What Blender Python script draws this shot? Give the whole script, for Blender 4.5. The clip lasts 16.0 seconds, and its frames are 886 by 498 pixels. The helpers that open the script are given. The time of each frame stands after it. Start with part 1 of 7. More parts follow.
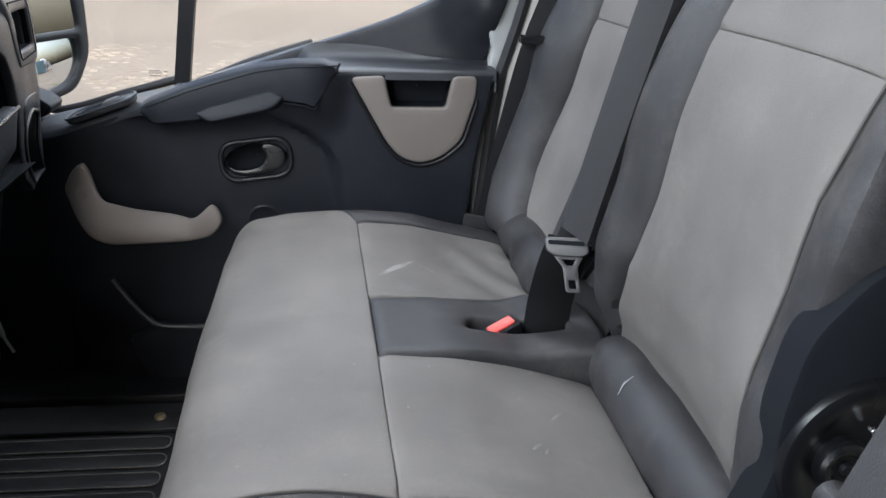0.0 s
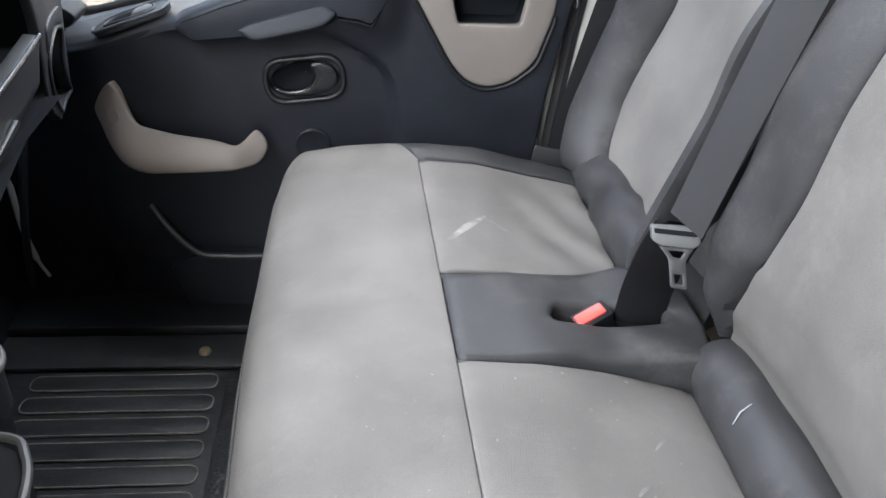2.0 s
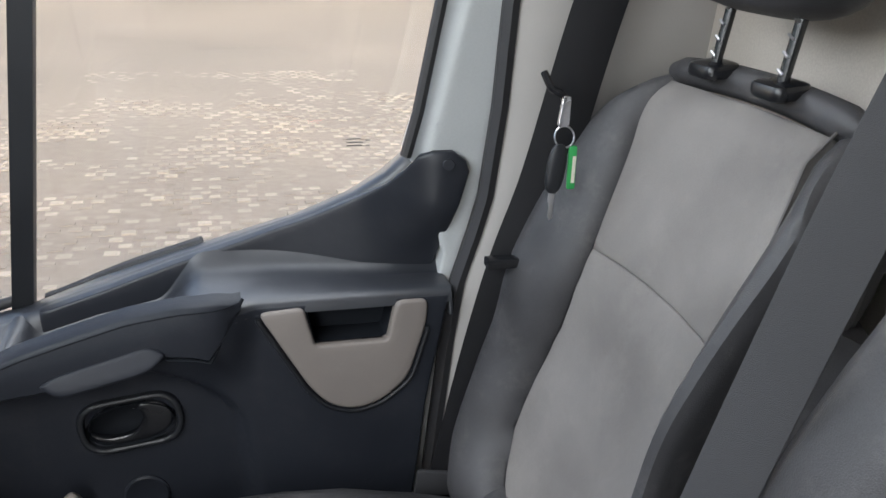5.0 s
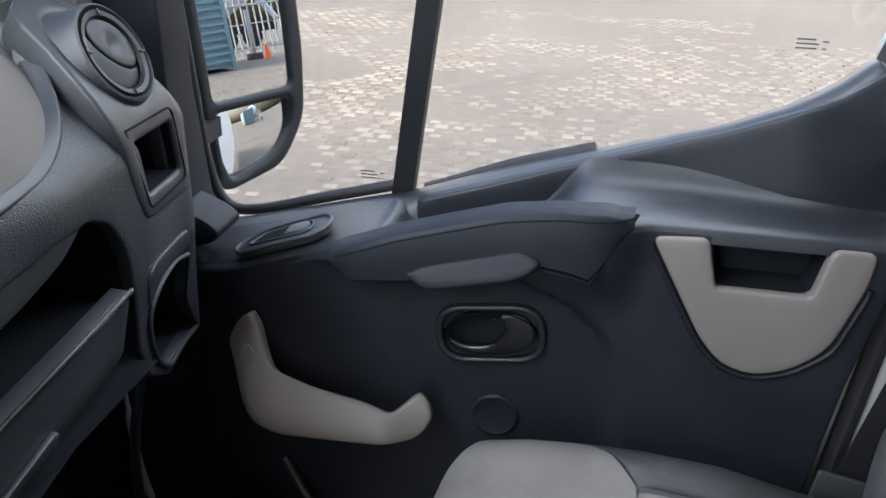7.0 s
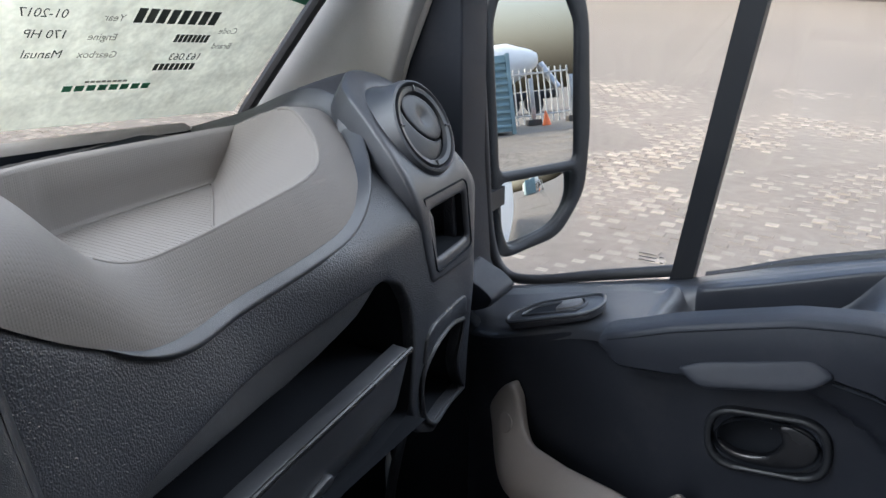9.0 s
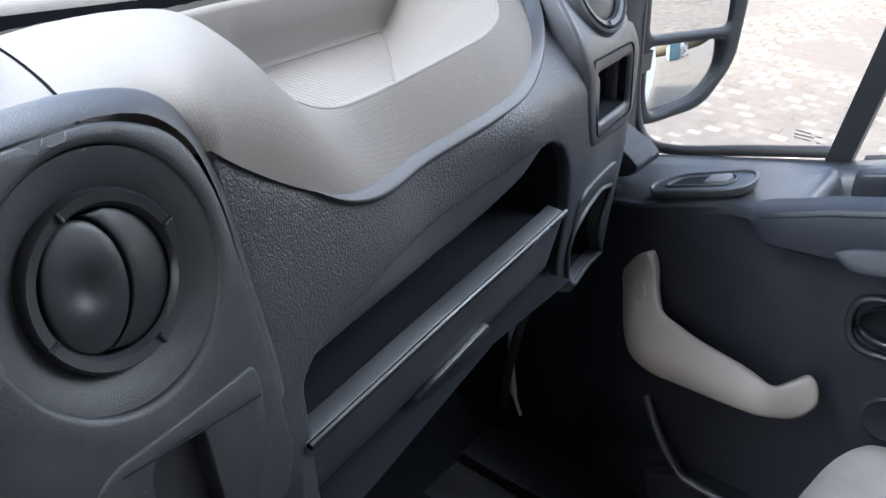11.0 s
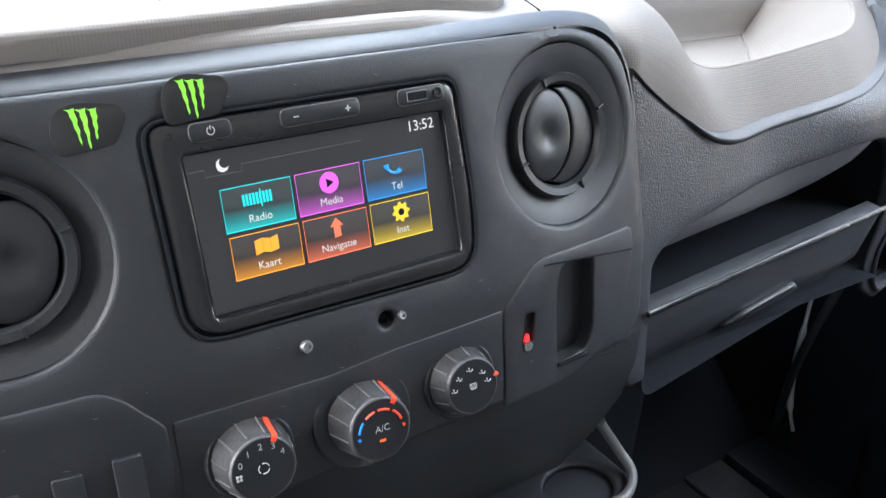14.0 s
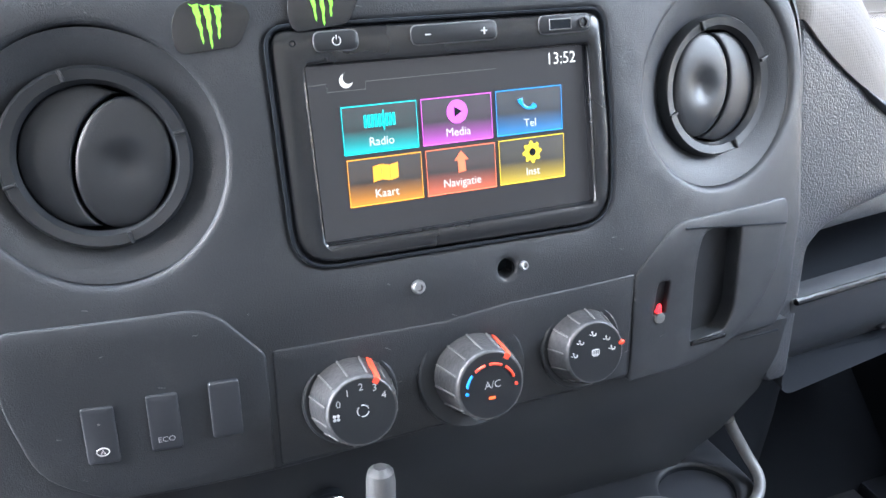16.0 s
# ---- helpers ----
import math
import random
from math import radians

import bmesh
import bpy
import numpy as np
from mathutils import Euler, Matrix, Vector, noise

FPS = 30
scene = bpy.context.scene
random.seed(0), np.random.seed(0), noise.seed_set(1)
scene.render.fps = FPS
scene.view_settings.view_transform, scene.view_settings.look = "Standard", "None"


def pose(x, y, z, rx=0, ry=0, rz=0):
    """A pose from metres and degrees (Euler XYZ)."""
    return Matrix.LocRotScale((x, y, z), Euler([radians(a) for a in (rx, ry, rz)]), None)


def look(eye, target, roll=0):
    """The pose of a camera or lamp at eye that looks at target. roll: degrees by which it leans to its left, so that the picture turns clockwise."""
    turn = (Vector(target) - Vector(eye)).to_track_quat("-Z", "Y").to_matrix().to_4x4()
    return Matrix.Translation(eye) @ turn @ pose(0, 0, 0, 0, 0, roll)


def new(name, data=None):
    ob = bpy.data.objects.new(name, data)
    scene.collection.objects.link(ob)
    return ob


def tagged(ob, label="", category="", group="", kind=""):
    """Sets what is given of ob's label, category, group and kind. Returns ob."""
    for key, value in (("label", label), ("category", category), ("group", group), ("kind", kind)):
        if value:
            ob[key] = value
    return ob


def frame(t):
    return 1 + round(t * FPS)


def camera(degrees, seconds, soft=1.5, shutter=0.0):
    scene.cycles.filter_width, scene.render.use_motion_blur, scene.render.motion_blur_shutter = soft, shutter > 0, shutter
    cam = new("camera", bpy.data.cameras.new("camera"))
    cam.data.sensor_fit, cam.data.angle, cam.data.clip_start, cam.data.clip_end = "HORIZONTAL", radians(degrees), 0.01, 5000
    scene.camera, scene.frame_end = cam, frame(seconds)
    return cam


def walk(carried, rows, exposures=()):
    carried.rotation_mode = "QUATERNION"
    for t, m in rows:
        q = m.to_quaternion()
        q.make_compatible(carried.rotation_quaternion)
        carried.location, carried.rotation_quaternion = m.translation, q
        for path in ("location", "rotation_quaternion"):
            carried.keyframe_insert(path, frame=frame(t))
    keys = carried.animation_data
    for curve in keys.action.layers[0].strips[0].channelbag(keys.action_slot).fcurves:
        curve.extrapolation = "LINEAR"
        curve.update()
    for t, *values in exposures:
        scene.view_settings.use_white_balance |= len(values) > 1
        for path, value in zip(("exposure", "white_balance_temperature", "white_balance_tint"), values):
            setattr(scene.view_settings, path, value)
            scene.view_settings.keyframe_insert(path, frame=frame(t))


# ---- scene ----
cam = camera(55.9, 16.0)
PATH = [
    (0, (0.002, -0.083, 0.78), (0.253, 1.758, 0.041), 2.2),
    (0.5, (0.006, -0.082, 0.778), (0.214, 1.694, -0.118), 2.6),
    (1, (-0.001, -0.064, 0.733), (0.196, 1.7, -0.189), 3.0),
    (1.5, (-0.025, 0.012, 0.779), (0.165, 1.702, -0.274), 3.3),
    (2, (-0.046, 0.105, 0.855), (0.142, 1.789, -0.208), 3.2),
    (2.5, (-0.059, 0.189, 0.914), (0.134, 1.869, -0.153), 3.2),
    (3, (-0.042, 0.279, 0.961), (0.202, 1.947, -0.116), 2.2),
    (3.5, (-0.055, 0.341, 0.974), (0.395, 2.046, 0.029), 2.6),
    (3.7, (-0.056, 0.351, 0.981), (0.418, 2.095, 0.125), 2.6),
    (5.8, (0.033, 0.429, 0.987), (0.517, 2.232, 0.27), 2.1),
    (6, (0.023, 0.445, 0.969), (0.431, 2.261, 0.238), 2.4),
    (6.5, (-0.003, 0.494, 0.922), (0.022, 2.321, 0.11), 1.6),
    (7, (-0.041, 0.541, 0.87), (-0.374, 2.323, 0.027), 1.4),
    (7.5, (-0.043, 0.54, 0.888), (-0.703, 2.229, 0.043), 1.3),
    (8, (-0.037, 0.545, 0.896), (-0.925, 2.191, 0.186), 0.8),
    (8.2, (-0.033, 0.548, 0.895), (-0.927, 2.193, 0.189), 1.0),
    (10.3, (-0.12, 0.534, 0.86), (-1.177, 2.029, 0.057), 0.7),
    (10.5, (-0.111, 0.536, 0.869), (-1.137, 1.977, -0.064), 1.5),
    (11, (-0.109, 0.502, 0.886), (-1.135, 1.885, -0.132), 1.9),
    (11.5, (-0.095, 0.497, 0.895), (-1.147, 1.765, -0.238), 2.9),
    (12, (-0.046, 0.455, 0.932), (-1.271, 1.514, -0.242), 3.2),
    (12.5, (-0.016, 0.406, 0.95), (-1.473, 1.383, -0.009), 2.0),
    (13, (-0.023, 0.382, 0.937), (-1.519, 1.355, 0.033), 2.3),
    (13.5, (-0.017, 0.35, 0.907), (-1.509, 1.31, -0.016), 2.5),
    (14, (0.0, 0.302, 0.864), (-1.495, 1.263, -0.053), 2.5),
    (14.5, (0.005, 0.281, 0.852), (-1.497, 1.227, -0.069), 3.0),
    (15, (-0.011, 0.307, 0.802), (-1.587, 1.132, -0.112), 2.6),
    (15.5, (-0.016, 0.308, 0.83), (-1.637, 1.029, -0.094), 2.5),
    (16, (-0.02, 0.311, 0.813), (-1.646, 1.022, -0.11), 3.0),
]
walk(cam, [(t, look(eye, target, roll)) for t, eye, target, roll in PATH], exposures=[(0.0, 2.4, 6400, 10), (0.5, 3.05, 6500, 10), (1.0, 3.05, 6500, 10), (2.5, 3.0, 6550, 10), (3.5, 2.65, 6600, 10), (6.0, 2.3, 6350, 10), (7.0, 2.4, 6100, 10), (7.5, 2.65, 6100, 10), (8.0, 2.3, 6100, 10), (10.5, 2.6, 5950, 10), (11.0, 3.1, 5950, 10), (11.5, 3.3, 5950, 10), (12.0, 3.5, 6100, 10), (12.5, 2.95, 6300, 10), (13.0, 2.55, 6500, 10), (13.5, 3.05, 6400, 10), (14.0, 3.5, 6100, 10), (14.5, 3.8, 5950, 10), (15.0, 4.4, 5850, 10), (16.0, 4.35, 5800, 10)])

# ---- world and sun: an overcast winter day ----
GROUND, FLOOR = -0.70, -0.085
world = bpy.data.worlds.new("overcast_sky")
scene.world = world
world.use_nodes = True
wn = world.node_tree
sky = wn.nodes.new("ShaderNodeTexSky")
sky.sky_type, sky.sun_disc = "NISHITA", False
sky.sun_elevation, sky.sun_rotation = radians(38), radians(150)
sky.air_density, sky.dust_density, sky.ozone_density = 1.0, 8.0, 1.0
wn.links.new(sky.outputs[0], wn.nodes["Background"].inputs[0])
wn.nodes["Background"].inputs[1].default_value = 0.15
sun = new("sun", bpy.data.lights.new("sun", "SUN"))
sun.data.energy, sun.data.angle, sun.data.color = 0.5, radians(60), (1.0, 0.98, 0.96)
sun.matrix_world = look((4, 7, 8), (0, 0, 0))
# added area lamps for daylight: the unseen open driver door, the windscreen, the passenger window
for name, eye, target, size, size_y, power in (("driver_door_daylight", (-0.48, -0.46, 0.62), (-0.22, 1.2, 0.15), 0.32, 1.15, 3.0), ("windscreen_daylight", (-0.82, 0.35, 1.36), (0.10, 0.55, 0.40), 1.3, 0.55, 6.3), ("passenger_window_daylight", (-0.10, 1.44, 1.22), (-0.20, 0.5, 0.45), 0.8, 0.28, 1.4)):
    lamp = new(name, bpy.data.lights.new(name, "AREA"))
    lamp.data.shape, lamp.data.size, lamp.data.size_y = "RECTANGLE", size, size_y
    lamp.data.energy, lamp.data.color = power, (0.92, 0.96, 1.0)
    lamp.matrix_world = look(eye, target)


# ---- materials ----
def mat(name, color, rough=0.5, metal=0.0, grain=900.0, bump=0.15, vary=0.12, blotch=7.0, pebble=0.0, coat=0.0, random_tint=0.0, dust=0.0, spec=0.5, loose=1.0):
    """A surface with fine grain, larger blotches of wear, and a bump of its own."""
    m = bpy.data.materials.new(name)
    m.use_nodes = True
    nt, b = m.node_tree, m.node_tree.nodes["Principled BSDF"]
    L = nt.links.new
    tc = nt.nodes.new("ShaderNodeTexCoord")
    big, fine = nt.nodes.new("ShaderNodeTexNoise"), nt.nodes.new("ShaderNodeTexNoise")
    big.inputs["Scale"].default_value, big.inputs["Detail"].default_value = blotch, 6
    fine.inputs["Scale"].default_value, fine.inputs["Detail"].default_value = grain, 2
    L(tc.outputs["Object"], big.inputs["Vector"])
    L(tc.outputs["Object"], fine.inputs["Vector"])
    ramp = nt.nodes.new("ShaderNodeMapRange")
    ramp.inputs["From Min"].default_value, ramp.inputs["From Max"].default_value = 0.3, 0.7
    ramp.inputs["To Min"].default_value, ramp.inputs["To Max"].default_value = 1 - vary, 1 + vary
    L(big.outputs[0], ramp.inputs["Value"])
    rf = nt.nodes.new("ShaderNodeMapRange")
    rf.inputs["From Min"].default_value, rf.inputs["From Max"].default_value = 0.3, 0.7
    rf.inputs["To Min"].default_value, rf.inputs["To Max"].default_value = 1 - vary * 0.6, 1 + vary * 0.6
    L(fine.outputs[0], rf.inputs["Value"])
    mul = nt.nodes.new("ShaderNodeMath")
    mul.operation = "MULTIPLY"
    L(ramp.outputs[0], mul.inputs[0])
    L(rf.outputs[0], mul.inputs[1])
    last = mul.outputs[0]
    if random_tint:
        oi = nt.nodes.new("ShaderNodeObjectInfo")
        gi = nt.nodes.new("ShaderNodeNewGeometry")
        ad = nt.nodes.new("ShaderNodeMath")
        ad.operation = "ADD"
        L(oi.outputs["Random"], ad.inputs[0])
        L(gi.outputs["Random Per Island"], ad.inputs[1])
        fr = nt.nodes.new("ShaderNodeMath")
        fr.operation = "FRACT"
        L(ad.outputs[0], fr.inputs[0])
        rr = nt.nodes.new("ShaderNodeMapRange")
        rr.inputs["To Min"].default_value, rr.inputs["To Max"].default_value = 1 - random_tint, 1 + random_tint
        L(fr.outputs[0], rr.inputs["Value"])
        m2 = nt.nodes.new("ShaderNodeMath")
        m2.operation = "MULTIPLY"
        L(last, m2.inputs[0])
        L(rr.outputs[0], m2.inputs[1])
        last = m2.outputs[0]
    col = nt.nodes.new("ShaderNodeMix")
    col.data_type, col.blend_type = "RGBA", "MULTIPLY"
    col.inputs["Factor"].default_value = 1.0
    col.inputs["A"].default_value = (*color, 1)
    L(last, col.inputs["B"])
    base = col.outputs["Result"]
    if dust:
        dn = nt.nodes.new("ShaderNodeTexNoise")
        dn.inputs["Scale"].default_value, dn.inputs["Detail"].default_value, dn.inputs["Roughness"].default_value = 14, 10, 0.75
        L(tc.outputs["Object"], dn.inputs["Vector"])
        dr = nt.nodes.new("ShaderNodeMapRange")
        dr.inputs["From Min"].default_value, dr.inputs["From Max"].default_value = 0.52, 0.74
        dr.inputs["To Max"].default_value = dust
        L(dn.outputs[0], dr.inputs["Value"])
        dm = nt.nodes.new("ShaderNodeMix")
        dm.data_type = "RGBA"
        L(dr.outputs[0], dm.inputs["Factor"])
        L(base, dm.inputs["A"])
        dm.inputs["B"].default_value = (0.30, 0.28, 0.26, 1)
        base = dm.outputs["Result"]
    L(base, b.inputs["Base Color"])
    rm = nt.nodes.new("ShaderNodeMapRange")
    rm.inputs["From Min"].default_value, rm.inputs["From Max"].default_value = 0.3, 0.7
    rm.inputs["To Min"].default_value, rm.inputs["To Max"].default_value = max(rough - 0.07, 0.02), min(rough + 0.07, 1)
    L(big.outputs[0], rm.inputs["Value"])
    L(rm.outputs[0], b.inputs["Roughness"])
    b.inputs["Metallic"].default_value = metal
    b.inputs["Specular IOR Level"].default_value = spec
    b.inputs["Coat Weight"].default_value = coat
    height = fine.outputs[0]
    if pebble:
        vo = nt.nodes.new("ShaderNodeTexVoronoi")
        vo.inputs["Scale"].default_value = pebble
        vo.feature = "SMOOTH_F1"
        vo.inputs["Randomness"].default_value = loose
        L(tc.outputs["Object"], vo.inputs["Vector"])
        height = vo.outputs["Distance"]
    if bump:
        bp = nt.nodes.new("ShaderNodeBump")
        bp.inputs["Strength"].default_value, bp.inputs["Distance"].default_value, bp.invert = abs(bump), 0.001, bump < 0
        L(height, bp.inputs["Height"])
        L(bp.outputs[0], b.inputs["Normal"])
    return m


def glow(name, color, strength=1.0):
    m = bpy.data.materials.new(name)
    m.use_nodes = True
    b = m.node_tree.nodes["Principled BSDF"]
    b.inputs["Base Color"].default_value = (0.01, 0.01, 0.01, 1)
    b.inputs["Roughness"].default_value = 0.3
    b.inputs["Emission Color"].default_value = (*color, 1)
    b.inputs["Emission Strength"].default_value = strength
    return m


def clear(name, tint=(1, 1, 1), gloss=0.05):
    """Thin glass: light passes straight, with a weak reflection."""
    m = bpy.data.materials.new(name)
    m.use_nodes = True
    nt = m.node_tree
    nt.nodes.remove(nt.nodes["Principled BSDF"])
    out = nt.nodes["Material Output"]
    tr, gl, mx = nt.nodes.new("ShaderNodeBsdfTransparent"), nt.nodes.new("ShaderNodeBsdfGlossy"), nt.nodes.new("ShaderNodeMixShader")
    tr.inputs[0].default_value = (*tint, 1)
    gl.inputs["Roughness"].default_value = 0.02
    mx.inputs[0].default_value = gloss
    nt.links.new(tr.outputs[0], mx.inputs[1])
    nt.links.new(gl.outputs[0], mx.inputs[2])
    nt.links.new(mx.outputs[0], out.inputs[0])
    return m


DARK = mat("dark_grey_plastic", (0.0200, 0.0222, 0.0272), 0.43, grain=1400, bump=0.16, vary=0.12, dust=0.02, spec=0.6)
DOORP = mat("navy_black_door_plastic", (0.0155, 0.0175, 0.0226), 0.42, grain=1200, bump=0.18, vary=0.12, dust=0.02, spec=0.16)
STACKM = mat("charcoal_stack_plastic", (0.0195, 0.0215, 0.0250), 0.46, grain=1300, bump=0.32, vary=0.14, dust=0.05, spec=0.40)
ARMP = mat("smooth_navy_plastic", (0.0150, 0.0168, 0.0215), 0.40, grain=1300, bump=0.10, vary=0.10, dust=0.02, spec=0.32)
LEATHER = mat("pebbled_dash_plastic", (0.0215, 0.0238, 0.0290), 0.40, grain=700, bump=-0.55, pebble=740, vary=0.08, spec=0.5)
BLACK = mat("black_plastic", (0.0120, 0.0132, 0.0155), 0.38, grain=1500, bump=0.08, vary=0.1, spec=0.35)
GLOSSBLACK = mat("satin_black_plastic", (0.007, 0.0075, 0.009), 0.26, bump=0.0, vary=0.08)
# matte near-black for black parts; it also puts shade into recesses
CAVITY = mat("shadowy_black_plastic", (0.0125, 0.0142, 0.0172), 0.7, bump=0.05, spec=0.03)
BEIGE = mat("beige_dash_plastic", (0.140, 0.129, 0.119), 0.60, grain=1000, bump=0.38, pebble=470, vary=0.05, spec=0.25, loose=0.12)
TAUPE = mat("taupe_door_plastic", (0.165, 0.146, 0.132), 0.5, grain=1200, bump=0.15, vary=0.06, dust=0.05, spec=0.35)
SEATGREY = mat("grey_seat_cloth", (0.152, 0.142, 0.134), 0.60, grain=1100, bump=0.70, vary=0.20, blotch=8, dust=0.22, spec=0.28)
SEATDARK = mat("dark_grey_seat_vinyl", (0.037, 0.0365, 0.0385), 0.44, grain=900, bump=0.45, vary=0.22, blotch=16, dust=0.16, spec=0.34)
RIBEDGE = mat("dusty_rubber_rib_highlight", (0.135, 0.128, 0.118), 0.8, grain=400, bump=0.4, vary=0.45, blotch=30)
SKIRT = mat("dark_woven_skirt", (0.045, 0.044, 0.044), 0.8, grain=700, bump=0.6, vary=0.2)
PIPING = mat("stitched_grey_piping", (0.066, 0.062, 0.059), 0.7, grain=500, bump=0.5)
RUBBER = mat("black_rubber_mat", (0.027, 0.0280, 0.0310), 0.42, grain=300, bump=0.5, vary=0.3, blotch=12, dust=0.06, spec=0.30)
SEAL = mat("black_rubber_seal", (0.02, 0.02, 0.022), 0.6, grain=500, bump=0.3)
BLACKWEB = mat("black_belt_webbing", (0.0075, 0.0075, 0.0085), 0.6, grain=1600, bump=0.6, vary=0.1, spec=0.15)
WEBBING = mat("charcoal_belt_webbing", (0.038, 0.038, 0.040), 0.62, grain=1600, bump=0.6, vary=0.1, spec=0.15)
GREYTRIM = mat("grey_trim_plastic", (0.07, 0.07, 0.072), 0.5, grain=900, bump=0.2, vary=0.08)
PEBBLE = mat("pebbled_black_rubber", (0.016, 0.016, 0.017), 0.33, grain=300, bump=1.0, pebble=170, vary=0.2, dust=0.12)
PAINT = mat("pale_grey_body_paint", (0.36, 0.375, 0.375), 0.42, grain=300, bump=0.02, vary=0.04, dust=0.05)
PILLAR = mat("beige_pillar_trim", (0.30, 0.285, 0.27), 0.55, grain=900, bump=0.2, vary=0.05)
BULK = mat("beige_bulkhead_panel", (0.45, 0.41, 0.36), 0.7, grain=400, bump=0.2, vary=0.10, blotch=4, dust=0.1)
HEADLINER = mat("pale_headliner_cloth", (0.55, 0.53, 0.50), 0.9, grain=600, bump=0.3)
CHROME = mat("bright_steel", (0.62, 0.62, 0.64), 0.25, metal=1.0, bump=0.02)
DULLSTEEL = mat("dull_zinc_steel", (0.42, 0.42, 0.43), 0.4, metal=1.0, bump=0.1, vary=0.2)
RED = mat("red_buckle_plastic", (0.72, 0.09, 0.075), 0.4, bump=0.05, vary=0.05)
REDMARK = mat("orange_red_marking", (0.85, 0.07, 0.03), 0.4, bump=0.0)
BLUEMARK = mat("blue_marking", (0.02, 0.22, 0.65), 0.4, bump=0.0)
WHITEMARK = mat("white_marking", (0.42, 0.42, 0.42), 0.5, bump=0.0)
GREYMARK = mat("grey_etching", (0.13, 0.125, 0.12), 0.6, bump=0.0)
LIME = mat("lime_green_print", (0.28, 0.85, 0.05), 0.4, bump=0.0)
GREENTAG = mat("green_tag_plastic", (0.02, 0.24, 0.06), 0.4, bump=0.05)
PAPER = mat("cream_paper", (0.62, 0.60, 0.50), 0.8, grain=300, bump=0.1, vary=0.12, blotch=18)
GRIP = mat("grey_grip_plastic", (0.11, 0.11, 0.11), 0.45, bump=0.1)
TONGUE = mat("brushed_tongue_steel", (0.07, 0.07, 0.073), 0.45, metal=0.6, bump=0.05)
THIN = mat("backlit_cream_paper", (0.70, 0.69, 0.61), 0.9, grain=120, bump=0.0, vary=0.10, blotch=30)
_nt = THIN.node_tree
_tl, _mx = _nt.nodes.new("ShaderNodeBsdfTranslucent"), _nt.nodes.new("ShaderNodeMixShader")
_src = [lk.from_socket for lk in _nt.links if lk.to_socket.name == "Base Color"][0]
_nt.links.new(_src, _tl.inputs[0])
_mx.inputs[0].default_value = 0.6
_nt.links.new(_nt.nodes["Principled BSDF"].outputs[0], _mx.inputs[1])
_nt.links.new(_tl.outputs[0], _mx.inputs[2])
_nt.links.new(_mx.outputs[0], _nt.nodes["Material Output"].inputs[0])
GREENINK = mat("green_ink", (0.05, 0.22, 0.12), 0.7, bump=0.0)
PALEINK = mat("pale_grey_ink", (0.27, 0.27, 0.23), 0.8, bump=0.0)
DARKINK = mat("dark_ink", (0.06, 0.07, 0.06), 0.7, bump=0.0)
GLASS = clear("window_glass", (0.97, 0.985, 0.98), 0.035)
WINDSCREEN = clear("tinted_windscreen_glass", (0.80, 0.83, 0.82), 0.035)
MIRROR = mat("mirror_glass", (0.64, 0.66, 0.66), 0.0, metal=1.0, bump=0.0, vary=0.0)
MIRROR.node_tree.nodes["Principled BSDF"].inputs["Roughness"].default_value = 0.0
for lk in list(MIRROR.node_tree.links):
    if lk.to_socket.name == "Roughness":
        MIRROR.node_tree.links.remove(lk)
SETT = mat("dusty_tan_paving", (0.146, 0.131, 0.115), 0.85, grain=60, bump=0.5, vary=0.12, blotch=0.9, random_tint=0.30, spec=0.3)
WETGROUND = mat("damp_sandy_yard", (0.112, 0.100, 0.088), 0.75, grain=14, bump=0.4, vary=0.16, blotch=0.45, spec=0.2)
WALLWHITE = mat("white_painted_wall", (0.5, 0.5, 0.49), 0.7, grain=30, bump=0.1)
TEAL = mat("grey_teal_container_paint", (0.20, 0.30, 0.33), 0.5, grain=60, bump=0.1, vary=0.12, blotch=1.5)
TRUCKWHITE = mat("white_truck_paint", (0.75, 0.74, 0.72), 0.5, grain=30, bump=0.05)
ORANGE = mat("orange_cone_plastic", (0.8, 0.16, 0.04), 0.5, bump=0.1)


# ---- mesh tools ----
def thing(name, at, label, category, group="", kind=""):
    ob = new(name)
    ob.location = at
    ob.empty_display_size = 0.05
    return tagged(ob, label, category, group, kind)


def part(name, bm, material, parent=None, label="", angle=38):
    """Links a bmesh, drawn in world metres, as one mesh under a thing or a part."""
    me = bpy.data.meshes.new(name)
    bm.to_mesh(me)
    bm.free()
    me.materials.append(material)
    me.shade_smooth()
    me.set_sharp_from_angle(angle=radians(angle))
    ob = new(name, me)
    if parent is not None:
        ob.parent = parent
        if parent.type == "EMPTY":
            ob.matrix_parent_inverse = Matrix.Translation(parent.location).inverted()
    return tagged(ob, label) if label else ob


def interp(table, x):
    xs, ys = zip(*table)
    return float(np.interp(x, xs, ys))


def smooth(a, b, x):
    t = min(max((x - a) / (b - a), 0.0), 1.0)
    return t * t * (3 - 2 * t)


def flat(o, u, v):
    """A mapping of (a, b, c) onto the plane at o, spanned by u and v; c goes along their normal."""
    o, u, v = Vector(o), Vector(u).normalized(), Vector(v).normalized()
    w = u.cross(v)
    return lambda a, b, c=0.0: o + u * a + v * b + w * c


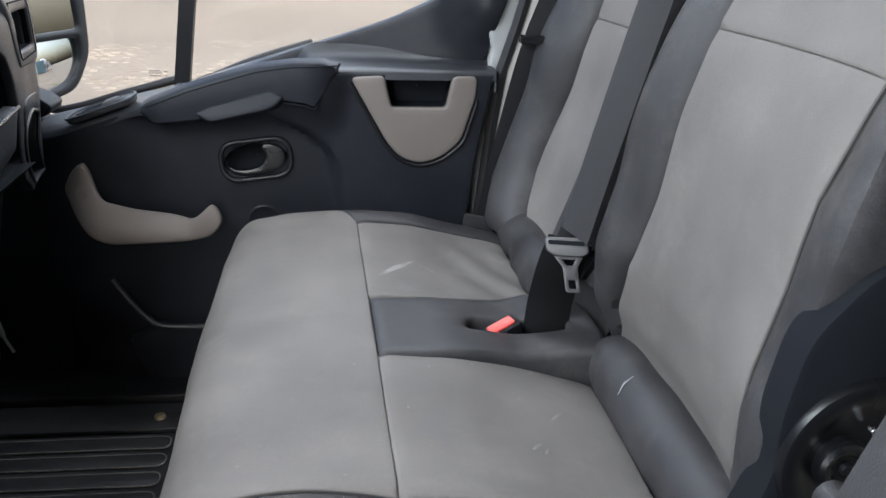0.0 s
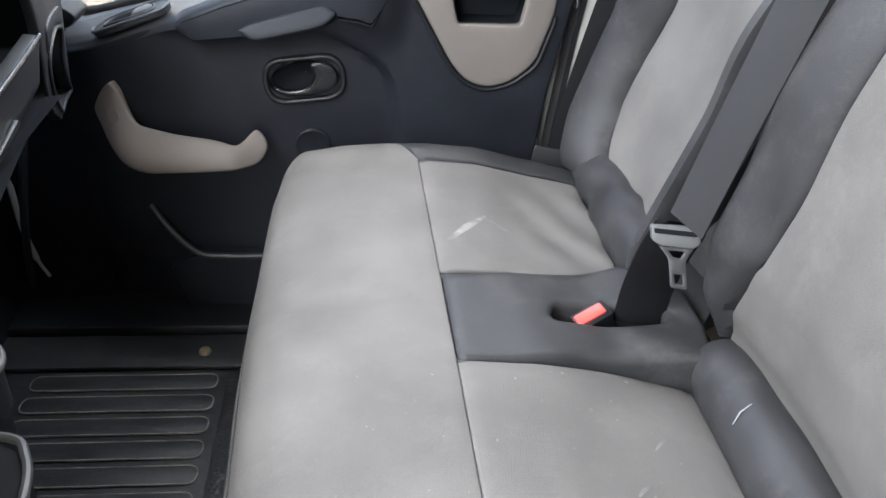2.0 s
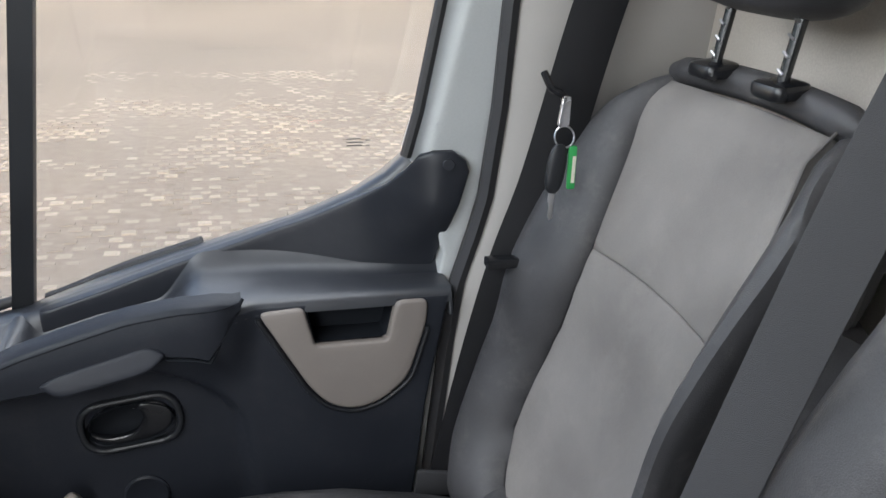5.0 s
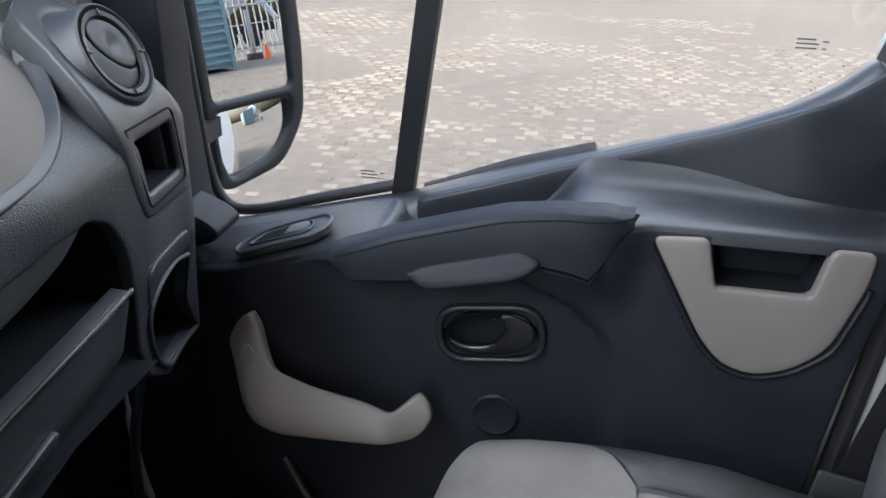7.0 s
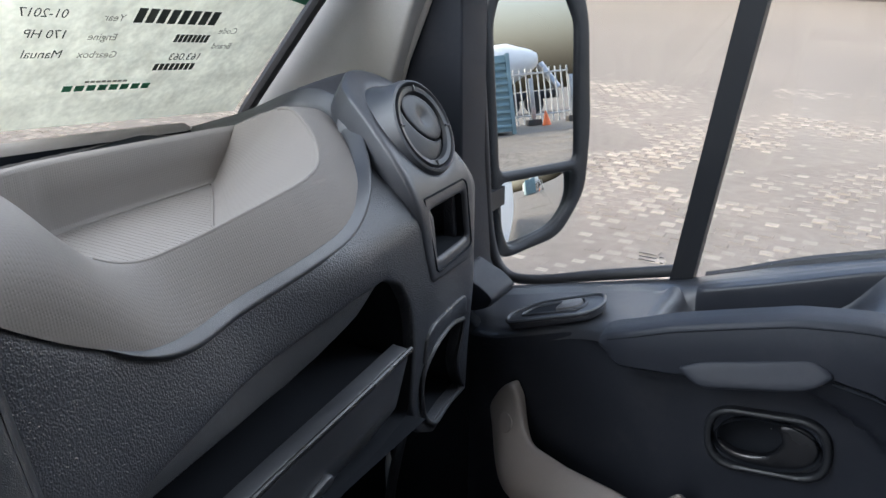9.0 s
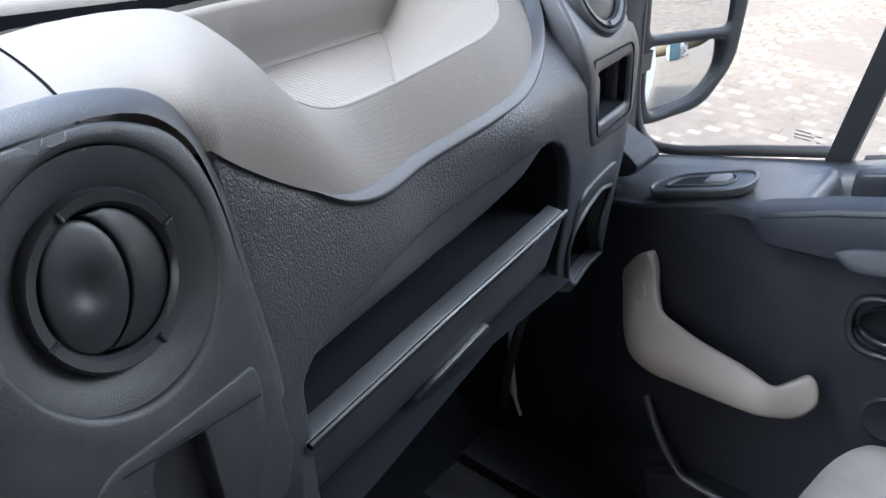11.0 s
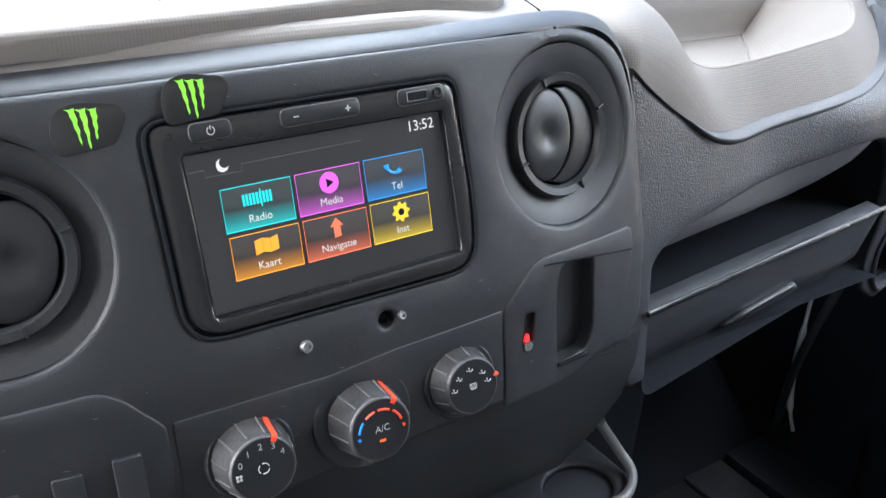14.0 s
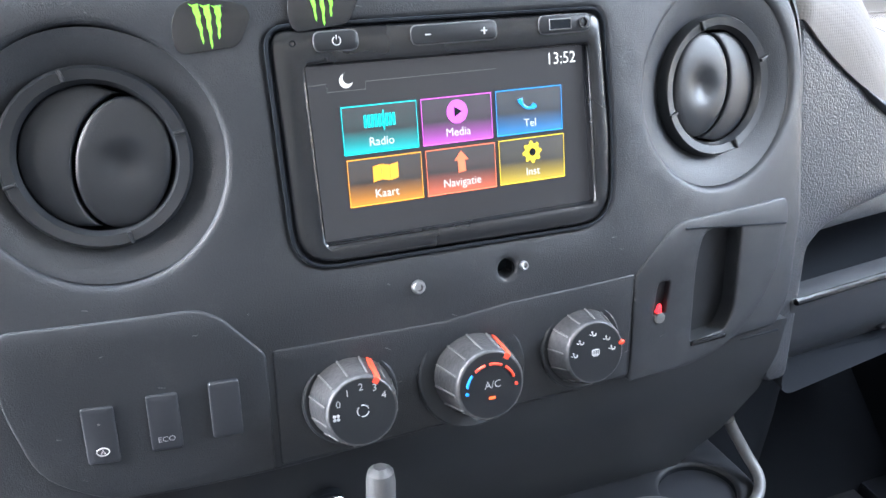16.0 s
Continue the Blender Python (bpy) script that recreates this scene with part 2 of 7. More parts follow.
def rounded(points, r, n=5):
    """A polygon with its corners rounded by r, or by one radius for each corner."""
    out, k = [], len(points)
    for i, p in enumerate(points):
        ri = r[i] if isinstance(r, (list, tuple)) else r
        p, a, b = Vector(p), Vector(points[i - 1]), Vector(points[(i + 1) % k])
        da, db = a - p, b - p
        la, lb = da.length, db.length
        c = min(ri, la * 0.48, lb * 0.48)
        if c < 1e-5:
            out.append((p.x, p.y))
            continue
        s, e = p + da / la * c, p + db / lb * c
        for j in range(n + 1):
            t = j / n
            q = s * (1 - t) ** 2 + p * 2 * t * (1 - t) + e * t * t
            out.append((q.x, q.y))
    return out


def ellipse(cx, cy, rx, ry, n=40, turn=0.0):
    c, s = math.cos(turn), math.sin(turn)
    return [(cx + rx * math.cos(a) * c - ry * math.sin(a) * s, cy + rx * math.cos(a) * s + ry * math.sin(a) * c) for a in (i * 2 * math.pi / n for i in range(n))]


def box2(x0, y0, x1, y1, r=0.0):
    p = [(x0, y0), (x1, y0), (x1, y1), (x0, y1)]
    return rounded(p, r) if r else p


def resample(poly, step):
    out = []
    for i, p in enumerate(poly):
        q = poly[(i + 1) % len(poly)]
        d = math.dist(p, q)
        if d < 1e-6:
            continue
        k = max(1, math.ceil(d / step))
        out += [(p[0] + (q[0] - p[0]) * j / k, p[1] + (q[1] - p[1]) * j / k) for j in range(k)]
    return out


def within(pts, poly):
    p, x, y = np.asarray(poly), pts[:, 0], pts[:, 1]
    hit = np.zeros(len(pts), bool)
    for (x0, y0), (x1, y1) in zip(p, np.roll(p, -1, 0)):
        if y0 != y1:
            hit ^= ((y0 > y) != (y1 > y)) & (x < (x1 - x0) * (y - y0) / (y1 - y0) + x0)
    return hit


def gap_to(pts, poly):
    p = np.asarray(poly)
    best = np.full(len(pts), 9.0)
    for a, b in zip(p, np.roll(p, -1, 0)):
        ab = b - a
        t = np.clip(((pts - a) @ ab) / max(ab @ ab, 1e-12), 0, 1)
        best = np.minimum(best, np.hypot(*(pts - a - t[:, None] * ab).T))
    return best


def skin(surf, outline, holes=(), step=0.012, rim=0.003, thick=0.006, out=(1, 0, 0)):
    """A shell: the outline, less its holes, laid on the surface surf(u, v), with edges rounded over rim and sides thick deep."""
    from mathutils.geometry import delaunay_2d_cdt
    polys = [resample(outline, step)] + [resample(h, step) for h in holes]
    allp = np.array([p for q in polys for p in q])
    edges, k = [], 0
    for q in polys:
        edges += [(k + i, k + (i + 1) % len(q)) for i in range(len(q))]
        k += len(q)

    def keep(a):
        ok = within(a, polys[0])
        for h in polys[1:]:
            ok &= ~within(a, h)
        return ok

    def gap(a):
        g = gap_to(a, polys[0])
        for h in polys[1:]:
            g = np.minimum(g, gap_to(a, h))
        return g
    extra = []
    if rim > 0:
        for q in polys:
            p = np.array(q)
            t = np.roll(p, -1, 0) - np.roll(p, 1, 0)
            n = np.stack([-t[:, 1], t[:, 0]], 1) / np.maximum(np.hypot(*t.T), 1e-9)[:, None]
            for f in (0.12, 0.4, 1.0):
                for s in (1, -1):
                    c = p + n * s * rim * f
                    ok = keep(c)
                    c = c[ok]
                    if len(c):
                        extra.append(c[gap(c) > rim * f * 0.9])
    lo, hi = allp.min(0), allp.max(0)
    gx, gy = np.meshgrid(np.arange(lo[0], hi[0], step), np.arange(lo[1], hi[1], step * 0.87))
    gx = gx + (np.arange(gx.shape[0]) % 2)[:, None] * step * 0.5
    g = np.stack([gx.ravel(), gy.ravel()], 1)
    g = g[keep(g)]
    if len(g):
        g = g[gap(g) > rim + step * 0.4]
    pts = np.concatenate([allp, *extra, g]) if len(g) or extra else allp
    vs, es, fs = delaunay_2d_cdt([Vector(p) for p in pts], edges, [], 0, 1e-7)[:3]
    v2 = np.array([tuple(v) for v in vs])
    cen = np.array([v2[list(f)].mean(0) for f in fs])
    ok = keep(cen)
    d = gap(v2)
    bm, front, back, e = bmesh.new(), [], [], 1e-4
    face_out = Vector(out)
    for (u, v), dd in zip(v2, d):
        p = Vector(surf(u, v))
        n = (Vector(surf(u + e, v)) - Vector(surf(u - e, v))).cross(Vector(surf(u, v + e)) - Vector(surf(u, v - e))).normalized()
        if n.dot(face_out) < 0:
            n = -n
        drop = rim * (1 - math.sqrt(max(0.0, 1 - (1 - dd / rim) ** 2))) if 0 < rim and dd < rim else 0.0
        front.append(bm.verts.new(p - n * drop))
        back.append((p - n * (thick + rim), None))
    for f, o in zip(fs, ok):
        if o:
            a, b, c = (front[i] for i in f)
            if (b.co - a.co).cross(c.co - a.co).dot(face_out) < 0:
                b, c = c, b
            try:
                bm.faces.new((a, b, c))
            except ValueError:
                pass
    index = {v: i for i, v in enumerate(front)}
    if thick > 0:
        rimv = {}
        for ed in [ed for ed in bm.edges if len(ed.link_faces) == 1]:
            lp = ed.link_loops[0]
            a, b = lp.vert, lp.link_loop_next.vert
            for v in (a, b):
                if v not in rimv:
                    rimv[v] = bm.verts.new(back[index[v]][0])
            bm.faces.new((b, a, rimv[a], rimv[b]))
    loose = [v for v in bm.verts if not v.link_faces]
    for v in loose:
        bm.verts.remove(v)
    return bm


def loft(rings, closed=True, cap=True, bm=None):
    """A skin over rings of points, of equal length."""
    bm = bm or bmesh.new()
    rows = [[bm.verts.new(p) for p in r] for r in rings]
    k = len(rows[0])
    for a, b in zip(rows, rows[1:]):
        for i in range(k if closed else k - 1):
            j = (i + 1) % k
            bm.faces.new((a[i], a[j], b[j], b[i]))
    if cap and closed:
        bm.faces.new(rows[0][::-1])
        bm.faces.new(rows[-1])
    bmesh.ops.recalc_face_normals(bm, faces=bm.faces[:])
    return bm


def slab(outline, place, c0, c1, edge=0.002, bm=None):
    """A plate: the outline from depth c0 to c1 of a mapping, with rounded edges."""
    p = np.array(outline)
    if 0.5 * np.sum(p[:, 0] * np.roll(p[:, 1], -1) - np.roll(p[:, 0], -1) * p[:, 1]) < 0:
        p = p[::-1]
    t = np.roll(p, -1, 0) - np.roll(p, 1, 0)
    n = np.stack([-t[:, 1], t[:, 0]], 1) / np.maximum(np.hypot(*t.T), 1e-9)[:, None]
    e = min(edge, abs(c1 - c0) * 0.45)
    s = 1 if c1 > c0 else -1
    rings = []
    for inset, c in ((e, c0), (e * 0.3, c0 + s * e * 0.3), (0, c0 + s * e), (0, c1 - s * e), (e * 0.3, c1 - s * e * 0.3), (e, c1)) if e > 0 else ((0, c0), (0, c1)):
        q = p + n * inset
        rings.append([place(a, b, c) for a, b in q])
    return loft(rings, bm=bm)


def tube(points, r, n=10, bm=None, cap=True):
    """A round bar along points; r is one radius or one for each point."""
    pts = [Vector(p) for p in points]
    rings, side = [], None
    for i, p in enumerate(pts):
        t = (pts[min(i + 1, len(pts) - 1)] - pts[max(i - 1, 0)]).normalized()
        if side is None:
            side = t.orthogonal().normalized()
        side = (side - t * side.dot(t)).normalized()
        other = t.cross(side)
        ri = r[i] if isinstance(r, (list, tuple)) else r
        rings.append([p + side * math.cos(a) * ri + other * math.sin(a) * ri for a in (k * 2 * math.pi / n for k in range(n))])
    return loft(rings, cap=cap, bm=bm)


def ribbon(points, across, width, deep=0.0014, bm=None):
    """A flat band along points; across gives the way of its width at each point or throughout."""
    pts = [Vector(p) for p in points]
    rings = []
    for i, p in enumerate(pts):
        t = (pts[min(i + 1, len(pts) - 1)] - pts[max(i - 1, 0)]).normalized()
        s = Vector(across[i] if isinstance(across, list) else across)
        s = (s - t * s.dot(t)).normalized() * width / 2
        n = t.cross(s).normalized() * deep / 2
        rings.append([p - s - n, p - s * 0.96 - n * 1.6, p + s * 0.96 - n * 1.6, p + s - n, p + s + n, p + s * 0.96 + n * 1.6, p - s * 0.96 + n * 1.6, p - s + n])
    return loft(rings, bm=bm)


def lathe(profile, place, n=40, bm=None, cap=True):
    """Turns a profile of (radius, height) about the c axis of a mapping."""
    rings = [[place(r * math.cos(a), r * math.sin(a), h) for a in (k * 2 * math.pi / n for k in range(n))] for r, h in profile]
    return loft(rings, cap=cap, bm=bm)


def bezier(points, n=8):
    """A smooth line through points."""
    p = [Vector(q) for q in points]
    out = []
    for i in range(len(p) - 1):
        a, b, c, d = p[max(i - 1, 0)], p[i], p[i + 1], p[min(i + 2, len(p) - 1)]
        for j in range(n):
            t = j / n
            out.append(0.5 * ((2 * b) + (c - a) * t + (2 * a - 5 * b + 4 * c - d) * t * t + (3 * b - a - 3 * c + d) * t ** 3))
    return out + [p[-1]]


def lettering(body, size, place, u=0.0, v=0.0, align="CENTER", deep=0.0003, mirror=False):
    """Words in the built-in font, as a mesh laid on a mapping."""
    cu = bpy.data.curves.new("words", "FONT")
    cu.body, cu.size, cu.align_x, cu.align_y, cu.resolution_u = body, size, align, "CENTER", 3
    ob = new("words", cu)
    bpy.context.view_layer.update()
    me = bpy.data.meshes.new_from_object(ob.evaluated_get(bpy.context.evaluated_depsgraph_get()))
    bpy.data.objects.remove(ob)
    bpy.data.curves.remove(cu)
    bm = bmesh.new()
    bm.from_mesh(me)
    bpy.data.meshes.remove(me)
    for w in bm.verts:
        w.co = place(u + (-w.co.x if mirror else w.co.x), v + w.co.y, deep)
    return bm


def merge(*meshes):
    """Joins bmeshes into the first."""
    a = meshes[0]
    for b in meshes[1:]:
        me = bpy.data.meshes.new("joined")
        b.to_mesh(me)
        b.free()
        a.from_mesh(me)
        bpy.data.meshes.remove(me)
    return a


def solid(x0, y0, z0, x1, y1, z1, edge=0.004):
    return slab(box2(x0, y0, x1, y1), lambda a, b, c: Vector((a, b, c)), z0, z1, edge)


def pillow(cx, cy, cz, rx, ry, rz, power=3.0, n=24, turn=None):
    """A soft box: a superellipsoid."""
    rings = []
    f = lambda v, e: math.copysign(abs(v) ** (2 / e), v)
    for i in range(1, n):
        a = -math.pi / 2 + math.pi * i / n
        rings.append([Vector((rx * f(math.cos(a), power) * f(math.cos(b), power), ry * f(math.cos(a), power) * f(math.sin(b), power), rz * f(math.sin(a), power)))
                      for b in (k * 2 * math.pi / (2 * n) for k in range(2 * n))])
    if turn is not None:
        rings = [[turn @ p for p in r] for r in rings]
    return loft([[p + Vector((cx, cy, cz)) for p in r] for r in rings])


# ---- cab shell ----
def shell(name, bm, material, label=""):
    return tagged(part(name, bm, material, None, label), "", "", "", "structure")


shell("floor", solid(-0.95, -0.42, FLOOR - 0.05, 0.75, 1.44, FLOOR - 0.006), RUBBER, "black rubber cab floor")
shell("ceiling", solid(-0.55, -0.50, 1.42, 0.80, 1.46, 1.47), HEADLINER, "pale cloth headliner")
shell("bulkhead", slab(box2(-0.45, FLOOR - 0.05, 1.50, 1.42), lambda a, b, c: Vector((0.60 + c + 0.05 * (b - 0.5), a, b)), 0.0, 0.04), BULK, "beige panelled bulkhead behind the seats")
# firewall and front floor slope
shell("firewall", loft([[Vector((x, y, z)) for x, z in ((-0.66, FLOOR), (-0.86, 0.12), (-0.90, 0.42), (-0.94, 0.42), (-0.92, 0.10), (-0.72, FLOOR - 0.05))] for y in (-0.42, 1.42)]), CAVITY, "dark carpeted firewall")
# the unseen driver's side: plain parts close the cab, an added wall blocks light
shell("sill_driver_side", solid(-0.95, -0.50, FLOOR - 0.30, 0.75, -0.42, FLOOR + 0.02), BLACK, "black sill below the driver door")
shell("header_driver_side", solid(-0.40, -0.50, 1.30, 0.80, -0.42, 1.44), HEADLINER, "pale header over the driver door")
shell("pillar_driver_side", solid(0.55, -0.50, FLOOR, 0.75, -0.40, 1.42), PILLAR, "beige pillar behind the driver seat")
shell("wall_driver_side", solid(-0.26, -0.47, FLOOR, 0.56, -0.43, 1.30), DOORP, "unseen dark wall added to block light from the driver side")
shell("kick_driver_side", solid(-1.0, -0.48, FLOOR - 0.05, -0.60, -0.42, 0.62), DARK, "dark kick panel by the pedals")


# ---- bench seat for two ----
SEAM = lambda y: 0.035 + 0.022 * (1.21 - y)


def cushion_z(x, y):
    x = x - 0.014 * smooth(0.95, 0.55, y)
    z = interp([(-0.190, 0.205), (-0.186, 0.245), (-0.178, 0.278), (-0.164, 0.302), (-0.135, 0.320), (-0.08, 0.330), (0.0, 0.333), (0.05, 0.334), (0.12, 0.328), (0.22, 0.306), (0.29, 0.288), (0.36, 0.284)], x)
    z -= 0.038 * (y - 0.45)
    y0 = 0.515 - 0.05 * smooth(0.0, 0.28, x)
    if y < y0:
        z -= 0.092 * ((y0 - y) / 0.060) ** 2
    if y > 1.25:
        z -= 0.085 * ((y - 1.25) / 0.11) ** 2
    z += 0.010 * smooth(1.20, 1.27, y)
    # hollow where two people sit
    for c in (0.60, 1.06):
        z -= 0.008 * math.exp(-((y - c) / 0.11) ** 2 - ((x - 0.17) / 0.1) ** 2)
    return z


def cushion(x, y):
    creases = 0.0035 * smooth(0.15, 0.27, x) * smooth(0.92, 1.0, y) * noise.noise(Vector((x * 30 + y * 14, y * 9 - x * 5, 2.2))) + 0.0011 * math.sin(26 * x + 9 * y) * math.sin(17 * y - 12 * x + 1.3) + 0.0016 * noise.noise(Vector((x * 11, y * 11, 0.4)))
    fold = -0.0035 * math.exp(-((y - 0.855 - 0.12 * (x + 0.1)) / 0.012) ** 2) * smooth(0.03, -0.06, x)
    fold += 0.0040 * math.sin(95 * (x * 0.8 + (y - 1.0) * 0.45)) * smooth(0.12, 0.24, x) * smooth(0.93, 1.0, y) * smooth(1.22, 1.12, y)
    return Vector((x, y, cushion_z(x, y) + creases + fold))


bench = thing("bench_seat", (0.05, 0.87, FLOOR), "two-seat grey cloth passenger bench with dark vinyl bolsters, dusty", "seat")
UP = (0, 0, 1)
front = [(SEAM(0.49), 0.4925), (0.027, 0.4975), (-0.026, 0.504), (-0.070, 0.505), (-0.093, 0.5055), (-0.115, 0.5035), (-0.140, 0.505), (-0.158, 0.522), (-0.165, 0.545), (-0.173, 0.64), (-0.184, 0.85), (-0.186, 1.08), (-0.178, 1.19), (-0.150, 1.265), (-0.10, 1.318), (-0.05, 1.31), (0.00, 1.275), (SEAM(1.225), 1.225)]
part("front_roll", skin(cushion, [(q.x, q.y) for q in bezier([(*p, 0) for p in front], 4)], (), 0.012, 0.0022, 0.03, UP), SEATGREY, bench)
part("middle_seat_panel", skin(cushion, [(SEAM(0.495), 0.4925), (0.094, 0.4880), (0.130, 0.4835), (0.20, 0.4815), (0.290, 0.471), (0.295, 0.60), (0.297, 0.742), (0.20, 0.747), (SEAM(0.742), 0.742)], (), 0.014, 0.004, 0.03, UP), SEATGREY, bench, "pale grey cloth panel with faint stains")
part("outer_seat_panel", skin(cushion, [(SEAM(0.913), 0.913), (0.18, 0.925), (0.275, 0.945), (0.285, 1.10), (0.280, 1.225), (0.15, 1.222), (SEAM(1.22), 1.22)], (), 0.014, 0.004, 0.03, UP), SEATGREY, bench, "creased grey cloth panel with a pale rubbed mark")
divider_hole = rounded([(0.156, 0.820), (0.285, 0.813), (0.288, 0.846), (0.166, 0.853)], 0.014)
part("divider", skin(lambda x, y: cushion(x, y) + Vector((0, 0, 0.012 * smooth(0.06, 0.2, x) + 0.03 * smooth(0.2, 0.31, x))), [(SEAM(0.745), 0.745), (0.20, 0.750), (0.315, 0.746), (0.325, 0.80), (0.325, 0.895), (0.262, 0.938), (0.18, 0.921), (SEAM(0.910), 0.910)], [divider_hole], 0.012, 0.008, 0.05, UP), SEATDARK, bench, "dark vinyl strip with a buckle pocket")
part("pocket_lining", slab(divider_hole, lambda a, b, c: Vector((a, b, c)), 0.25, 0.275, 0.003), SKIRT, bench, "black felt lining")
outer_edge = [(0.318, 0.440), (0.26, 0.432), (0.2077, 0.434), (0.151, 0.4425), (0.0853, 0.454), (0.0184, 0.4607), (-0.0262, 0.4603), (-0.0703, 0.4623), (-0.1053, 0.4682), (-0.1273, 0.4767), (-0.145, 0.4895), (-0.160, 0.508), (-0.172, 0.545)]
part("near_bolster", skin(cushion, [(q.x, q.y) for q in bezier([(p[0], p[1], 0) for p in [(-0.166, 0.545), (-0.160, 0.520), (-0.140, 0.5025), (-0.115, 0.501), (-0.093, 0.503), (-0.070, 0.5025), (-0.026, 0.5015), (0.027, 0.495), (0.0585, 0.490), (0.094, 0.4855), (0.130, 0.481), (0.20, 0.479), (0.292, 0.468), (0.315, 0.455)] + outer_edge], 3)], (), 0.007, 0.002, 0.02, UP), SEATDARK, bench, "scuffed dark vinyl edge")
part("far_bolster", skin(cushion, [(-0.10, 1.322), (-0.048, 1.314), (0.003, 1.279), (SEAM(1.228), 1.229), (0.15, 1.226), (0.280, 1.229), (0.30, 1.27), (0.22, 1.335), (0.10, 1.356), (0.0, 1.354), (-0.06, 1.345)], (), 0.012, 0.005, 0.03, UP), SEATDARK, bench, "dark vinyl edge")
RUB = mat("pale_rubbed_cloth", (0.215, 0.205, 0.195), 0.7, grain=900, bump=0.3, vary=0.35, blotch=60)
for pts, w in (([(0.058, 0.985), (0.088, 1.030), (0.116, 1.068)], (0.002, 0.005, 0.0015)), ([(0.112, 1.066), (0.128, 1.050), (0.146, 1.030)], (0.002, 0.004, 0.001)), ([(0.188, 0.580), (0.196, 0.590), (0.205, 0.596)], (0.0008, 0.002, 0.0006)), ([(0.200, 0.575), (0.206, 0.588), (0.216, 0.602)], (0.0006, 0.0012, 0.0004)), ([(0.222, 0.640), (0.232, 0.652), (0.240, 0.660)], (0.0006, 0.0016, 0.0005))):
    part("rub_mark", loft([[cushion(x - k, y + k * 0.7) + Vector((0, 0, 0.0006)), cushion(x + k, y - k * 0.7) + Vector((0, 0, 0.0006))] for (x, y), k in zip(pts, w)], closed=False, cap=False), RUB, bench, "pale rubbed streak")
rnd = random.Random(5)
for k in range(110):
    x, y = rnd.uniform(-0.13, 0.26), rnd.choice((rnd.uniform(0.445, 0.50), rnd.uniform(0.50, 0.74), rnd.uniform(0.95, 1.2)))
    r = rnd.uniform(0.0002, 0.00038) if y < 0.50 else rnd.uniform(0.0004, 0.0010)
    part("dust_speck", slab(ellipse(x, y, r, r * rnd.uniform(0.5, 2.2), 7, rnd.uniform(0, 3)), lambda a, b, c: cushion(a, b) + Vector((0, 0, c)), 0.0002, 0.0007, 0.0), RUB, bench)
part("cushion_core", skin(lambda x, y: cushion(x, y) + Vector((0, 0, -0.005)), outer_edge + [(-0.171, 0.64), (-0.182, 0.85), (-0.184, 1.08), (-0.176, 1.19), (-0.15, 1.262), (-0.10, 1.312), (0.0, 1.34), (0.2, 1.33), (0.30, 1.27)], [divider_hole], 0.02, 0.0, 0.03, UP), SEATDARK, bench)


# rolls between cushion and backrests
def roll(y0, y1, x, z, r, wrinkle, seed):
    rings = []
    for y in np.linspace(y0, y1, 30):
        e = min(1.0, 0.84 + 6 * min(y - y0, y1 - y))
        rings.append([Vector((x + (r + wrinkle * noise.noise(Vector((y * 22, a * 1.5, seed)))) * e * math.cos(a), y, z - 0.012 * (y - 0.6) + (r + wrinkle * noise.noise(Vector((y * 22, a * 1.5, seed)))) * e * math.sin(a) * 1.08)) for a in (k * 2 * math.pi / 24 for k in range(24))])
    return loft(rings)


part("rear_roll", roll(0.425, 0.762, 0.328, 0.297, 0.038, 0.0016, 1), SEATDARK, bench, "scuffed vinyl roll with white scrapes")
part("rear_roll", roll(0.930, 1.275, 0.316, 0.288, 0.040, 0.006, 3), SEATDARK, bench, "wrinkled vinyl roll")
# white scrape on the middle roll
part("scrape", tube([(0.2935, 0.648, 0.3185), (0.301, 0.654, 0.3285), (0.312, 0.658, 0.3345)], [0.0004, 0.0009, 0.0004], 6), WHITEMARK, bench, "white scrape mark")
# skirts and piping
edge_line = [(x, y - 0.002, cushion_z(x, y) - 0.008) for x, y in outer_edge] + [(-0.182, 0.70, 0.200), (-0.190, 0.85, 0.19), (-0.191, 1.08, 0.18), (-0.180, 1.20, 0.18), (-0.15, 1.285, 0.18), (-0.07, 1.345, 0.185), (0.08, 1.362, 0.19), (0.20, 1.345, 0.2)]
line = bezier(edge_line, 8)
part("piping", tube([p + Vector((0, 0, 0.007)) for p in line], 0.0021, 8), PIPING, bench, "grey stitched piping")
dashes = bezier(edge_line, 26)
for drop in (0.0035, -0.0015):
    part("stitching", merge(*[tube([dashes[k] + Vector((-0.0008, -0.0008, drop)), dashes[k + 1] + Vector((-0.0008, -0.0008, drop))], 0.0006, 5) for k in range(0, 300, 2)]), GREYTRIM, bench, "row of pale stitches")
mid = Vector((0.05, 0.87, 0))
part("skirt", loft([[Vector((p.x, p.y, p.z + 0.006)), p, Vector((p.x, p.y, p.z - 0.04)) + (Vector((p.x, p.y, 0)) - mid) * 0.004, Vector((p.x, p.y, 0.06)) - (Vector((p.x, p.y, 0)) - mid) * 0.03, Vector((p.x, p.y, 0.06)) - (Vector((p.x, p.y, 0)) - mid) * 0.08] for p in line], closed=False, cap=False), SKIRT, bench, "dark woven cloth skirt")
part("seat_box", slab(rounded([(-0.10, 0.46), (0.40, 0.46), (0.40, 1.26), (-0.10, 1.26)], 0.03), lambda a, b, c: Vector((a, b, c)), FLOOR, 0.20, 0.004), CAVITY, bench, "black steel seat box")


def back_x(z):
    return 0.2076 + 0.33 * z


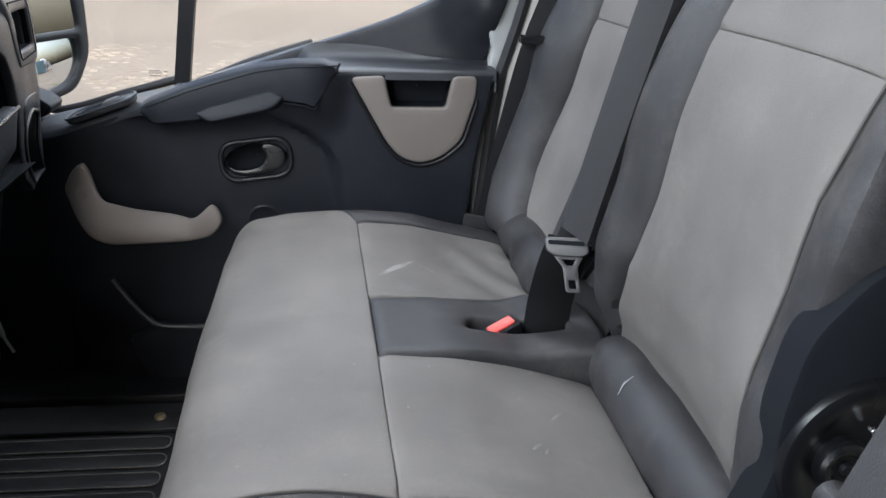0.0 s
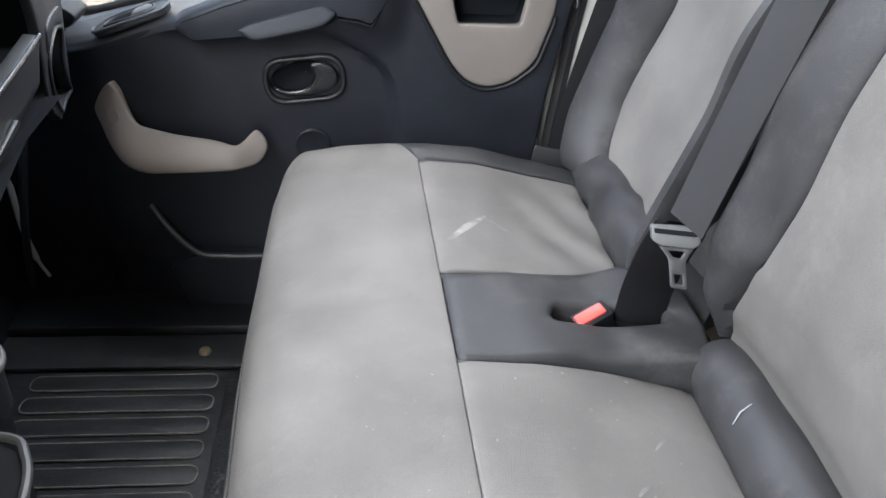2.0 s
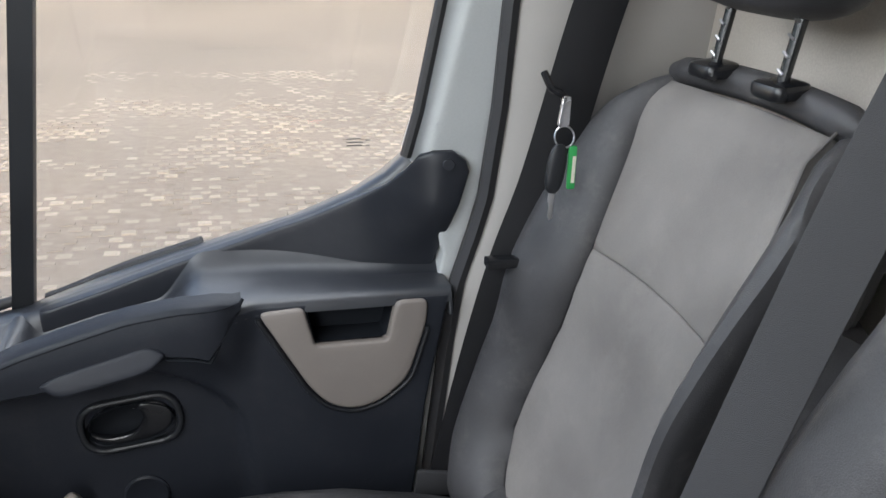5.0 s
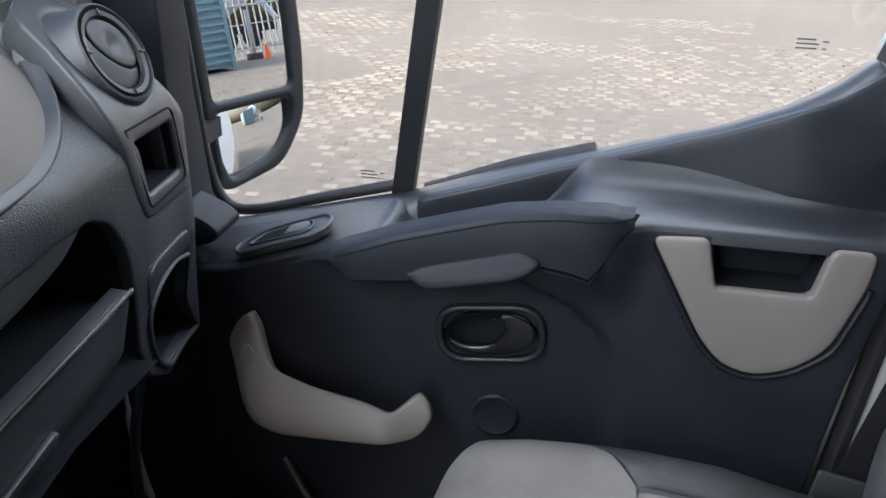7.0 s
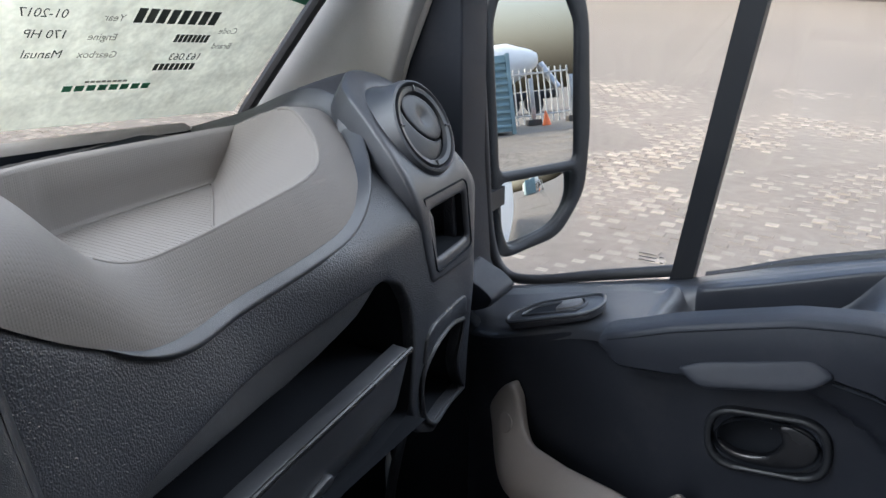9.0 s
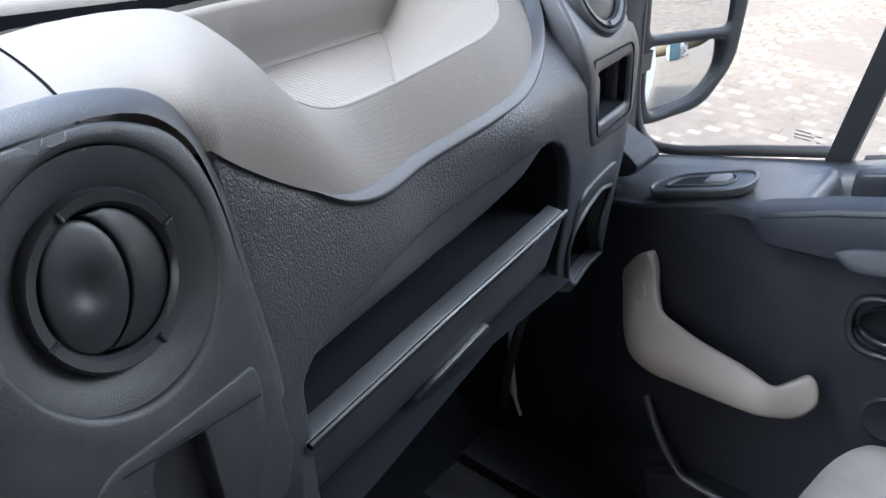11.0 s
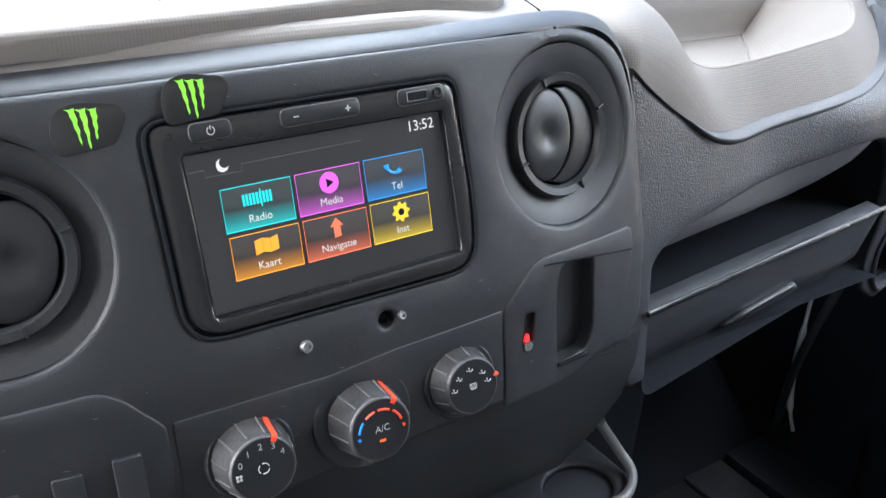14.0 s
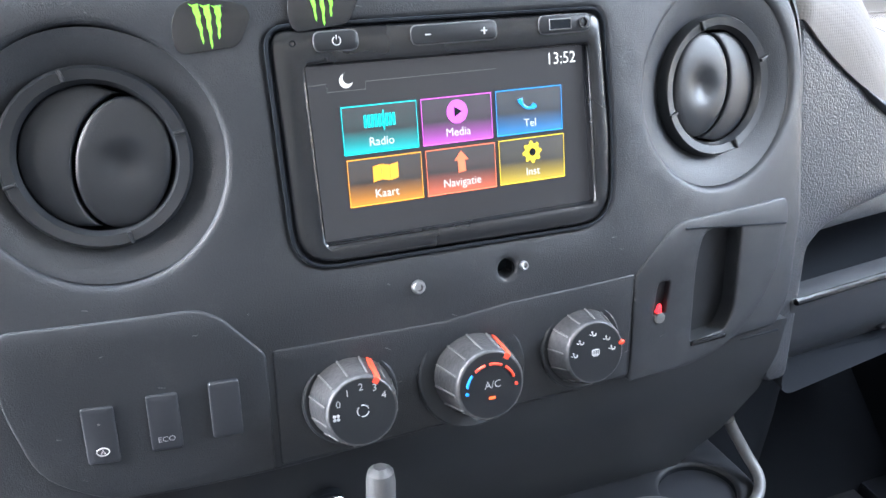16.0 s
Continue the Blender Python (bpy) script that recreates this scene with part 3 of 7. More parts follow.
def backrest(name, y0, y1, c0, side, top, seam_z, bol, label, lean=back_x):
    """A backrest over y0..y1, with a centre panel from the line c0(z) to the line side(z), between bolsters that stand proud."""
    b = thing(name, (0.36, (interp(y0, 0.3) + interp(y1, 0.3)) / 2, 0.30), label, "seat", "bench backrests")
    n, o, f = lambda z: interp(c0, z), lambda z: interp(y0, z), lambda z: interp(y1, z)

    def surf(y, z):
        edge = interp(side, z)
        lump = 0.0
        for inner, outer in ((n(z), o(z)), (edge, f(z))):
            t = (y - inner) / (outer - inner)
            if t > 0:
                lump += bol * math.sin(min(t, 1.0) * math.pi * 0.62) * (1 - 0.55 * smooth(0.55, 0.84, z))
        lump += 0.012 * math.sin(max(0, min(1, (y - n(z)) / (edge - n(z)))) * math.pi) * -1
        lump += 0.012 * smooth(0.50, 0.62, z) * smooth(0.80, 0.66, z)
        lump -= 0.03 * smooth(top - 0.06, top + 0.01, z) ** 2
        lump += 0.0025 * noise.noise(Vector((y * 7, z * 7, top * 9 + f(top))))
        return Vector((lean(z) - lump, y, z))
    z0, OUT = 0.285, (-1, 0, 0.3)
    e = lambda z: interp(side, z)
    zs = [z0 + (seam_z - z0) * i / 10 for i in range(11)]
    part("lower_panel", skin(surf, [(n(z), z) for z in zs] + [(e(z), z) for z in zs[::-1]], (), 0.016, 0.0030, 0.03, OUT), SEATGREY, b, "pale grey cloth")
    zs = [seam_z + (top - 0.012 - seam_z) * i / 8 for i in range(9)]
    part("upper_panel", skin(surf, [(n(z) + 0.02 * smooth(top - 0.12, top, z), z) for z in zs] + [(e(z) - 0.02 * smooth(top - 0.06, top, z), z) for z in zs[::-1]], (), 0.016, 0.0030, 0.03, OUT), SEATGREY, b, "grey cloth")
    zs = [z0 + (top - z0) * i / 16 for i in range(17)]
    cut = lambda z: 0.05 * smooth(top - 0.10, top, z) ** 2 + 0.035 * smooth(0.36, 0.285, z)
    part("inner_bolster", skin(surf, [(o(z) + cut(z), z) for z in zs] + [(n(z) + 0.02 * smooth(top - 0.12, top, z), z) for z in zs[::-1]], (), 0.014, 0.02, 0.10, OUT), SEATDARK, b, "dark vinyl bolster")
    part("outer_bolster", skin(surf, [(e(z) - 0.02 * smooth(top - 0.06, top, z), z) for z in zs] + [(f(z) - cut(z), z) for z in zs[::-1]], (), 0.014, 0.02, 0.10, OUT), SEATDARK, b, "dark vinyl bolster")
    part("welt", tube([surf(n(z) + 0.02 * smooth(top - 0.12, top, z), z) + Vector((0.0015, -0.001, 0)) for z in zs], 0.0016, 6), PIPING, b, "stitched seam beside the panel")
    # the rolled top edge and the back shell
    yt, yf = o(top), f(top)
    rim = [Vector((lean(top) + 0.030 + 0.01 * math.sin((y - yt) / (yf - yt) * math.pi), y, top - 0.02 + 0.022 * math.sin((y - yt) / (yf - yt) * math.pi) ** 0.5)) for y in np.linspace(yt + 0.055, yf - 0.055, 14)]
    part("top_edge", tube(rim, [0.010] + [0.017] * 12 + [0.010], 12), SEATDARK, b, "dark vinyl top edge with a stitched seam")
    part("back_shell", loft([[Vector((lean(z) + dx, y, z)) for y, dx in ((o(z) + 0.012 + cut(z), 0.02), (o(z) + 0.03 + cut(z), 0.10), (f(z) - 0.03 - cut(z), 0.10), (f(z) - 0.012 - cut(z), 0.02))] for z in (0.26, 0.4, 0.6, 0.75, top - 0.035)]), BLACK, b, "black moulded back")
    return b


backrest("outer_backrest", [(0.3, 0.905), (0.8, 0.905)], [(0.285, 1.30), (0.40, 1.322), (0.47, 1.332), (0.60, 1.335), (0.84, 1.335)], [(0.3, 0.963), (0.8, 0.963)], [(q.y, q.z) for q in bezier([(0, 0.285, 1.180), (0, 0.330, 1.205), (0, 0.380, 1.240), (0, 0.47, 1.244), (0, 0.53, 1.232), (0, 0.61, 1.222), (0, 0.67, 1.226), (0, 0.75, 1.245), (0, 0.815, 1.272), (0, 0.86, 1.285)], 4)], 0.842, 0.641, 0.055, "grey cloth outer backrest with dark vinyl bolsters")
mid_lean = lambda z: interp([(0.285, 0.335), (0.335, 0.334), (0.37, 0.322), (0.44, 0.318), (0.55, 0.342), (0.7, 0.378), (0.86, 0.43)], z)
backrest("middle_backrest", [(0.285, 0.382), (0.52, 0.382), (0.60, 0.376), (0.85, 0.385)], [(0.285, 0.800), (0.40, 0.806), (0.55, 0.800), (0.70, 0.786), (0.85, 0.780)], [(0.285, 0.425), (0.334, 0.466), (0.382, 0.454), (0.441, 0.454), (0.484, 0.457), (0.532, 0.454), (0.597, 0.449), (0.643, 0.44), (0.704, 0.431), (0.85, 0.431)], [(0.30, 0.765), (0.345, 0.765), (0.385, 0.748), (0.44, 0.722), (0.55, 0.712), (0.70, 0.702), (0.85, 0.700)], 0.845, 0.690, 0.020, "grey cloth middle backrest with dark vinyl bolsters", mid_lean)


def headrest(cy, label):
    h = thing("headrest", (0.50, cy, 0.85), label, "headrest", "headrests")
    part("cushion", pillow(0.525, cy, 1.005, 0.055, 0.135, 0.090, 3.2, 18, Euler((0, radians(14), 0)).to_matrix()), SEATDARK, h, "dark vinyl pad with a stitched seam")
    part("seam", tube(bezier([(0.478 + 0.02 * abs(t), cy + 0.118 * t, 0.945 + 0.012 * t * t) for t in np.linspace(-1, 1, 9)], 3), 0.0022, 6), PIPING, h)
    for s in (-1, 1):
        y = cy + s * 0.0575
        post = part("post", tube([(0.505, y, 0.848), (0.508, y, 0.87), (0.522, y, 0.96)], 0.0058, 12), GLOSSBLACK, h, "notched black steel post")
        for k in range(5):
            z = 0.868 + 0.016 * k
            part("notch", tube([(0.5005 + (z - 0.86) * 0.16, y - 0.004, z), (0.5005 + (z - 0.86) * 0.16, y + 0.004, z + 0.004)], 0.0016, 6), DULLSTEEL, post)
        part("collar", slab(rounded([(0.485, y - 0.024), (0.525, y - 0.024), (0.525, y + 0.024), (0.485, y + 0.024)], 0.012), lambda a, b, c: Vector((a, b, c + 0.1 * (a - 0.505))), 0.846, 0.862, 0.005), GLOSSBLACK, h, "black plastic guide collar")
    return h


headrest(1.122, "dark padded headrest on notched posts, outer seat")
headrest(0.572, "dark padded headrest on notched posts, middle seat")

# ---- driver's seat ----
dseat = thing("driver_seat", (0.10, 0.02, FLOOR), "dark grey driver seat with adjuster rollers", "seat")
part("backrest", loft([[Vector((back_x(max(z, 0.52)) + 0.03 - 0.05 * abs(math.cos(a)) ** 3 * (1 - 0.4 * smooth(0.6, 0.9, z)) + 0.055 * math.sin(a) - 0.145, -0.030 + (0.225 - 0.05 * smooth(0.7, 0.9, z)) * math.copysign(abs(math.cos(a)) ** 0.7, math.cos(a)), z)) for a in (k * 2 * math.pi / 32 for k in range(32))] for z in np.linspace(0.28, 0.90, 18)]), SEATDARK, dseat)
for x, z in ((0.278, 0.482), (0.256, 0.452)):
    part("roller_knob", lathe([(0.0, 0.016), (0.007, 0.016), (0.010, 0.013), (0.0108, 0.0), (0.0105, -0.03)], flat((x, 0.246, z), (1, 0, 0), (0, 0, 1)), 20, cap=False), SEATDARK, dseat, "grey adjuster roller")
part("seat_cushion", pillow(0.06, -0.045, 0.27, 0.25, 0.225, 0.065, 5.0, 18), SEATDARK, dseat)
part("seat_box", solid(-0.08, -0.23, FLOOR, 0.30, 0.14, 0.22, 0.01), CAVITY, dseat)
# recliner on the driver-side flank of the bench
rec = thing("recliner", (0.375, 0.39, 0.33), "black seat recliner cover with a round knob", "seat part")
rp = flat((0.371, 0.375, 0.434), (1, 0, 0), (0, 0, 1))
part("cover", slab(rounded([(-0.135, -0.20), (0.10, -0.20), (0.12, 0.02), (0.085, 0.16), (-0.02, 0.145), (-0.060, 0.095), (-0.070, 0.030), (-0.066, -0.012), (-0.080, -0.055), (-0.098, -0.098)], 0.02), rp, -0.030, 0.004, 0.006), CAVITY, rec, "black moulded flank cover")
part("disc", lathe([(0.0, 0.004), (0.030, -0.002), (0.040, 0.001), (0.046, 0.001), (0.050, 0.004), (0.060, 0.006), (0.0645, 0.004), (0.066, 0.0), (0.067, -0.008)], lambda a, b, c: rp(a, b, c + 0.006), 56, cap=False), GLOSSBLACK, rec, "stepped round black disc")
part("knob", lathe([(0.0, 0.006), (0.010, 0.006), (0.013, 0.009), (0.0165, 0.0095), (0.0195, 0.007), (0.0205, 0.002), (0.021, -0.003)], lambda a, b, c: rp(a - 0.021, b, c + 0.008), 32, cap=False), GLOSSBLACK, rec, "round black knob")
part("bolt", lathe([(0.0, 0.010), (0.004, 0.010), (0.0045, 0.0085), (0.0045, 0.005)], lambda a, b, c: rp(a - 0.021, b, c + 0.008), 12, cap=False), BLACK, rec)
part("screw", lathe([(0.0, 0.006), (0.0025, 0.006), (0.003, 0.005), (0.003, 0.001)], lambda a, b, c: rp(a - 0.005, b + 0.028, c + 0.008), 10, cap=False), CHROME, rec, "bright screw head")


# ---- seat belts ----
belt = thing("seat_belt", (0.25, 0.82, 0.42), "charcoal lap belt with a steel tongue, hanging over the middle backrest", "seat belt", "seat belts")
run = bezier([(0.420, 0.770, 1.02), (0.372, 0.784, 0.85), (0.336, 0.795, 0.70), (0.304, 0.806, 0.55), (0.281, 0.814, 0.435)], 8)
part("webbing", ribbon(run, (-0.43, 0.90, 0.0), 0.048, 0.0016), WEBBING, belt)
# same belt: a darker webbing colour carries the shade of the fold
part("webbing", ribbon(bezier([(0.280, 0.824, 0.425), (0.272, 0.834, 0.385), (0.266, 0.842, 0.335), (0.262, 0.840, 0.290)], 6), (1, -0.2, 0), 0.056, 0.0018), BLACKWEB, belt, "webbing folded into the pocket, shade put into its darker colour")
tg0 = flat((0.275, 0.822, 0.418), (1, -0.25, 0.02), (-0.12, 0.40, 0.9))
tg = lambda a, b, c=0.0: tg0(a * 0.9, b * 0.85, c)
part("tongue_grip", slab(rounded([(-0.028, -0.008), (-0.018, -0.014), (0.018, -0.014), (0.028, -0.008), (0.028, 0.010), (0.022, 0.013), (-0.022, 0.013), (-0.028, 0.010)], 0.004), tg, -0.006, 0.008, 0.003), GRIP, belt, "grey plastic grip")
part("belt_slot", slab(box2(-0.024, 0.002, 0.024, 0.008, 0.002), tg, 0.0085, 0.0095, 0.0), CAVITY, belt)
blade = skin(lambda a, b: tg(a, b, 0.004), rounded([(-0.020, -0.014), (-0.010, -0.030), (-0.010, -0.066), (0.010, -0.066), (0.010, -0.030), (0.020, -0.014)], [0.001, 0.004, 0.004, 0.004, 0.004, 0.001]), [box2(-0.0045, -0.060, 0.0045, -0.048, 0.001), rounded([(-0.009, -0.019), (0.009, -0.019), (0.004, -0.027), (-0.004, -0.027)], 0.001)], 0.006, 0.0006, 0.0014, (-0.2, -0.9, 0.3))
part("tongue", blade, TONGUE, belt, "steel tongue with a square hole")

buckle = thing("belt_buckle", (0.21, 0.815, 0.30), "red-topped belt buckle in the pocket of the seat divider", "seat belt", "belt buckles")
bp_ = flat((0.206, 0.835, 0.306), (0.86, 0.36, 0.30), (-0.36, 0.86, 0.10))
part("body", slab(box2(-0.022, -0.013, 0.022, 0.013, 0.004), bp_, -0.035, 0.002, 0.003), BLACK, buckle)
part("button", slab(box2(-0.020, -0.008, 0.016, 0.008, 0.003), bp_, 0.0, 0.005, 0.002), RED, buckle, "red release button")

buckle2 = thing("belt_buckle", (0.215, 0.36, 0.28), "black buckle with a large red button beside the bench", "seat belt", "belt buckles")
bq_ = flat((0.2290, 0.392, 0.3085), (0.90, 0.0, 0.44), (-0.36, 0.50, 0.78))
bq = lambda a, b, c: bq_(a * 0.86, b * 0.88, c)
part("body", slab(box2(-0.029, -0.060, 0.027, 0.017, 0.004), bq, -0.014, 0.008, 0.004), BLACK, buckle2)
part("button", slab(box2(-0.0255, -0.0165, 0.0245, 0.0075, 0.003), bq, 0.007, 0.0105, 0.002), RED, buckle2, "red release button")
for k in range(9):
    part("tooth", slab(box2(-0.020 + k * 0.0042, 0.009, -0.0178 + k * 0.0042, 0.0145), bq, 0.007, 0.0098, 0.0004), GREYTRIM, buckle2)
part("stalk", tube([(0.225, 0.37, 0.245), (0.24, 0.36, 0.15), (0.24, 0.36, 0.02)], 0.012, 10), BLACK, buckle2)

belt2 = thing("seat_belt", (0.33, 1.33, 0.6), "black belt running down beside the outer backrest", "seat belt", "seat belts")
part("webbing", ribbon(bezier([(0.515, 1.342, 1.14), (0.440, 1.335, 0.907), (0.385, 1.324, 0.70), (0.345, 1.316, 0.585), (0.316, 1.324, 0.45), (0.285, 1.332, 0.275), (0.275, 1.335, 0.20)], 10), (1, -0.30, 0.25), 0.062, 0.002), BLACKWEB, belt2)
part("clip", solid(0.306, 1.292, 0.590, 0.378, 1.312, 0.603, 0.003), GLOSSBLACK, belt2, "black plastic belt stop")
part("anchor", slab(rounded([(0.225, 0.24), (0.285, 0.24), (0.283, 0.275), (0.23, 0.285)], 0.006), lambda a, b, c: Vector((a, 1.318 + c, b)), 0.0, 0.008, 0.002), WEBBING, belt2, "folded webbing end")

# ---- bunch of keys on a hook by the belt ----
keys = thing("car_key", (0.385, 1.262, 0.72), "car key with a green tag on a steel ring", "keys")
part("hook", tube(bezier([(0.372, 1.285, 0.822), (0.378, 1.272, 0.806), (0.390, 1.268, 0.800), (0.396, 1.276, 0.792)], 5), 0.0045, 8), GLOSSBLACK, keys, "black hook")
part("clip", slab(rounded([(0.386, 0.764), (0.400, 0.764), (0.400, 0.798), (0.390, 0.800)], 0.003), lambda a, b, c: Vector((a, 1.264 + c, b)), 0, 0.006, 0.0015), CHROME, keys, "bright steel clip")
part("ring", tube([(0.394 + 0.012 * math.cos(a), 1.262 + 0.003 * math.sin(a), 0.752 + 0.012 * math.sin(a)) for a in np.linspace(0, 2 * math.pi, 25)], 0.0011, 6), CHROME, keys, "steel split ring")
part("fob", pillow(0.386, 1.260, 0.715, 0.0115, 0.006, 0.030, 2.6, 12, Euler((0, radians(6), 0)).to_matrix()), BLACK, keys, "black key fob")
part("blade", slab([(-0.004, 0.0), (0.004, 0.0), (0.004, -0.008), (0.003, -0.034), (0.0, -0.038), (-0.003, -0.034), (-0.0025, -0.02), (-0.004, -0.014)], lambda a, b, c: Vector((0.383 + a, 1.260 + c, 0.690 + b)), -0.001, 0.001, 0.0004), DULLSTEEL, keys, "steel key blade")
part("tag", slab(box2(0.400, 0.690, 0.410, 0.742, 0.003), lambda a, b, c: Vector((a + 0.1 * (b - 0.74) * -1 * 0.2, 1.258 + c, b)), 0, 0.004, 0.001), GREENTAG, keys, "green plastic tag")
part("tag_paper", slab(box2(0.4020, 0.698, 0.4060, 0.730), lambda a, b, c: Vector((a + 0.003, 1.2572 + c, b)), 0, 0.0005, 0.0), PAPER, keys, "paper insert")

for o in keys.children:
    for v in o.data.vertices:
        v.co += Vector((-0.016, 0.0, 0.012))

# ---- ribbed rubber mat ----
matt = thing("floor_mat", (-0.4, 0.9, FLOOR), "worn black rubber floor mat with long raised ribs, dusty", "floor mat")
part("sheet", slab(rounded([(-0.66, 0.40), (-0.14, 0.40), (-0.14, 1.30), (-0.66, 1.30)], 0.03), lambda a, b, c: Vector((a, b, c)), FLOOR - 0.006, FLOOR, 0.002), RUBBER, matt)
for k in range(7):
    y = 1.183 - 0.0508 * k if k < 6 else 0.806
    x0 = -0.585 if k < 6 else -0.52
    out = rounded([(x0, y - 0.0175), (-0.288, y - 0.0175), (-0.288, y + 0.0175), (x0, y + 0.0175)], 0.0165)
    rib = part("rib", slab(out, lambda a, b, c: Vector((a, b, c)), FLOOR - 0.002, FLOOR + 0.004, 0.003), RUBBER, matt)
    # pale tube round the rib: the edge highlight is put into its colour
    part("rib_edge", tube([(a, b, FLOOR + 0.0025) for a, b in out + out[:2]], 0.0017, 6), RIBEDGE, rib, "dusty rib edge, highlight put into its pale colour")
part("pebbled_border", merge(slab(box2(-0.60, 0.835, -0.16, 0.898, 0.01), lambda a, b, c: Vector((a, b, c)), FLOOR - 0.001, FLOOR + 0.005, 0.003), slab(box2(-0.60, 0.45, -0.16, 0.775, 0.01), lambda a, b, c: Vector((a, b, c)), FLOOR - 0.001, FLOOR + 0.005, 0.003), slab(box2(-0.274, 0.78, -0.16, 1.19, 0.01), lambda a, b, c: Vector((a, b, c)), FLOOR - 0.001, FLOOR + 0.002, 0.001)), PEBBLE, matt, "pebbled rubber border")
part("threshold", slab(box2(-0.66, 1.214, -0.14, 1.30), lambda a, b, c: Vector((a, b, c)), FLOOR + 0.001, FLOOR + 0.010, 0.003), RUBBER, matt, "flat raised border")
part("stud", lathe([(0.0, 0.0), (0.011, 0.0), (0.009, 0.006), (0.0, 0.008)], lambda a, b, c: Vector((-0.318 + a, 1.250 + b, FLOOR + 0.0095 + c)), 14, cap=False), mat("brass_stud", (0.35, 0.29, 0.19), 0.5, metal=0.7), matt, "dull brass stud")

# ---- passenger door ----
ZA = lambda x: interp([(-0.62, 0.372), (-0.469, 0.414), (-0.343, 0.458), (-0.29, 0.474), (-0.25, 0.486), (-0.18, 0.507), (-0.10, 0.524), (-0.04, 0.529), (0.33, 0.529)], x)
ZG = lambda x: interp([(-0.33, 0.460), (-0.311, 0.474), (-0.246, 0.500), (-0.184, 0.519), (-0.126, 0.536), (-0.068, 0.544), (0.012, 0.545)], x)
ZS = lambda x: interp([(-0.62, 0.395), (-0.51, 0.421), (-0.40, 0.450), (-0.28, 0.481), (-0.18, 0.516), (-0.104, 0.540), (-0.03, 0.563), (0.09, 0.599), (0.165, 0.634), (0.21, 0.664), (0.245, 0.695), (0.262, 0.706), (0.29, 0.709), (0.31, 0.69)], x)
ZI = lambda x: interp([(-0.62, 0.388), (-0.469, 0.428), (-0.343, 0.461), (-0.275, 0.474), (-0.172, 0.507), (-0.084, 0.538), (-0.035, 0.553), (0.012, 0.568), (0.10, 0.600), (0.165, 0.631), (0.192, 0.648), (0.211, 0.662), (0.24, 0.690), (0.262, 0.697), (0.30, 0.697)], x)
door = thing("van_door", (0.0, 1.45, FLOOR), "closed van passenger door with a black card and taupe pockets", "door")


def door_y(x, z):
    arch = smooth(0.012, -0.012, x - 0.015 * math.sin(z * 9) + 0.16 * smooth(0.33, 0.50, z) ** 2)
    y = 1.374 + 0.018 * arch * smooth(0.475, 0.44, z)
    y -= 0.026 * smooth(0.41, 0.50, z) * smooth(0.03, -0.02, x) * smooth(-0.40, -0.28, x)
    y += 0.02 * smooth(0.10, 0.0, z) * smooth(-0.35, -0.42, x)
    return y + 0.05 * smooth(-0.46, -0.60, x)


def card(x, z):
    return Vector((x, door_y(x, z), z))


xs = np.linspace(-0.60, 0.21, 50)
rear_edge = lambda z: interp([(-0.08, 0.212), (0.20, 0.236), (0.36, 0.252), (0.50, 0.276), (0.54, 0.284)], z)
notch = rounded([(0.088, 0.523), (0.100, 0.466), (0.196, 0.466), (0.208, 0.523)], 0.006)
bowl = ellipse(-0.140, 0.366, 0.052, 0.030, 40, radians(7))
part("door_card", skin(card, [(x, -0.075) for x in xs] + [(rear_edge(z), z) for z in (0.0, 0.2, 0.36, 0.45, 0.50, 0.525)] + [(x, ZA(x) - 0.006) for x in np.linspace(0.278, -0.60, 60)], [notch, bowl], 0.010, 0.003, 0.006, (0, -1, 0)), DOORP, door, "navy-black grained plastic card")
part("pocket_cavity", loft([[Vector((0.148 + (a - 0.148) * s, 1.374 + d, 0.495 + (b - 0.495) * s)) for a, b in notch] for s, d in ((1.02, 0.004), (1.0, 0.05), (0.01, 0.051))], cap=False), CAVITY, door, "deep dark pocket")

# the shelf over the card, with a trough behind the armrest
wall_y = lambda x: 1.500 - 0.033 * smooth(0.0, 0.3, x)
TROUGH = lambda x: 0.045 * smooth(-0.285, -0.255, x) * smooth(-0.045, -0.105, x)
rows = []
for x in np.linspace(-0.60, 0.284, 110):
    a, s, zi, e, wy, tr = ZA(x), ZS(x), ZI(x), door_y(x, ZA(x) - 0.006), wall_y(x), TROUGH(x)
    front = smooth(-0.265, -0.300, x)
    cove = 0.016 * (1 - front) * smooth(-0.10, -0.02, x)
    slope = lambda y: a + 0.002 + (zi - a - 0.002) * (y - e) / (wy - e)
    mid = lambda y, lo: slope(y) * front + (a + 0.002 - lo) * (1 - front)
    pts = [(e, a - 0.016), (e + 0.001, a - 0.005), (e + 0.006, a), (e + 0.020, a + 0.002), (e + 0.034, mid(e + 0.034, 0)), (e + 0.042, mid(e + 0.042, tr * 0.85)), (e + 0.060, mid(e + 0.060, tr)), (wy - 0.030, mid(wy - 0.030, tr)), (wy - 0.012, mid(wy - 0.012, tr - 0.004) + cove * 0.3), (wy - 0.003, mid(wy - 0.003, tr - 0.012) + cove),
           (wy - 0.001, zi - 0.010 * (1 - front)), (wy + 0.004, zi - 0.001), (wy + 0.014, zi + 0.002 * (1 - front)), (wy + 0.045, zi + (s - 0.012 - zi) * 0.8), (wy + 0.060, s - 0.012), (wy + 0.066, s - 0.018), (wy + 0.068, s - 0.035), (wy + 0.068, a - 0.05)]
    rows.append([Vector((x, y, z)) for y, z in pts])
part("shelf", loft(rows, closed=False, cap=False), DARK, door, "satin dark plastic shelf and window sill", 50)
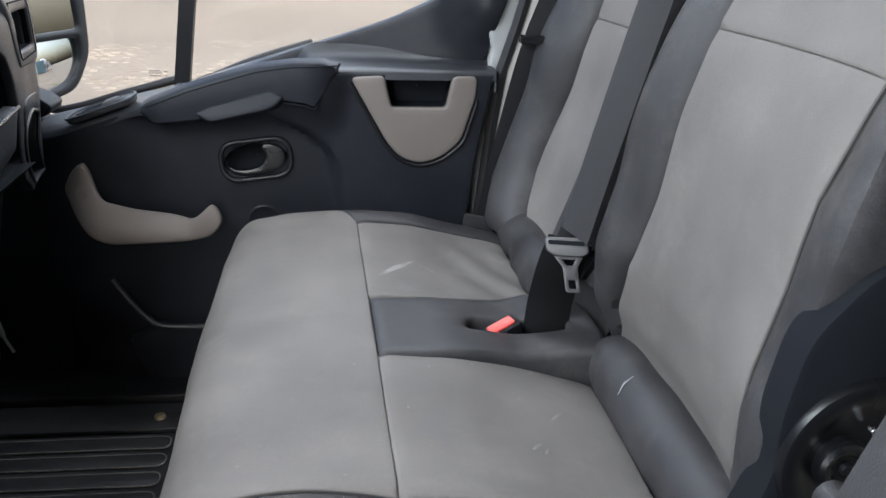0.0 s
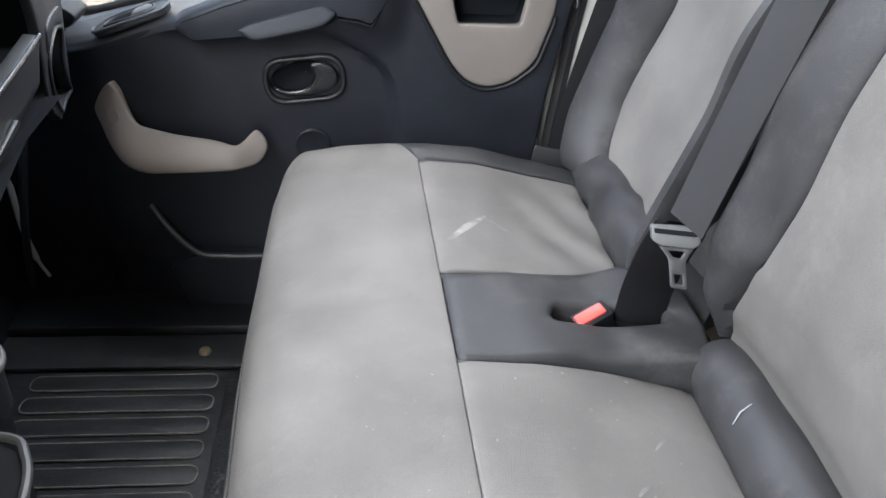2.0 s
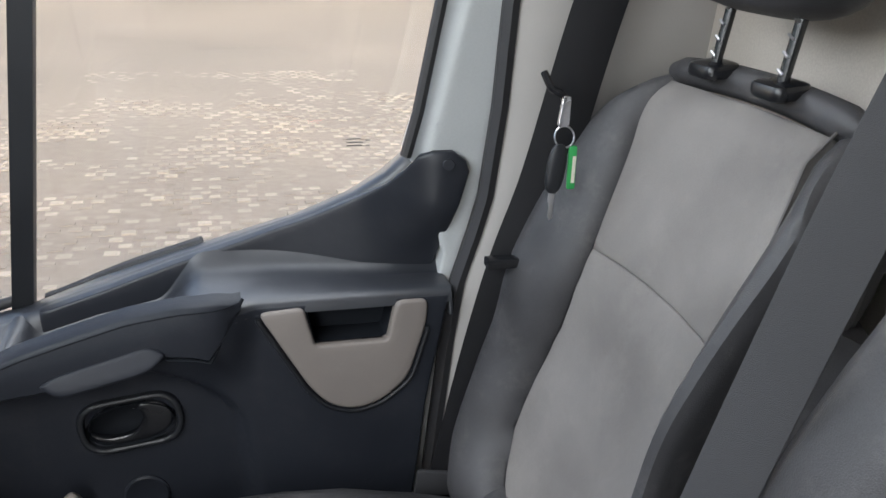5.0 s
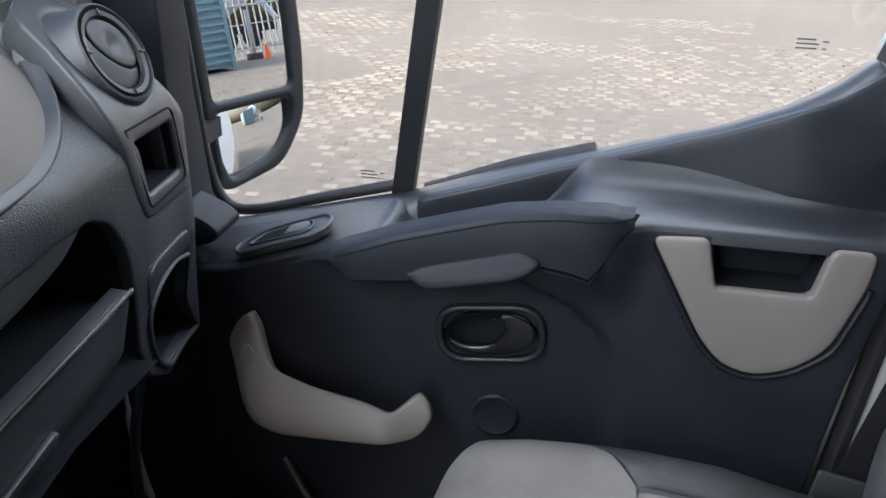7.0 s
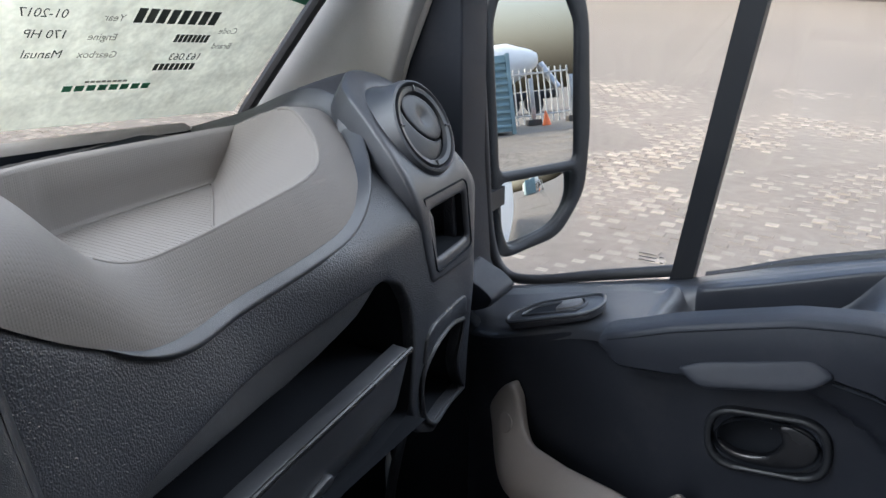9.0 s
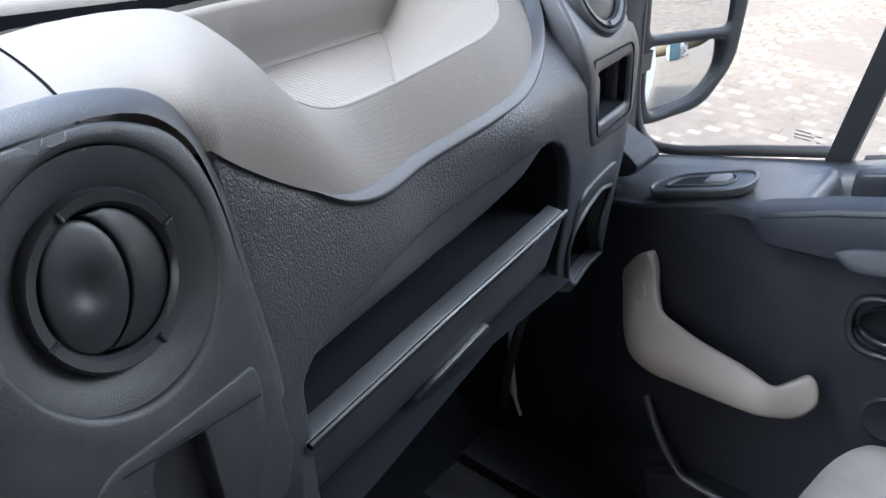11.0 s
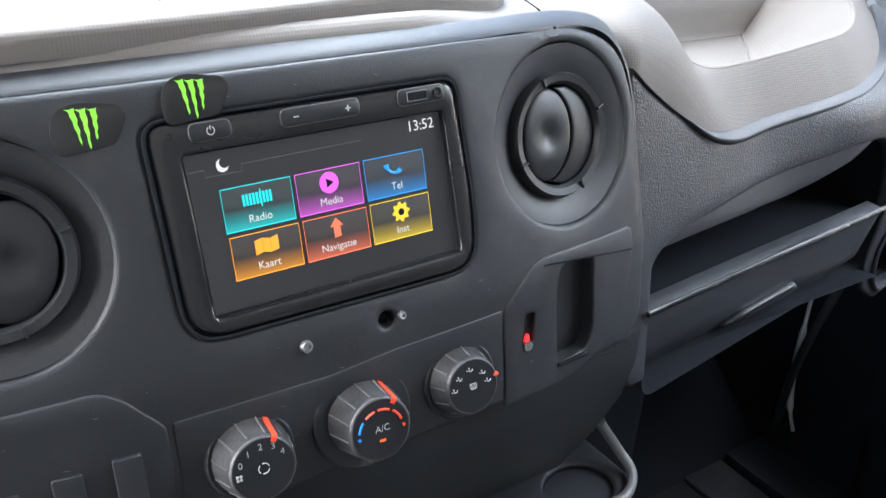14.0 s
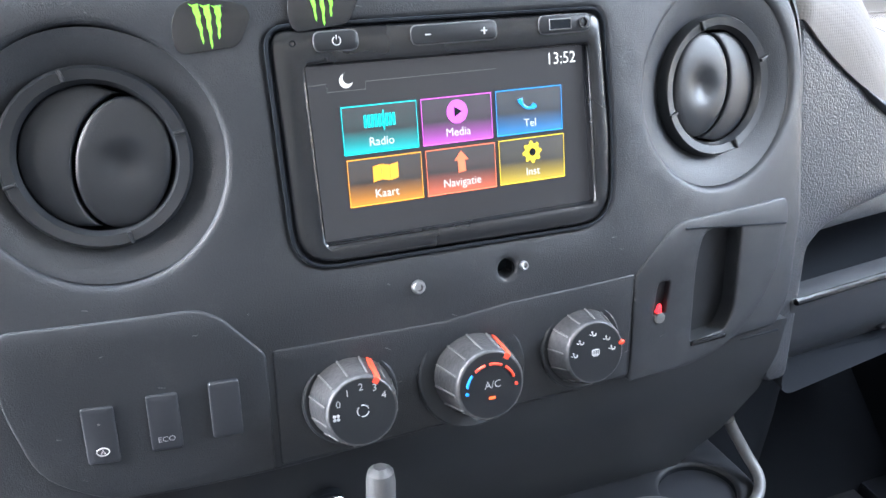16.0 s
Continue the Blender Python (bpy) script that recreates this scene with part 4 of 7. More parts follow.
top_line = [(x, ZI(x) + 0.001) for x in np.linspace(-0.255, 0.205, 30)] + [(0.228, 0.682), (0.243, 0.702), (0.262, 0.709), (0.290, 0.709), (0.307, 0.697), (0.313, 0.681), (0.302, 0.640), (0.287, 0.588), (0.279, 0.552), (0.274, 0.535)]
part("upper_panel", skin(lambda u, v: Vector((u, wall_y(u) - 0.004 - 0.050 * (0.25 * smooth(0.02, 0.28, u) + 0.75 * smooth(0.16, 0.28, u) * smooth(0.53, 0.64, v)), v)), top_line + [(x, ZA(x) - TROUGH(x) + 0.002) for x in np.linspace(0.268, -0.255, 34)], (), 0.012, 0.004, 0.03, (0, -1, 0)), ARMP, door, "dark panel below the window")
part("shelf_end", slab(rounded([(1.376, 0.490), (1.470, 0.490), (1.470, 0.528), (1.385, 0.530)], 0.006), lambda a, b, c: Vector((0.282 + c, a, b)), 0.0, 0.006, 0.002), DARK, door)
part("screw_cap", lathe([(0.0, 0.002), (0.0075, 0.002), (0.0085, 0.001), (0.0085, -0.003), (0.0, -0.003)], flat((0.283, 1.4125, 0.692), (1, -0.1, 0), (0, 0.1, 1)), 20, cap=False), ARMP, door, "round dark cap")

# grip: the padded armrest front, parted by a seam
rows = []
for x in np.linspace(-0.322, 0.008, 40):
    a = ZG(x) - 0.010 * smooth(-0.025, 0.008, x)
    bot = interp([(-0.322, 0.455), (-0.300, 0.437), (-0.235, 0.444), (-0.10, 0.474), (-0.085, 0.479), (-0.05, 0.474), (-0.034, 0.468), (-0.012, 0.500), (0.008, 0.526)], x)
    e = door_y(x, 0.50) - 0.008 * smooth(0.010, -0.05, x)
    m = (a + bot) / 2
    rows.append([Vector((x, y, z)) for y, z in ((e + 0.035, bot - 0.001), (e + 0.006, bot), (e + 0.001, bot + min(0.004, (a - bot) * 0.2)), (e - 0.001, m), (e + 0.001, a - 0.006), (e + 0.003, a - 0.0015), (e + 0.006, a + 0.0005), (e + 0.018, a + 0.003), (e + 0.030, a + 0.005), (e + 0.033, a + 0.001))])
part("armrest", loft(rows), DOORP, door, "smooth dark armrest moulding")
arm_e = lambda x: door_y(x, 0.50) - 0.008 * smooth(0.010, -0.05, x)
part("armrest_seam", tube([(x, arm_e(x) + 0.0012, ZG(x) - 0.0065) for x in np.linspace(-0.312, 0.006, 24)], 0.0011, 6), CAVITY, door, "fine seam along the armrest")
part("armrest_joint", tube([(0.010, arm_e(0.010) + 0.006, 0.540), (0.000, arm_e(0.0) + 0.003, 0.524), (-0.033, arm_e(-0.033) + 0.004, 0.466), (-0.05, arm_e(-0.05) + 0.004, 0.472), (-0.086, arm_e(-0.086) + 0.004, 0.477)], 0.0022, 6), CAVITY, door, "dark joint at the armrest end")
part("grip_cup", skin(lambda u, v: Vector((u, 1.326 + 0.012 * smooth(0.0, 1.1, (v - 0.4435 - 0.21 * (u + 0.206)) / 0.034), v)), rounded([(-0.233, 0.460), (-0.212, 0.471), (-0.105, 0.500), (-0.084, 0.490), (-0.100, 0.474), (-0.122, 0.4655), (-0.206, 0.4455)], [0.006, 0.010, 0.010, 0.006, 0.010, 0.010, 0.010]), (), 0.006, 0.004, 0.03, (0, -1, 0)), DOORP, door, "scooped dark pull cup")

# taupe pocket front with a U-shaped cut
pk = [(0.027, 0.517), (0.085, 0.521), (0.099, 0.466), (0.196, 0.466), (0.207, 0.521), (0.251, 0.521), (0.249, 0.485), (0.225, 0.405), (0.190, 0.375), (0.152, 0.364), (0.118, 0.374), (0.092, 0.402)]
part("pocket_front", skin(lambda u, v: Vector((u, 1.366 + 0.004 * ((u - 0.14) / 0.12) ** 2, v)), rounded(pk, [0.012, 0.010, 0.006, 0.006, 0.010, 0.012, 0.02, 0.02, 0.02, 0.02, 0.02, 0.02]), (), 0.010, 0.004, 0.010, (0, -1, 0)), TAUPE, door, "taupe plastic pocket front")
part("pocket_lip", tube([(u, 1.372, v) for u, v in rounded([(0.254, 0.485), (0.230, 0.402), (0.192, 0.370), (0.152, 0.358), (0.115, 0.369), (0.088, 0.398), (0.022, 0.515)], 0.015)][3:-3], 0.0035, 8), BLACK, door)

# taupe bottle pocket low on the card
tp = [(-0.476, 0.312), (-0.458, 0.346), (-0.440, 0.362), (-0.427, 0.350), (-0.416, 0.322), (-0.400, 0.304), (-0.345, 0.293), (-0.280, 0.286), (-0.243, 0.277), (-0.228, 0.288), (-0.216, 0.298), (-0.204, 0.288), (-0.198, 0.270), (-0.206, 0.252), (-0.218, 0.241), (-0.30, 0.236), (-0.385, 0.233), (-0.422, 0.246), (-0.456, 0.276)]


def bulge(u, v):
    low = smooth(0.350, 0.245, v) * smooth(-0.50, -0.40, u)
    return Vector((u, 1.372 - 0.060 * low * (1 - 0.35 * smooth(-0.26, -0.20, u)) + 0.016 * smooth(-0.43, -0.48, u), v))


part("bottle_pocket", skin(bulge, rounded(tp, 0.012), (), 0.008, 0.005, 0.010, (0, -1, 0)), TAUPE, door, "taupe moulded door pocket", 75)
part("plug", lathe([(0.0, 0.0006), (0.0115, 0.0006), (0.012, 0.0), (0.012, -0.002), (0.0, -0.002)], flat(bulge(-0.438, 0.312), bulge(-0.430, 0.312) - bulge(-0.446, 0.312), bulge(-0.438, 0.320) - bulge(-0.438, 0.304)), 18, cap=False), TAUPE, door)
part("lower_pocket_edge", tube(bezier([(-0.410, 1.390, 0.135), (-0.378, 1.372, 0.098), (-0.345, 1.362, 0.066), (-0.315, 1.360, 0.052), (-0.215, 1.360, 0.050), (-0.10, 1.365, 0.05)], 6), 0.006, 10), DARK, door, "lower pocket rim")
part("lower_pocket", skin(lambda u, v: Vector((u, 1.366 + 0.01 * smooth(0.03, -0.07, v), v)), [(-0.330, 0.050), (-0.10, 0.050), (-0.10, -0.07), (-0.36, -0.07), (-0.385, 0.02)], (), 0.02, 0.003, 0.02, (0, -1, 0)), DOORP, door)
part("plug_cover", lathe([(0.0, 0.002), (0.024, 0.002), (0.027, 0.004), (0.030, 0.002), (0.030, -0.003)], flat((-0.130, 1.3915, 0.250), (1, 0, 0), (0, 0, 1)), 28, cap=False), DOORP, door, "round black blanking cover")

# inner release
hz = 7
hp = lambda a, b, c: flat((-0.140, 1.389, 0.366), (math.cos(radians(hz)), 0, math.sin(radians(hz))), (-math.sin(radians(hz)), 0, math.cos(radians(hz))))(a, b, c)
st = rounded([(-0.066, -0.039), (0.066, -0.039), (0.066, 0.039), (-0.066, 0.039)], 0.037, 8)
rel = part("release_bezel", skin(lambda u, v: hp(u, v, 0.006), st, [rounded([(-0.057, -0.031), (0.057, -0.031), (0.057, 0.031), (-0.057, 0.031)], 0.029, 8)], 0.008, 0.004, 0.008, (0, -1, 0)), BLACK, door, "oval black release surround")
part("bowl", lathe([(1.0, 0.006), (0.98, -0.004), (0.8, -0.022), (0.4, -0.032), (0.01, -0.034)], lambda a, b, c: hp(a * 0.0555, b * 0.0295, c), 36, cap=False), CAVITY, rel)
part("lever", skin(lambda u, v: hp(u, v, 0.002 - 0.02 * smooth(0.0, -0.05, u) * smooth(0.0, 0.02, v)), [(q.x, q.y) for q in bezier([(-0.053, -0.004, 0), (-0.030, -0.016, 0), (0.0, -0.015, 0), (0.016, 0.004, 0), (0.012, 0.022, 0), (0.030, 0.026, 0), (0.046, 0.018, 0), (0.053, 0.0, 0), (0.044, -0.020, 0), (0.020, -0.028, 0), (-0.025, -0.028, 0), (-0.048, -0.018, 0)], 5)], (), 0.007, 0.003, 0.006, (0, -1, 0)), GLOSSBLACK, rel, "curved black release lever")

# window switch
sl_ = flat((-0.400, 1.420, 0.446), (0.94, 0.05, 0.335), (-0.06, 1.0, 0.05))
sl = lambda a, b, c=0.0: sl_(a * 0.90, b * 0.92, c)
oval = rounded([(-0.062, -0.030), (0.056, -0.032), (0.072, -0.008), (0.062, 0.030), (-0.040, 0.028), (-0.072, -0.004)], [0.02, 0.02, 0.02, 0.024, 0.02, 0.018])
sw = part("switch_panel", slab(oval, sl, -0.002, 0.008, 0.003), DARK, door, "raised oval window switch panel")
part("rim", tube([sl(a, b, 0.0078) for a, b in oval + oval[:2]], 0.0028, 8), DARK, sw)
well_o = rounded([(-0.050, -0.013), (0.038, -0.017), (0.046, 0.0), (0.038, 0.017), (-0.034, 0.013)], 0.009)
part("inner_rim", tube([sl(a, b, 0.0088) for a, b in well_o + well_o[:2]], 0.0018, 8), DARK, sw)
part("finger_well", slab(well_o, sl, 0.0082, 0.0088, 0.0), CAVITY, sw)
part("switch", slab(rounded([(0.004, -0.014), (0.034, -0.015), (0.042, 0.0), (0.034, 0.014), (0.008, 0.012)], 0.005), sl, 0.006, 0.0135, 0.004), GREYTRIM, sw, "grey rocker switch")

# window: frame, bar, glass
lean = lambda z: 1.572 - 0.16 * (z - 0.46)
gp = lambda a, b, c=0.0: Vector((a, lean(b) - c, b))
bar_x = lambda z: -0.288 + 0.157 * (z - 0.465)
part("divider_bar", loft([[gp(bar_x(z) - 0.016, z, 0.004), gp(bar_x(z) - 0.014, z, 0.016), gp(bar_x(z) + 0.014, z, 0.016), gp(bar_x(z) + 0.016, z, 0.004), gp(bar_x(z) + 0.012, z, -0.012), gp(bar_x(z) - 0.012, z, -0.012)] for z in np.linspace(0.44, 1.36, 8)]), BLACK, door, "black window divider bar")
seal_line = bezier([(-0.535, 0, 1.30), (-0.566, 0, 0.90), (-0.570, 0, 0.60), (-0.568, 0, 0.47), (-0.548, 0, 0.418), (-0.50, 0, 0.414), (-0.40, 0, 0.444), (-0.29, 0, 0.476)], 8)
part("quarter_seal", tube([gp(p.x, p.z, 0.004) for p in seal_line], 0.008, 10), SEAL, door, "black rubber window seal")
pane1 = part("quarter_pane", slab([(p.x, p.z) for p in seal_line] + [(bar_x(0.47), 0.47), (bar_x(1.30), 1.30)], gp, 0.0, -0.004, 0.0), GLASS, door, "fixed clear quarter light")
rear = [(0.25, 0.690), (0.262, 0.75), (0.290, 0.906), (0.34, 1.10), (0.39, 1.30)]
sill = [(x, ZS(x) - 0.012) for x in np.linspace(-0.27, 0.225, 14)]
pane2 = part("window_pane", slab([(bar_x(1.30), 1.30)] + [(bar_x(0.47), 0.46)] + sill + rear, gp, 0.0, -0.004, 0.0), GLASS, door, "clear sliding window pane")
for pn in (pane1, pane2):
    pn.visible_shadow = False
part("outer_sill", tube([gp(x, ZS(x) - 0.021 + 0.008 * smooth(-0.25, -0.12, x) * smooth(0.1, 0.0, x), -0.01) for x in np.linspace(-0.26, -0.04, 16)], 0.008, 8), SEAL, door, "black outer waist seal")
# painted door frame beside the glass
wf = [(0.215, -0.07), (0.240, 0.20), (0.254, 0.36), (0.270, 0.482), (0.284, 0.56), (0.26, 0.65), (0.234, 0.700), (0.250, 0.76), (0.272, 0.897), (0.315, 1.10), (0.37, 1.34), (0.46, 1.34), (0.40, 1.10), (0.352, 0.90), (0.346, 0.77), (0.332, 0.65), (0.320, 0.60), (0.300, 0.53), (0.288, 0.44), (0.278, 0.33), (0.266, 0.20), (0.252, -0.07)]
frame_y = lambda z: 1.428 - 0.02 * smooth(0.3, 0.0, z) - 0.10 * max(0.0, z - 0.70)
part("painted_frame", skin(lambda u, v: Vector((u, frame_y(v) + 0.02 * smooth(0.02, 0.0, u - 0.24 - 0.2 * max(0, v - 0.7)), v)), wf, (), 0.008, 0.005, 0.03, (0, -1, 0)), PAINT, door, "pale grey painted door frame")
part("glass_run", tube([Vector((x - 0.006, frame_y(z) + 0.008, z)) for x, z in ((0.236, 0.700), (0.250, 0.76), (0.272, 0.897), (0.315, 1.10), (0.37, 1.34))], 0.008, 8), SEAL, door, "black glass channel")
# etched marks on the panes: bars in place of writing
for ax, az in ((-0.348, 0.479), (0.165, 0.690)):
    mk = part("glass_mark", merge(*[slab(box2(ax + dx, az + dz, ax + dx + w, az + dz + 0.0018), gp, 0.002, 0.0025, 0.0) for dx, dz, w in ((0, 0.010, 0.020), (0, 0.005, 0.024), (0, 0.0, 0.022), (0.027, 0.008, 0.007), (0.028, 0.0, 0.005))]), GREYMARK, pane1 if ax < 0 else pane2, "small grey etched mark")

# ---- pillars ----
shell("pillar_seal", loft([[Vector((x + dx, y + dy, z)) for dx, dy in ((-0.008, 0.0), (0.0, -0.012), (0.010, -0.008), (0.012, 0.012), (-0.006, 0.014))] for x, y, z in ((0.250, 1.40, -0.07), (0.262, 1.40, 0.20), (0.274, 1.40, 0.33), (0.284, 1.40, 0.44), (0.296, 1.40, 0.53), (0.317, 1.40, 0.60), (0.330, 1.40, 0.65), (0.343, 1.40, 0.77), (0.348, 1.395, 0.90), (0.40, 1.375, 1.10), (0.465, 1.345, 1.34))]), SEAL, "black rubber door seal")
shell("pillar_b", loft([[Vector((x + dx, y + dy, z)) for dx, dy in ((0.010, 0.02), (0.012, -0.004), (0.030, -0.014), (0.09, -0.020), (0.30, -0.02), (0.30, 0.06))] for x, y, z in ((0.250, 1.40, -0.09), (0.262, 1.40, 0.20), (0.274, 1.40, 0.33), (0.284, 1.40, 0.44), (0.296, 1.40, 0.53), (0.317, 1.40, 0.60), (0.330, 1.40, 0.65), (0.343, 1.40, 0.77), (0.348, 1.395, 0.90), (0.40, 1.375, 1.10), (0.485, 1.345, 1.42))]), PILLAR, "beige trimmed door pillar")
shell("pillar_a_trim", skin(lambda u, v: Vector((u, 1.412 - 0.10 * (v - 0.7) + 0.02 * (u + 0.7) - 0.010 * smooth(-0.80, -0.72, u - 0.95 * (v - 0.66)), v)), [(-0.93, 0.60), (-0.885, 0.655), (-0.725, 0.816), (-0.30, 1.30), (-0.20, 1.44), (-0.10, 1.44), (-0.18, 1.30), (-0.585, 0.82), (-0.632, 0.70), (-0.64, 0.60)], (), 0.03, 0.006, 0.03, (0, -1, 0)), mat("grey_pillar_trim", (0.22, 0.215, 0.21), 0.55, grain=1000, bump=0.15), "grey windscreen pillar trim")
shell("pillar_a_dark", skin(lambda u, v: Vector((u, 1.440 - 0.08 * (v - 0.7), v)), [(-0.66, 0.40), (-0.645, 0.70), (-0.590, 0.82), (-0.18, 1.30), (-0.10, 1.44), (-0.05, 1.44), (-0.30, 1.22), (-0.545, 0.82), (-0.552, 0.60), (-0.545, 0.45), (-0.52, 0.40)], (), 0.03, 0.004, 0.06, (0, -1, 0)), DOORP, "dark plastic pillar cover")
shell("pillar_a_edge", tube([(-0.640, 1.436, 0.69), (-0.622, 1.430, 0.735), (-0.582, 1.428, 0.824), (-0.40, 1.40, 1.04), (-0.16, 1.36, 1.33)], 0.005, 8), PILLAR, "grey trim edge")
shell("pillar_foot", loft([[Vector((-0.508 + (x + 0.508) * k * 0.66, y, 0.452 + (z - 0.462) * k * 0.66)) for x, z in rounded([(-0.545, 0.512), (-0.512, 0.497), (-0.486, 0.487), (-0.460, 0.466), (-0.474, 0.444), (-0.510, 0.430), (-0.560, 0.44)], 0.012, 5)] for y, k in ((1.3985, 0.80), (1.4000, 0.92), (1.405, 0.99), (1.46, 1.0))]), DOORP, "dark trim foot below the windscreen pillar")
shell("sill_panel", solid(-0.66, 1.31, FLOOR - 0.05, 0.30, 1.42, FLOOR + 0.02), BLACK, "black door sill")
shell("kick_panel", skin(lambda u, v: Vector((u, 1.40 + 0.1 * (u + 0.6), v)), [(-0.95, -0.14), (-0.50, -0.14), (-0.50, 0.40), (-0.60, 0.47), (-0.95, 0.62)], (), 0.04, 0.004, 0.02, (0, -1, 0)), CAVITY, "dark kick panel")
shell("door_edge_trim", tube(bezier([(-0.634, 1.388, 0.24), (-0.631, 1.386, 0.17), (-0.628, 1.386, 0.09), (-0.618, 1.387, 0.03), (-0.604, 1.390, -0.01)], 6), [0.003] * 6 + [0.0055] * 13 + [0.003] * 6, 8), PAINT, "pale painted edge beside the door")
shell("door_edge_seal", tube(bezier([(-0.560, 1.395, 0.42), (-0.575, 1.330, 0.25), (-0.605, 1.345, 0.12), (-0.640, 1.40, -0.03), (-0.63, 1.42, -0.08)], 8), 0.007, 8), DARK, "grey seal strip")

shell("body_side", skin(lambda u, v: Vector((u, 1.60 - 0.05 * max(0.0, v - 0.3), v)), [(-1.05, -0.55), (5.2, -0.55), (5.2, 1.75), (0.52, 1.75), (0.40, 1.30), (0.31, 0.80), (0.275, 0.63), (0.20, 0.58), (0.12, 0.555), (-0.30, 0.41), (-0.62, 0.34), (-1.05, 0.50)], (), 0.2, 0.004, 0.02, (0, 1, 0)), TRUCKWHITE, "white painted van side")

# ---- dashboard ----
dash = thing("dashboard", (-0.55, 0.75, 0.40), "dark pebbled van dashboard with a beige top and open tray", "dashboard")
OUTX = (1, 0, 0.25)


def xface(y, z):
    w = smooth(0.92, 1.08, y)
    x = -0.412 - 0.09 * (y - 0.767) - 0.2 * (z - 0.5) * (1 + 2 * (y - 0.77)) * (1 - w)
    return x - 5.2 * w * max(0.0, z - 0.62) ** 1.6 - 0.010 * smooth(1.2, 1.3, y) - 0.08 * max(0.0, 0.5 - z) * w


def well(outline, place, depth, shrink=0.96, mid_c=None):
    """An open tub behind an opening."""
    cx, cy = mid_c or np.mean(np.array(outline), 0)
    rings = [[place(cx + (a - cx) * s, cy + (b - cy) * s, -c) for a, b in outline] for s, c in ((1.015, 0.002), (shrink, depth), (0.01, depth + 0.0005))]
    return loft(rings, cap=False)


low_edge = [(0.752, 0.705), (0.772, 0.688), (0.810, 0.662), (0.852, 0.641), (0.895, 0.635), (0.940, 0.638), (0.980, 0.642), (1.036, 0.649), (1.077, 0.6545), (1.110, 0.663), (1.137, 0.674), (1.165, 0.690), (1.183, 0.703), (1.192, 0.713)]
low_edge = [(q.y, q.z) for q in bezier([(0, a, b) for a, b in low_edge], 4)]
under = [(1.163, 0.527), (1.156, 0.552), (1.138, 0.578), (1.108, 0.594), (1.06, 0.595), (1.02, 0.588), (0.957, 0.579), (0.875, 0.568), (0.825, 0.561), (0.797, 0.553), (0.781, 0.541)]
opening = rounded([(0.772, 0.425), (1.160, 0.425)] + under, 0.014)
holder = rounded([(1.184, 0.440), (1.188, 0.466), (1.215, 0.483), (1.265, 0.481), (1.311, 0.468), (1.308, 0.445), (1.298, 0.420), (1.310, 0.392), (1.331, 0.366), (1.285, 0.367), (1.234, 0.371), (1.198, 0.398)], [0.02, 0.02, 0.02, 0.02, 0.006, 0.02, 0.02, 0.02, 0.006, 0.01, 0.012, 0.02])
face = lambda u, v: Vector((xface(u, v), u, v))
pod_gap = rounded([(1.206, 0.640), (1.272, 0.640), (1.280, 0.572), (1.222, 0.570)], 0.006)
out = [(0.750, 0.44), (0.756, 0.56), (0.753, 0.64)] + low_edge + [(1.196, 0.722), (1.206, 0.735), (1.325, 0.735), (1.336, 0.66), (1.338, 0.42), (1.344, 0.356), (1.238, 0.357), (1.186, 0.388), (1.166, 0.43), (1.165, 0.50)] + under + [(0.772, 0.44)]
part("fascia", skin(face, rounded(out, 0.006, 2), [holder, pod_gap], 0.012, 0.003, 0.010, OUTX), LEATHER, dash, "dark pebble-grained fascia")
part("fascia_lip", tube([face(u, v) + Vector((-0.001, 0, 0.0)) for u, v in low_edge], 0.0012, 8), CAVITY, dash)
part("shelf_lip", skin(lambda u, v: face(u, v) - Vector((0.0045, 0, 0)), [(1.108, 0.596), (1.06, 0.598), (1.02, 0.592), (0.957, 0.583), (0.875, 0.572), (0.825, 0.565), (0.797, 0.557), (0.784, 0.545), (0.793, 0.5485), (0.83, 0.5495), (0.925, 0.5505), (0.974, 0.554), (1.016, 0.562), (1.065, 0.576)], (), 0.008, 0.0015, 0.004, OUTX), STACKM, dash, "smooth dark lip inside the shelf")
# shelf interior: much of its shade is in the near-black material
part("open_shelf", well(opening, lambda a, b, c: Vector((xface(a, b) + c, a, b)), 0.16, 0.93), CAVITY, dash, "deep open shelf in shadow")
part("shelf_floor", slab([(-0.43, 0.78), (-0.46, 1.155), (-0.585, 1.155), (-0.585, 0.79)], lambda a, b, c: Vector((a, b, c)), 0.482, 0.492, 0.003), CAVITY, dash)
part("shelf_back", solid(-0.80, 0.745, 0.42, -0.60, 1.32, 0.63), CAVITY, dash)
# drop-down lid below the shelf
lidx = lambda u, v: Vector((xface(u, 0.505) + 0.004 - 0.10 * (0.505 - v) - 0.5 * max(0, 0.455 - v), u, v))
lid = part("glovebox_lid", skin(lidx, rounded([(0.768, 0.503), (0.758, 0.405), (0.80, 0.392), (0.88, 0.396), (1.00, 0.404), (1.09, 0.414), (1.128, 0.450), (1.149, 0.510)], [0.004, 0.01, 0.01, 0.02, 0.02, 0.02, 0.01, 0.006]), (), 0.012, 0.004, 0.014, OUTX), DARK, dash, "dark glovebox lid")
part("lid_edge", tube([lidx(u, 0.502 + 0.018 * (u - 0.772)) + Vector((0.001, 0, 0.001)) for u in np.linspace(0.770, 1.147, 20)], 0.0028, 8), GLOSSBLACK, lid, "shiny worn upper edge")
part("finger_ledge", slab(rounded([(0.905, 0.434), (0.925, 0.449), (1.005, 0.462), (1.015, 0.440), (0.96, 0.424)], 0.008), lambda a, b, c: lidx(a, b) + Vector((c, 0, 0)), -0.004, 0.007, 0.004), DARK, lid, "moulded finger ledge")
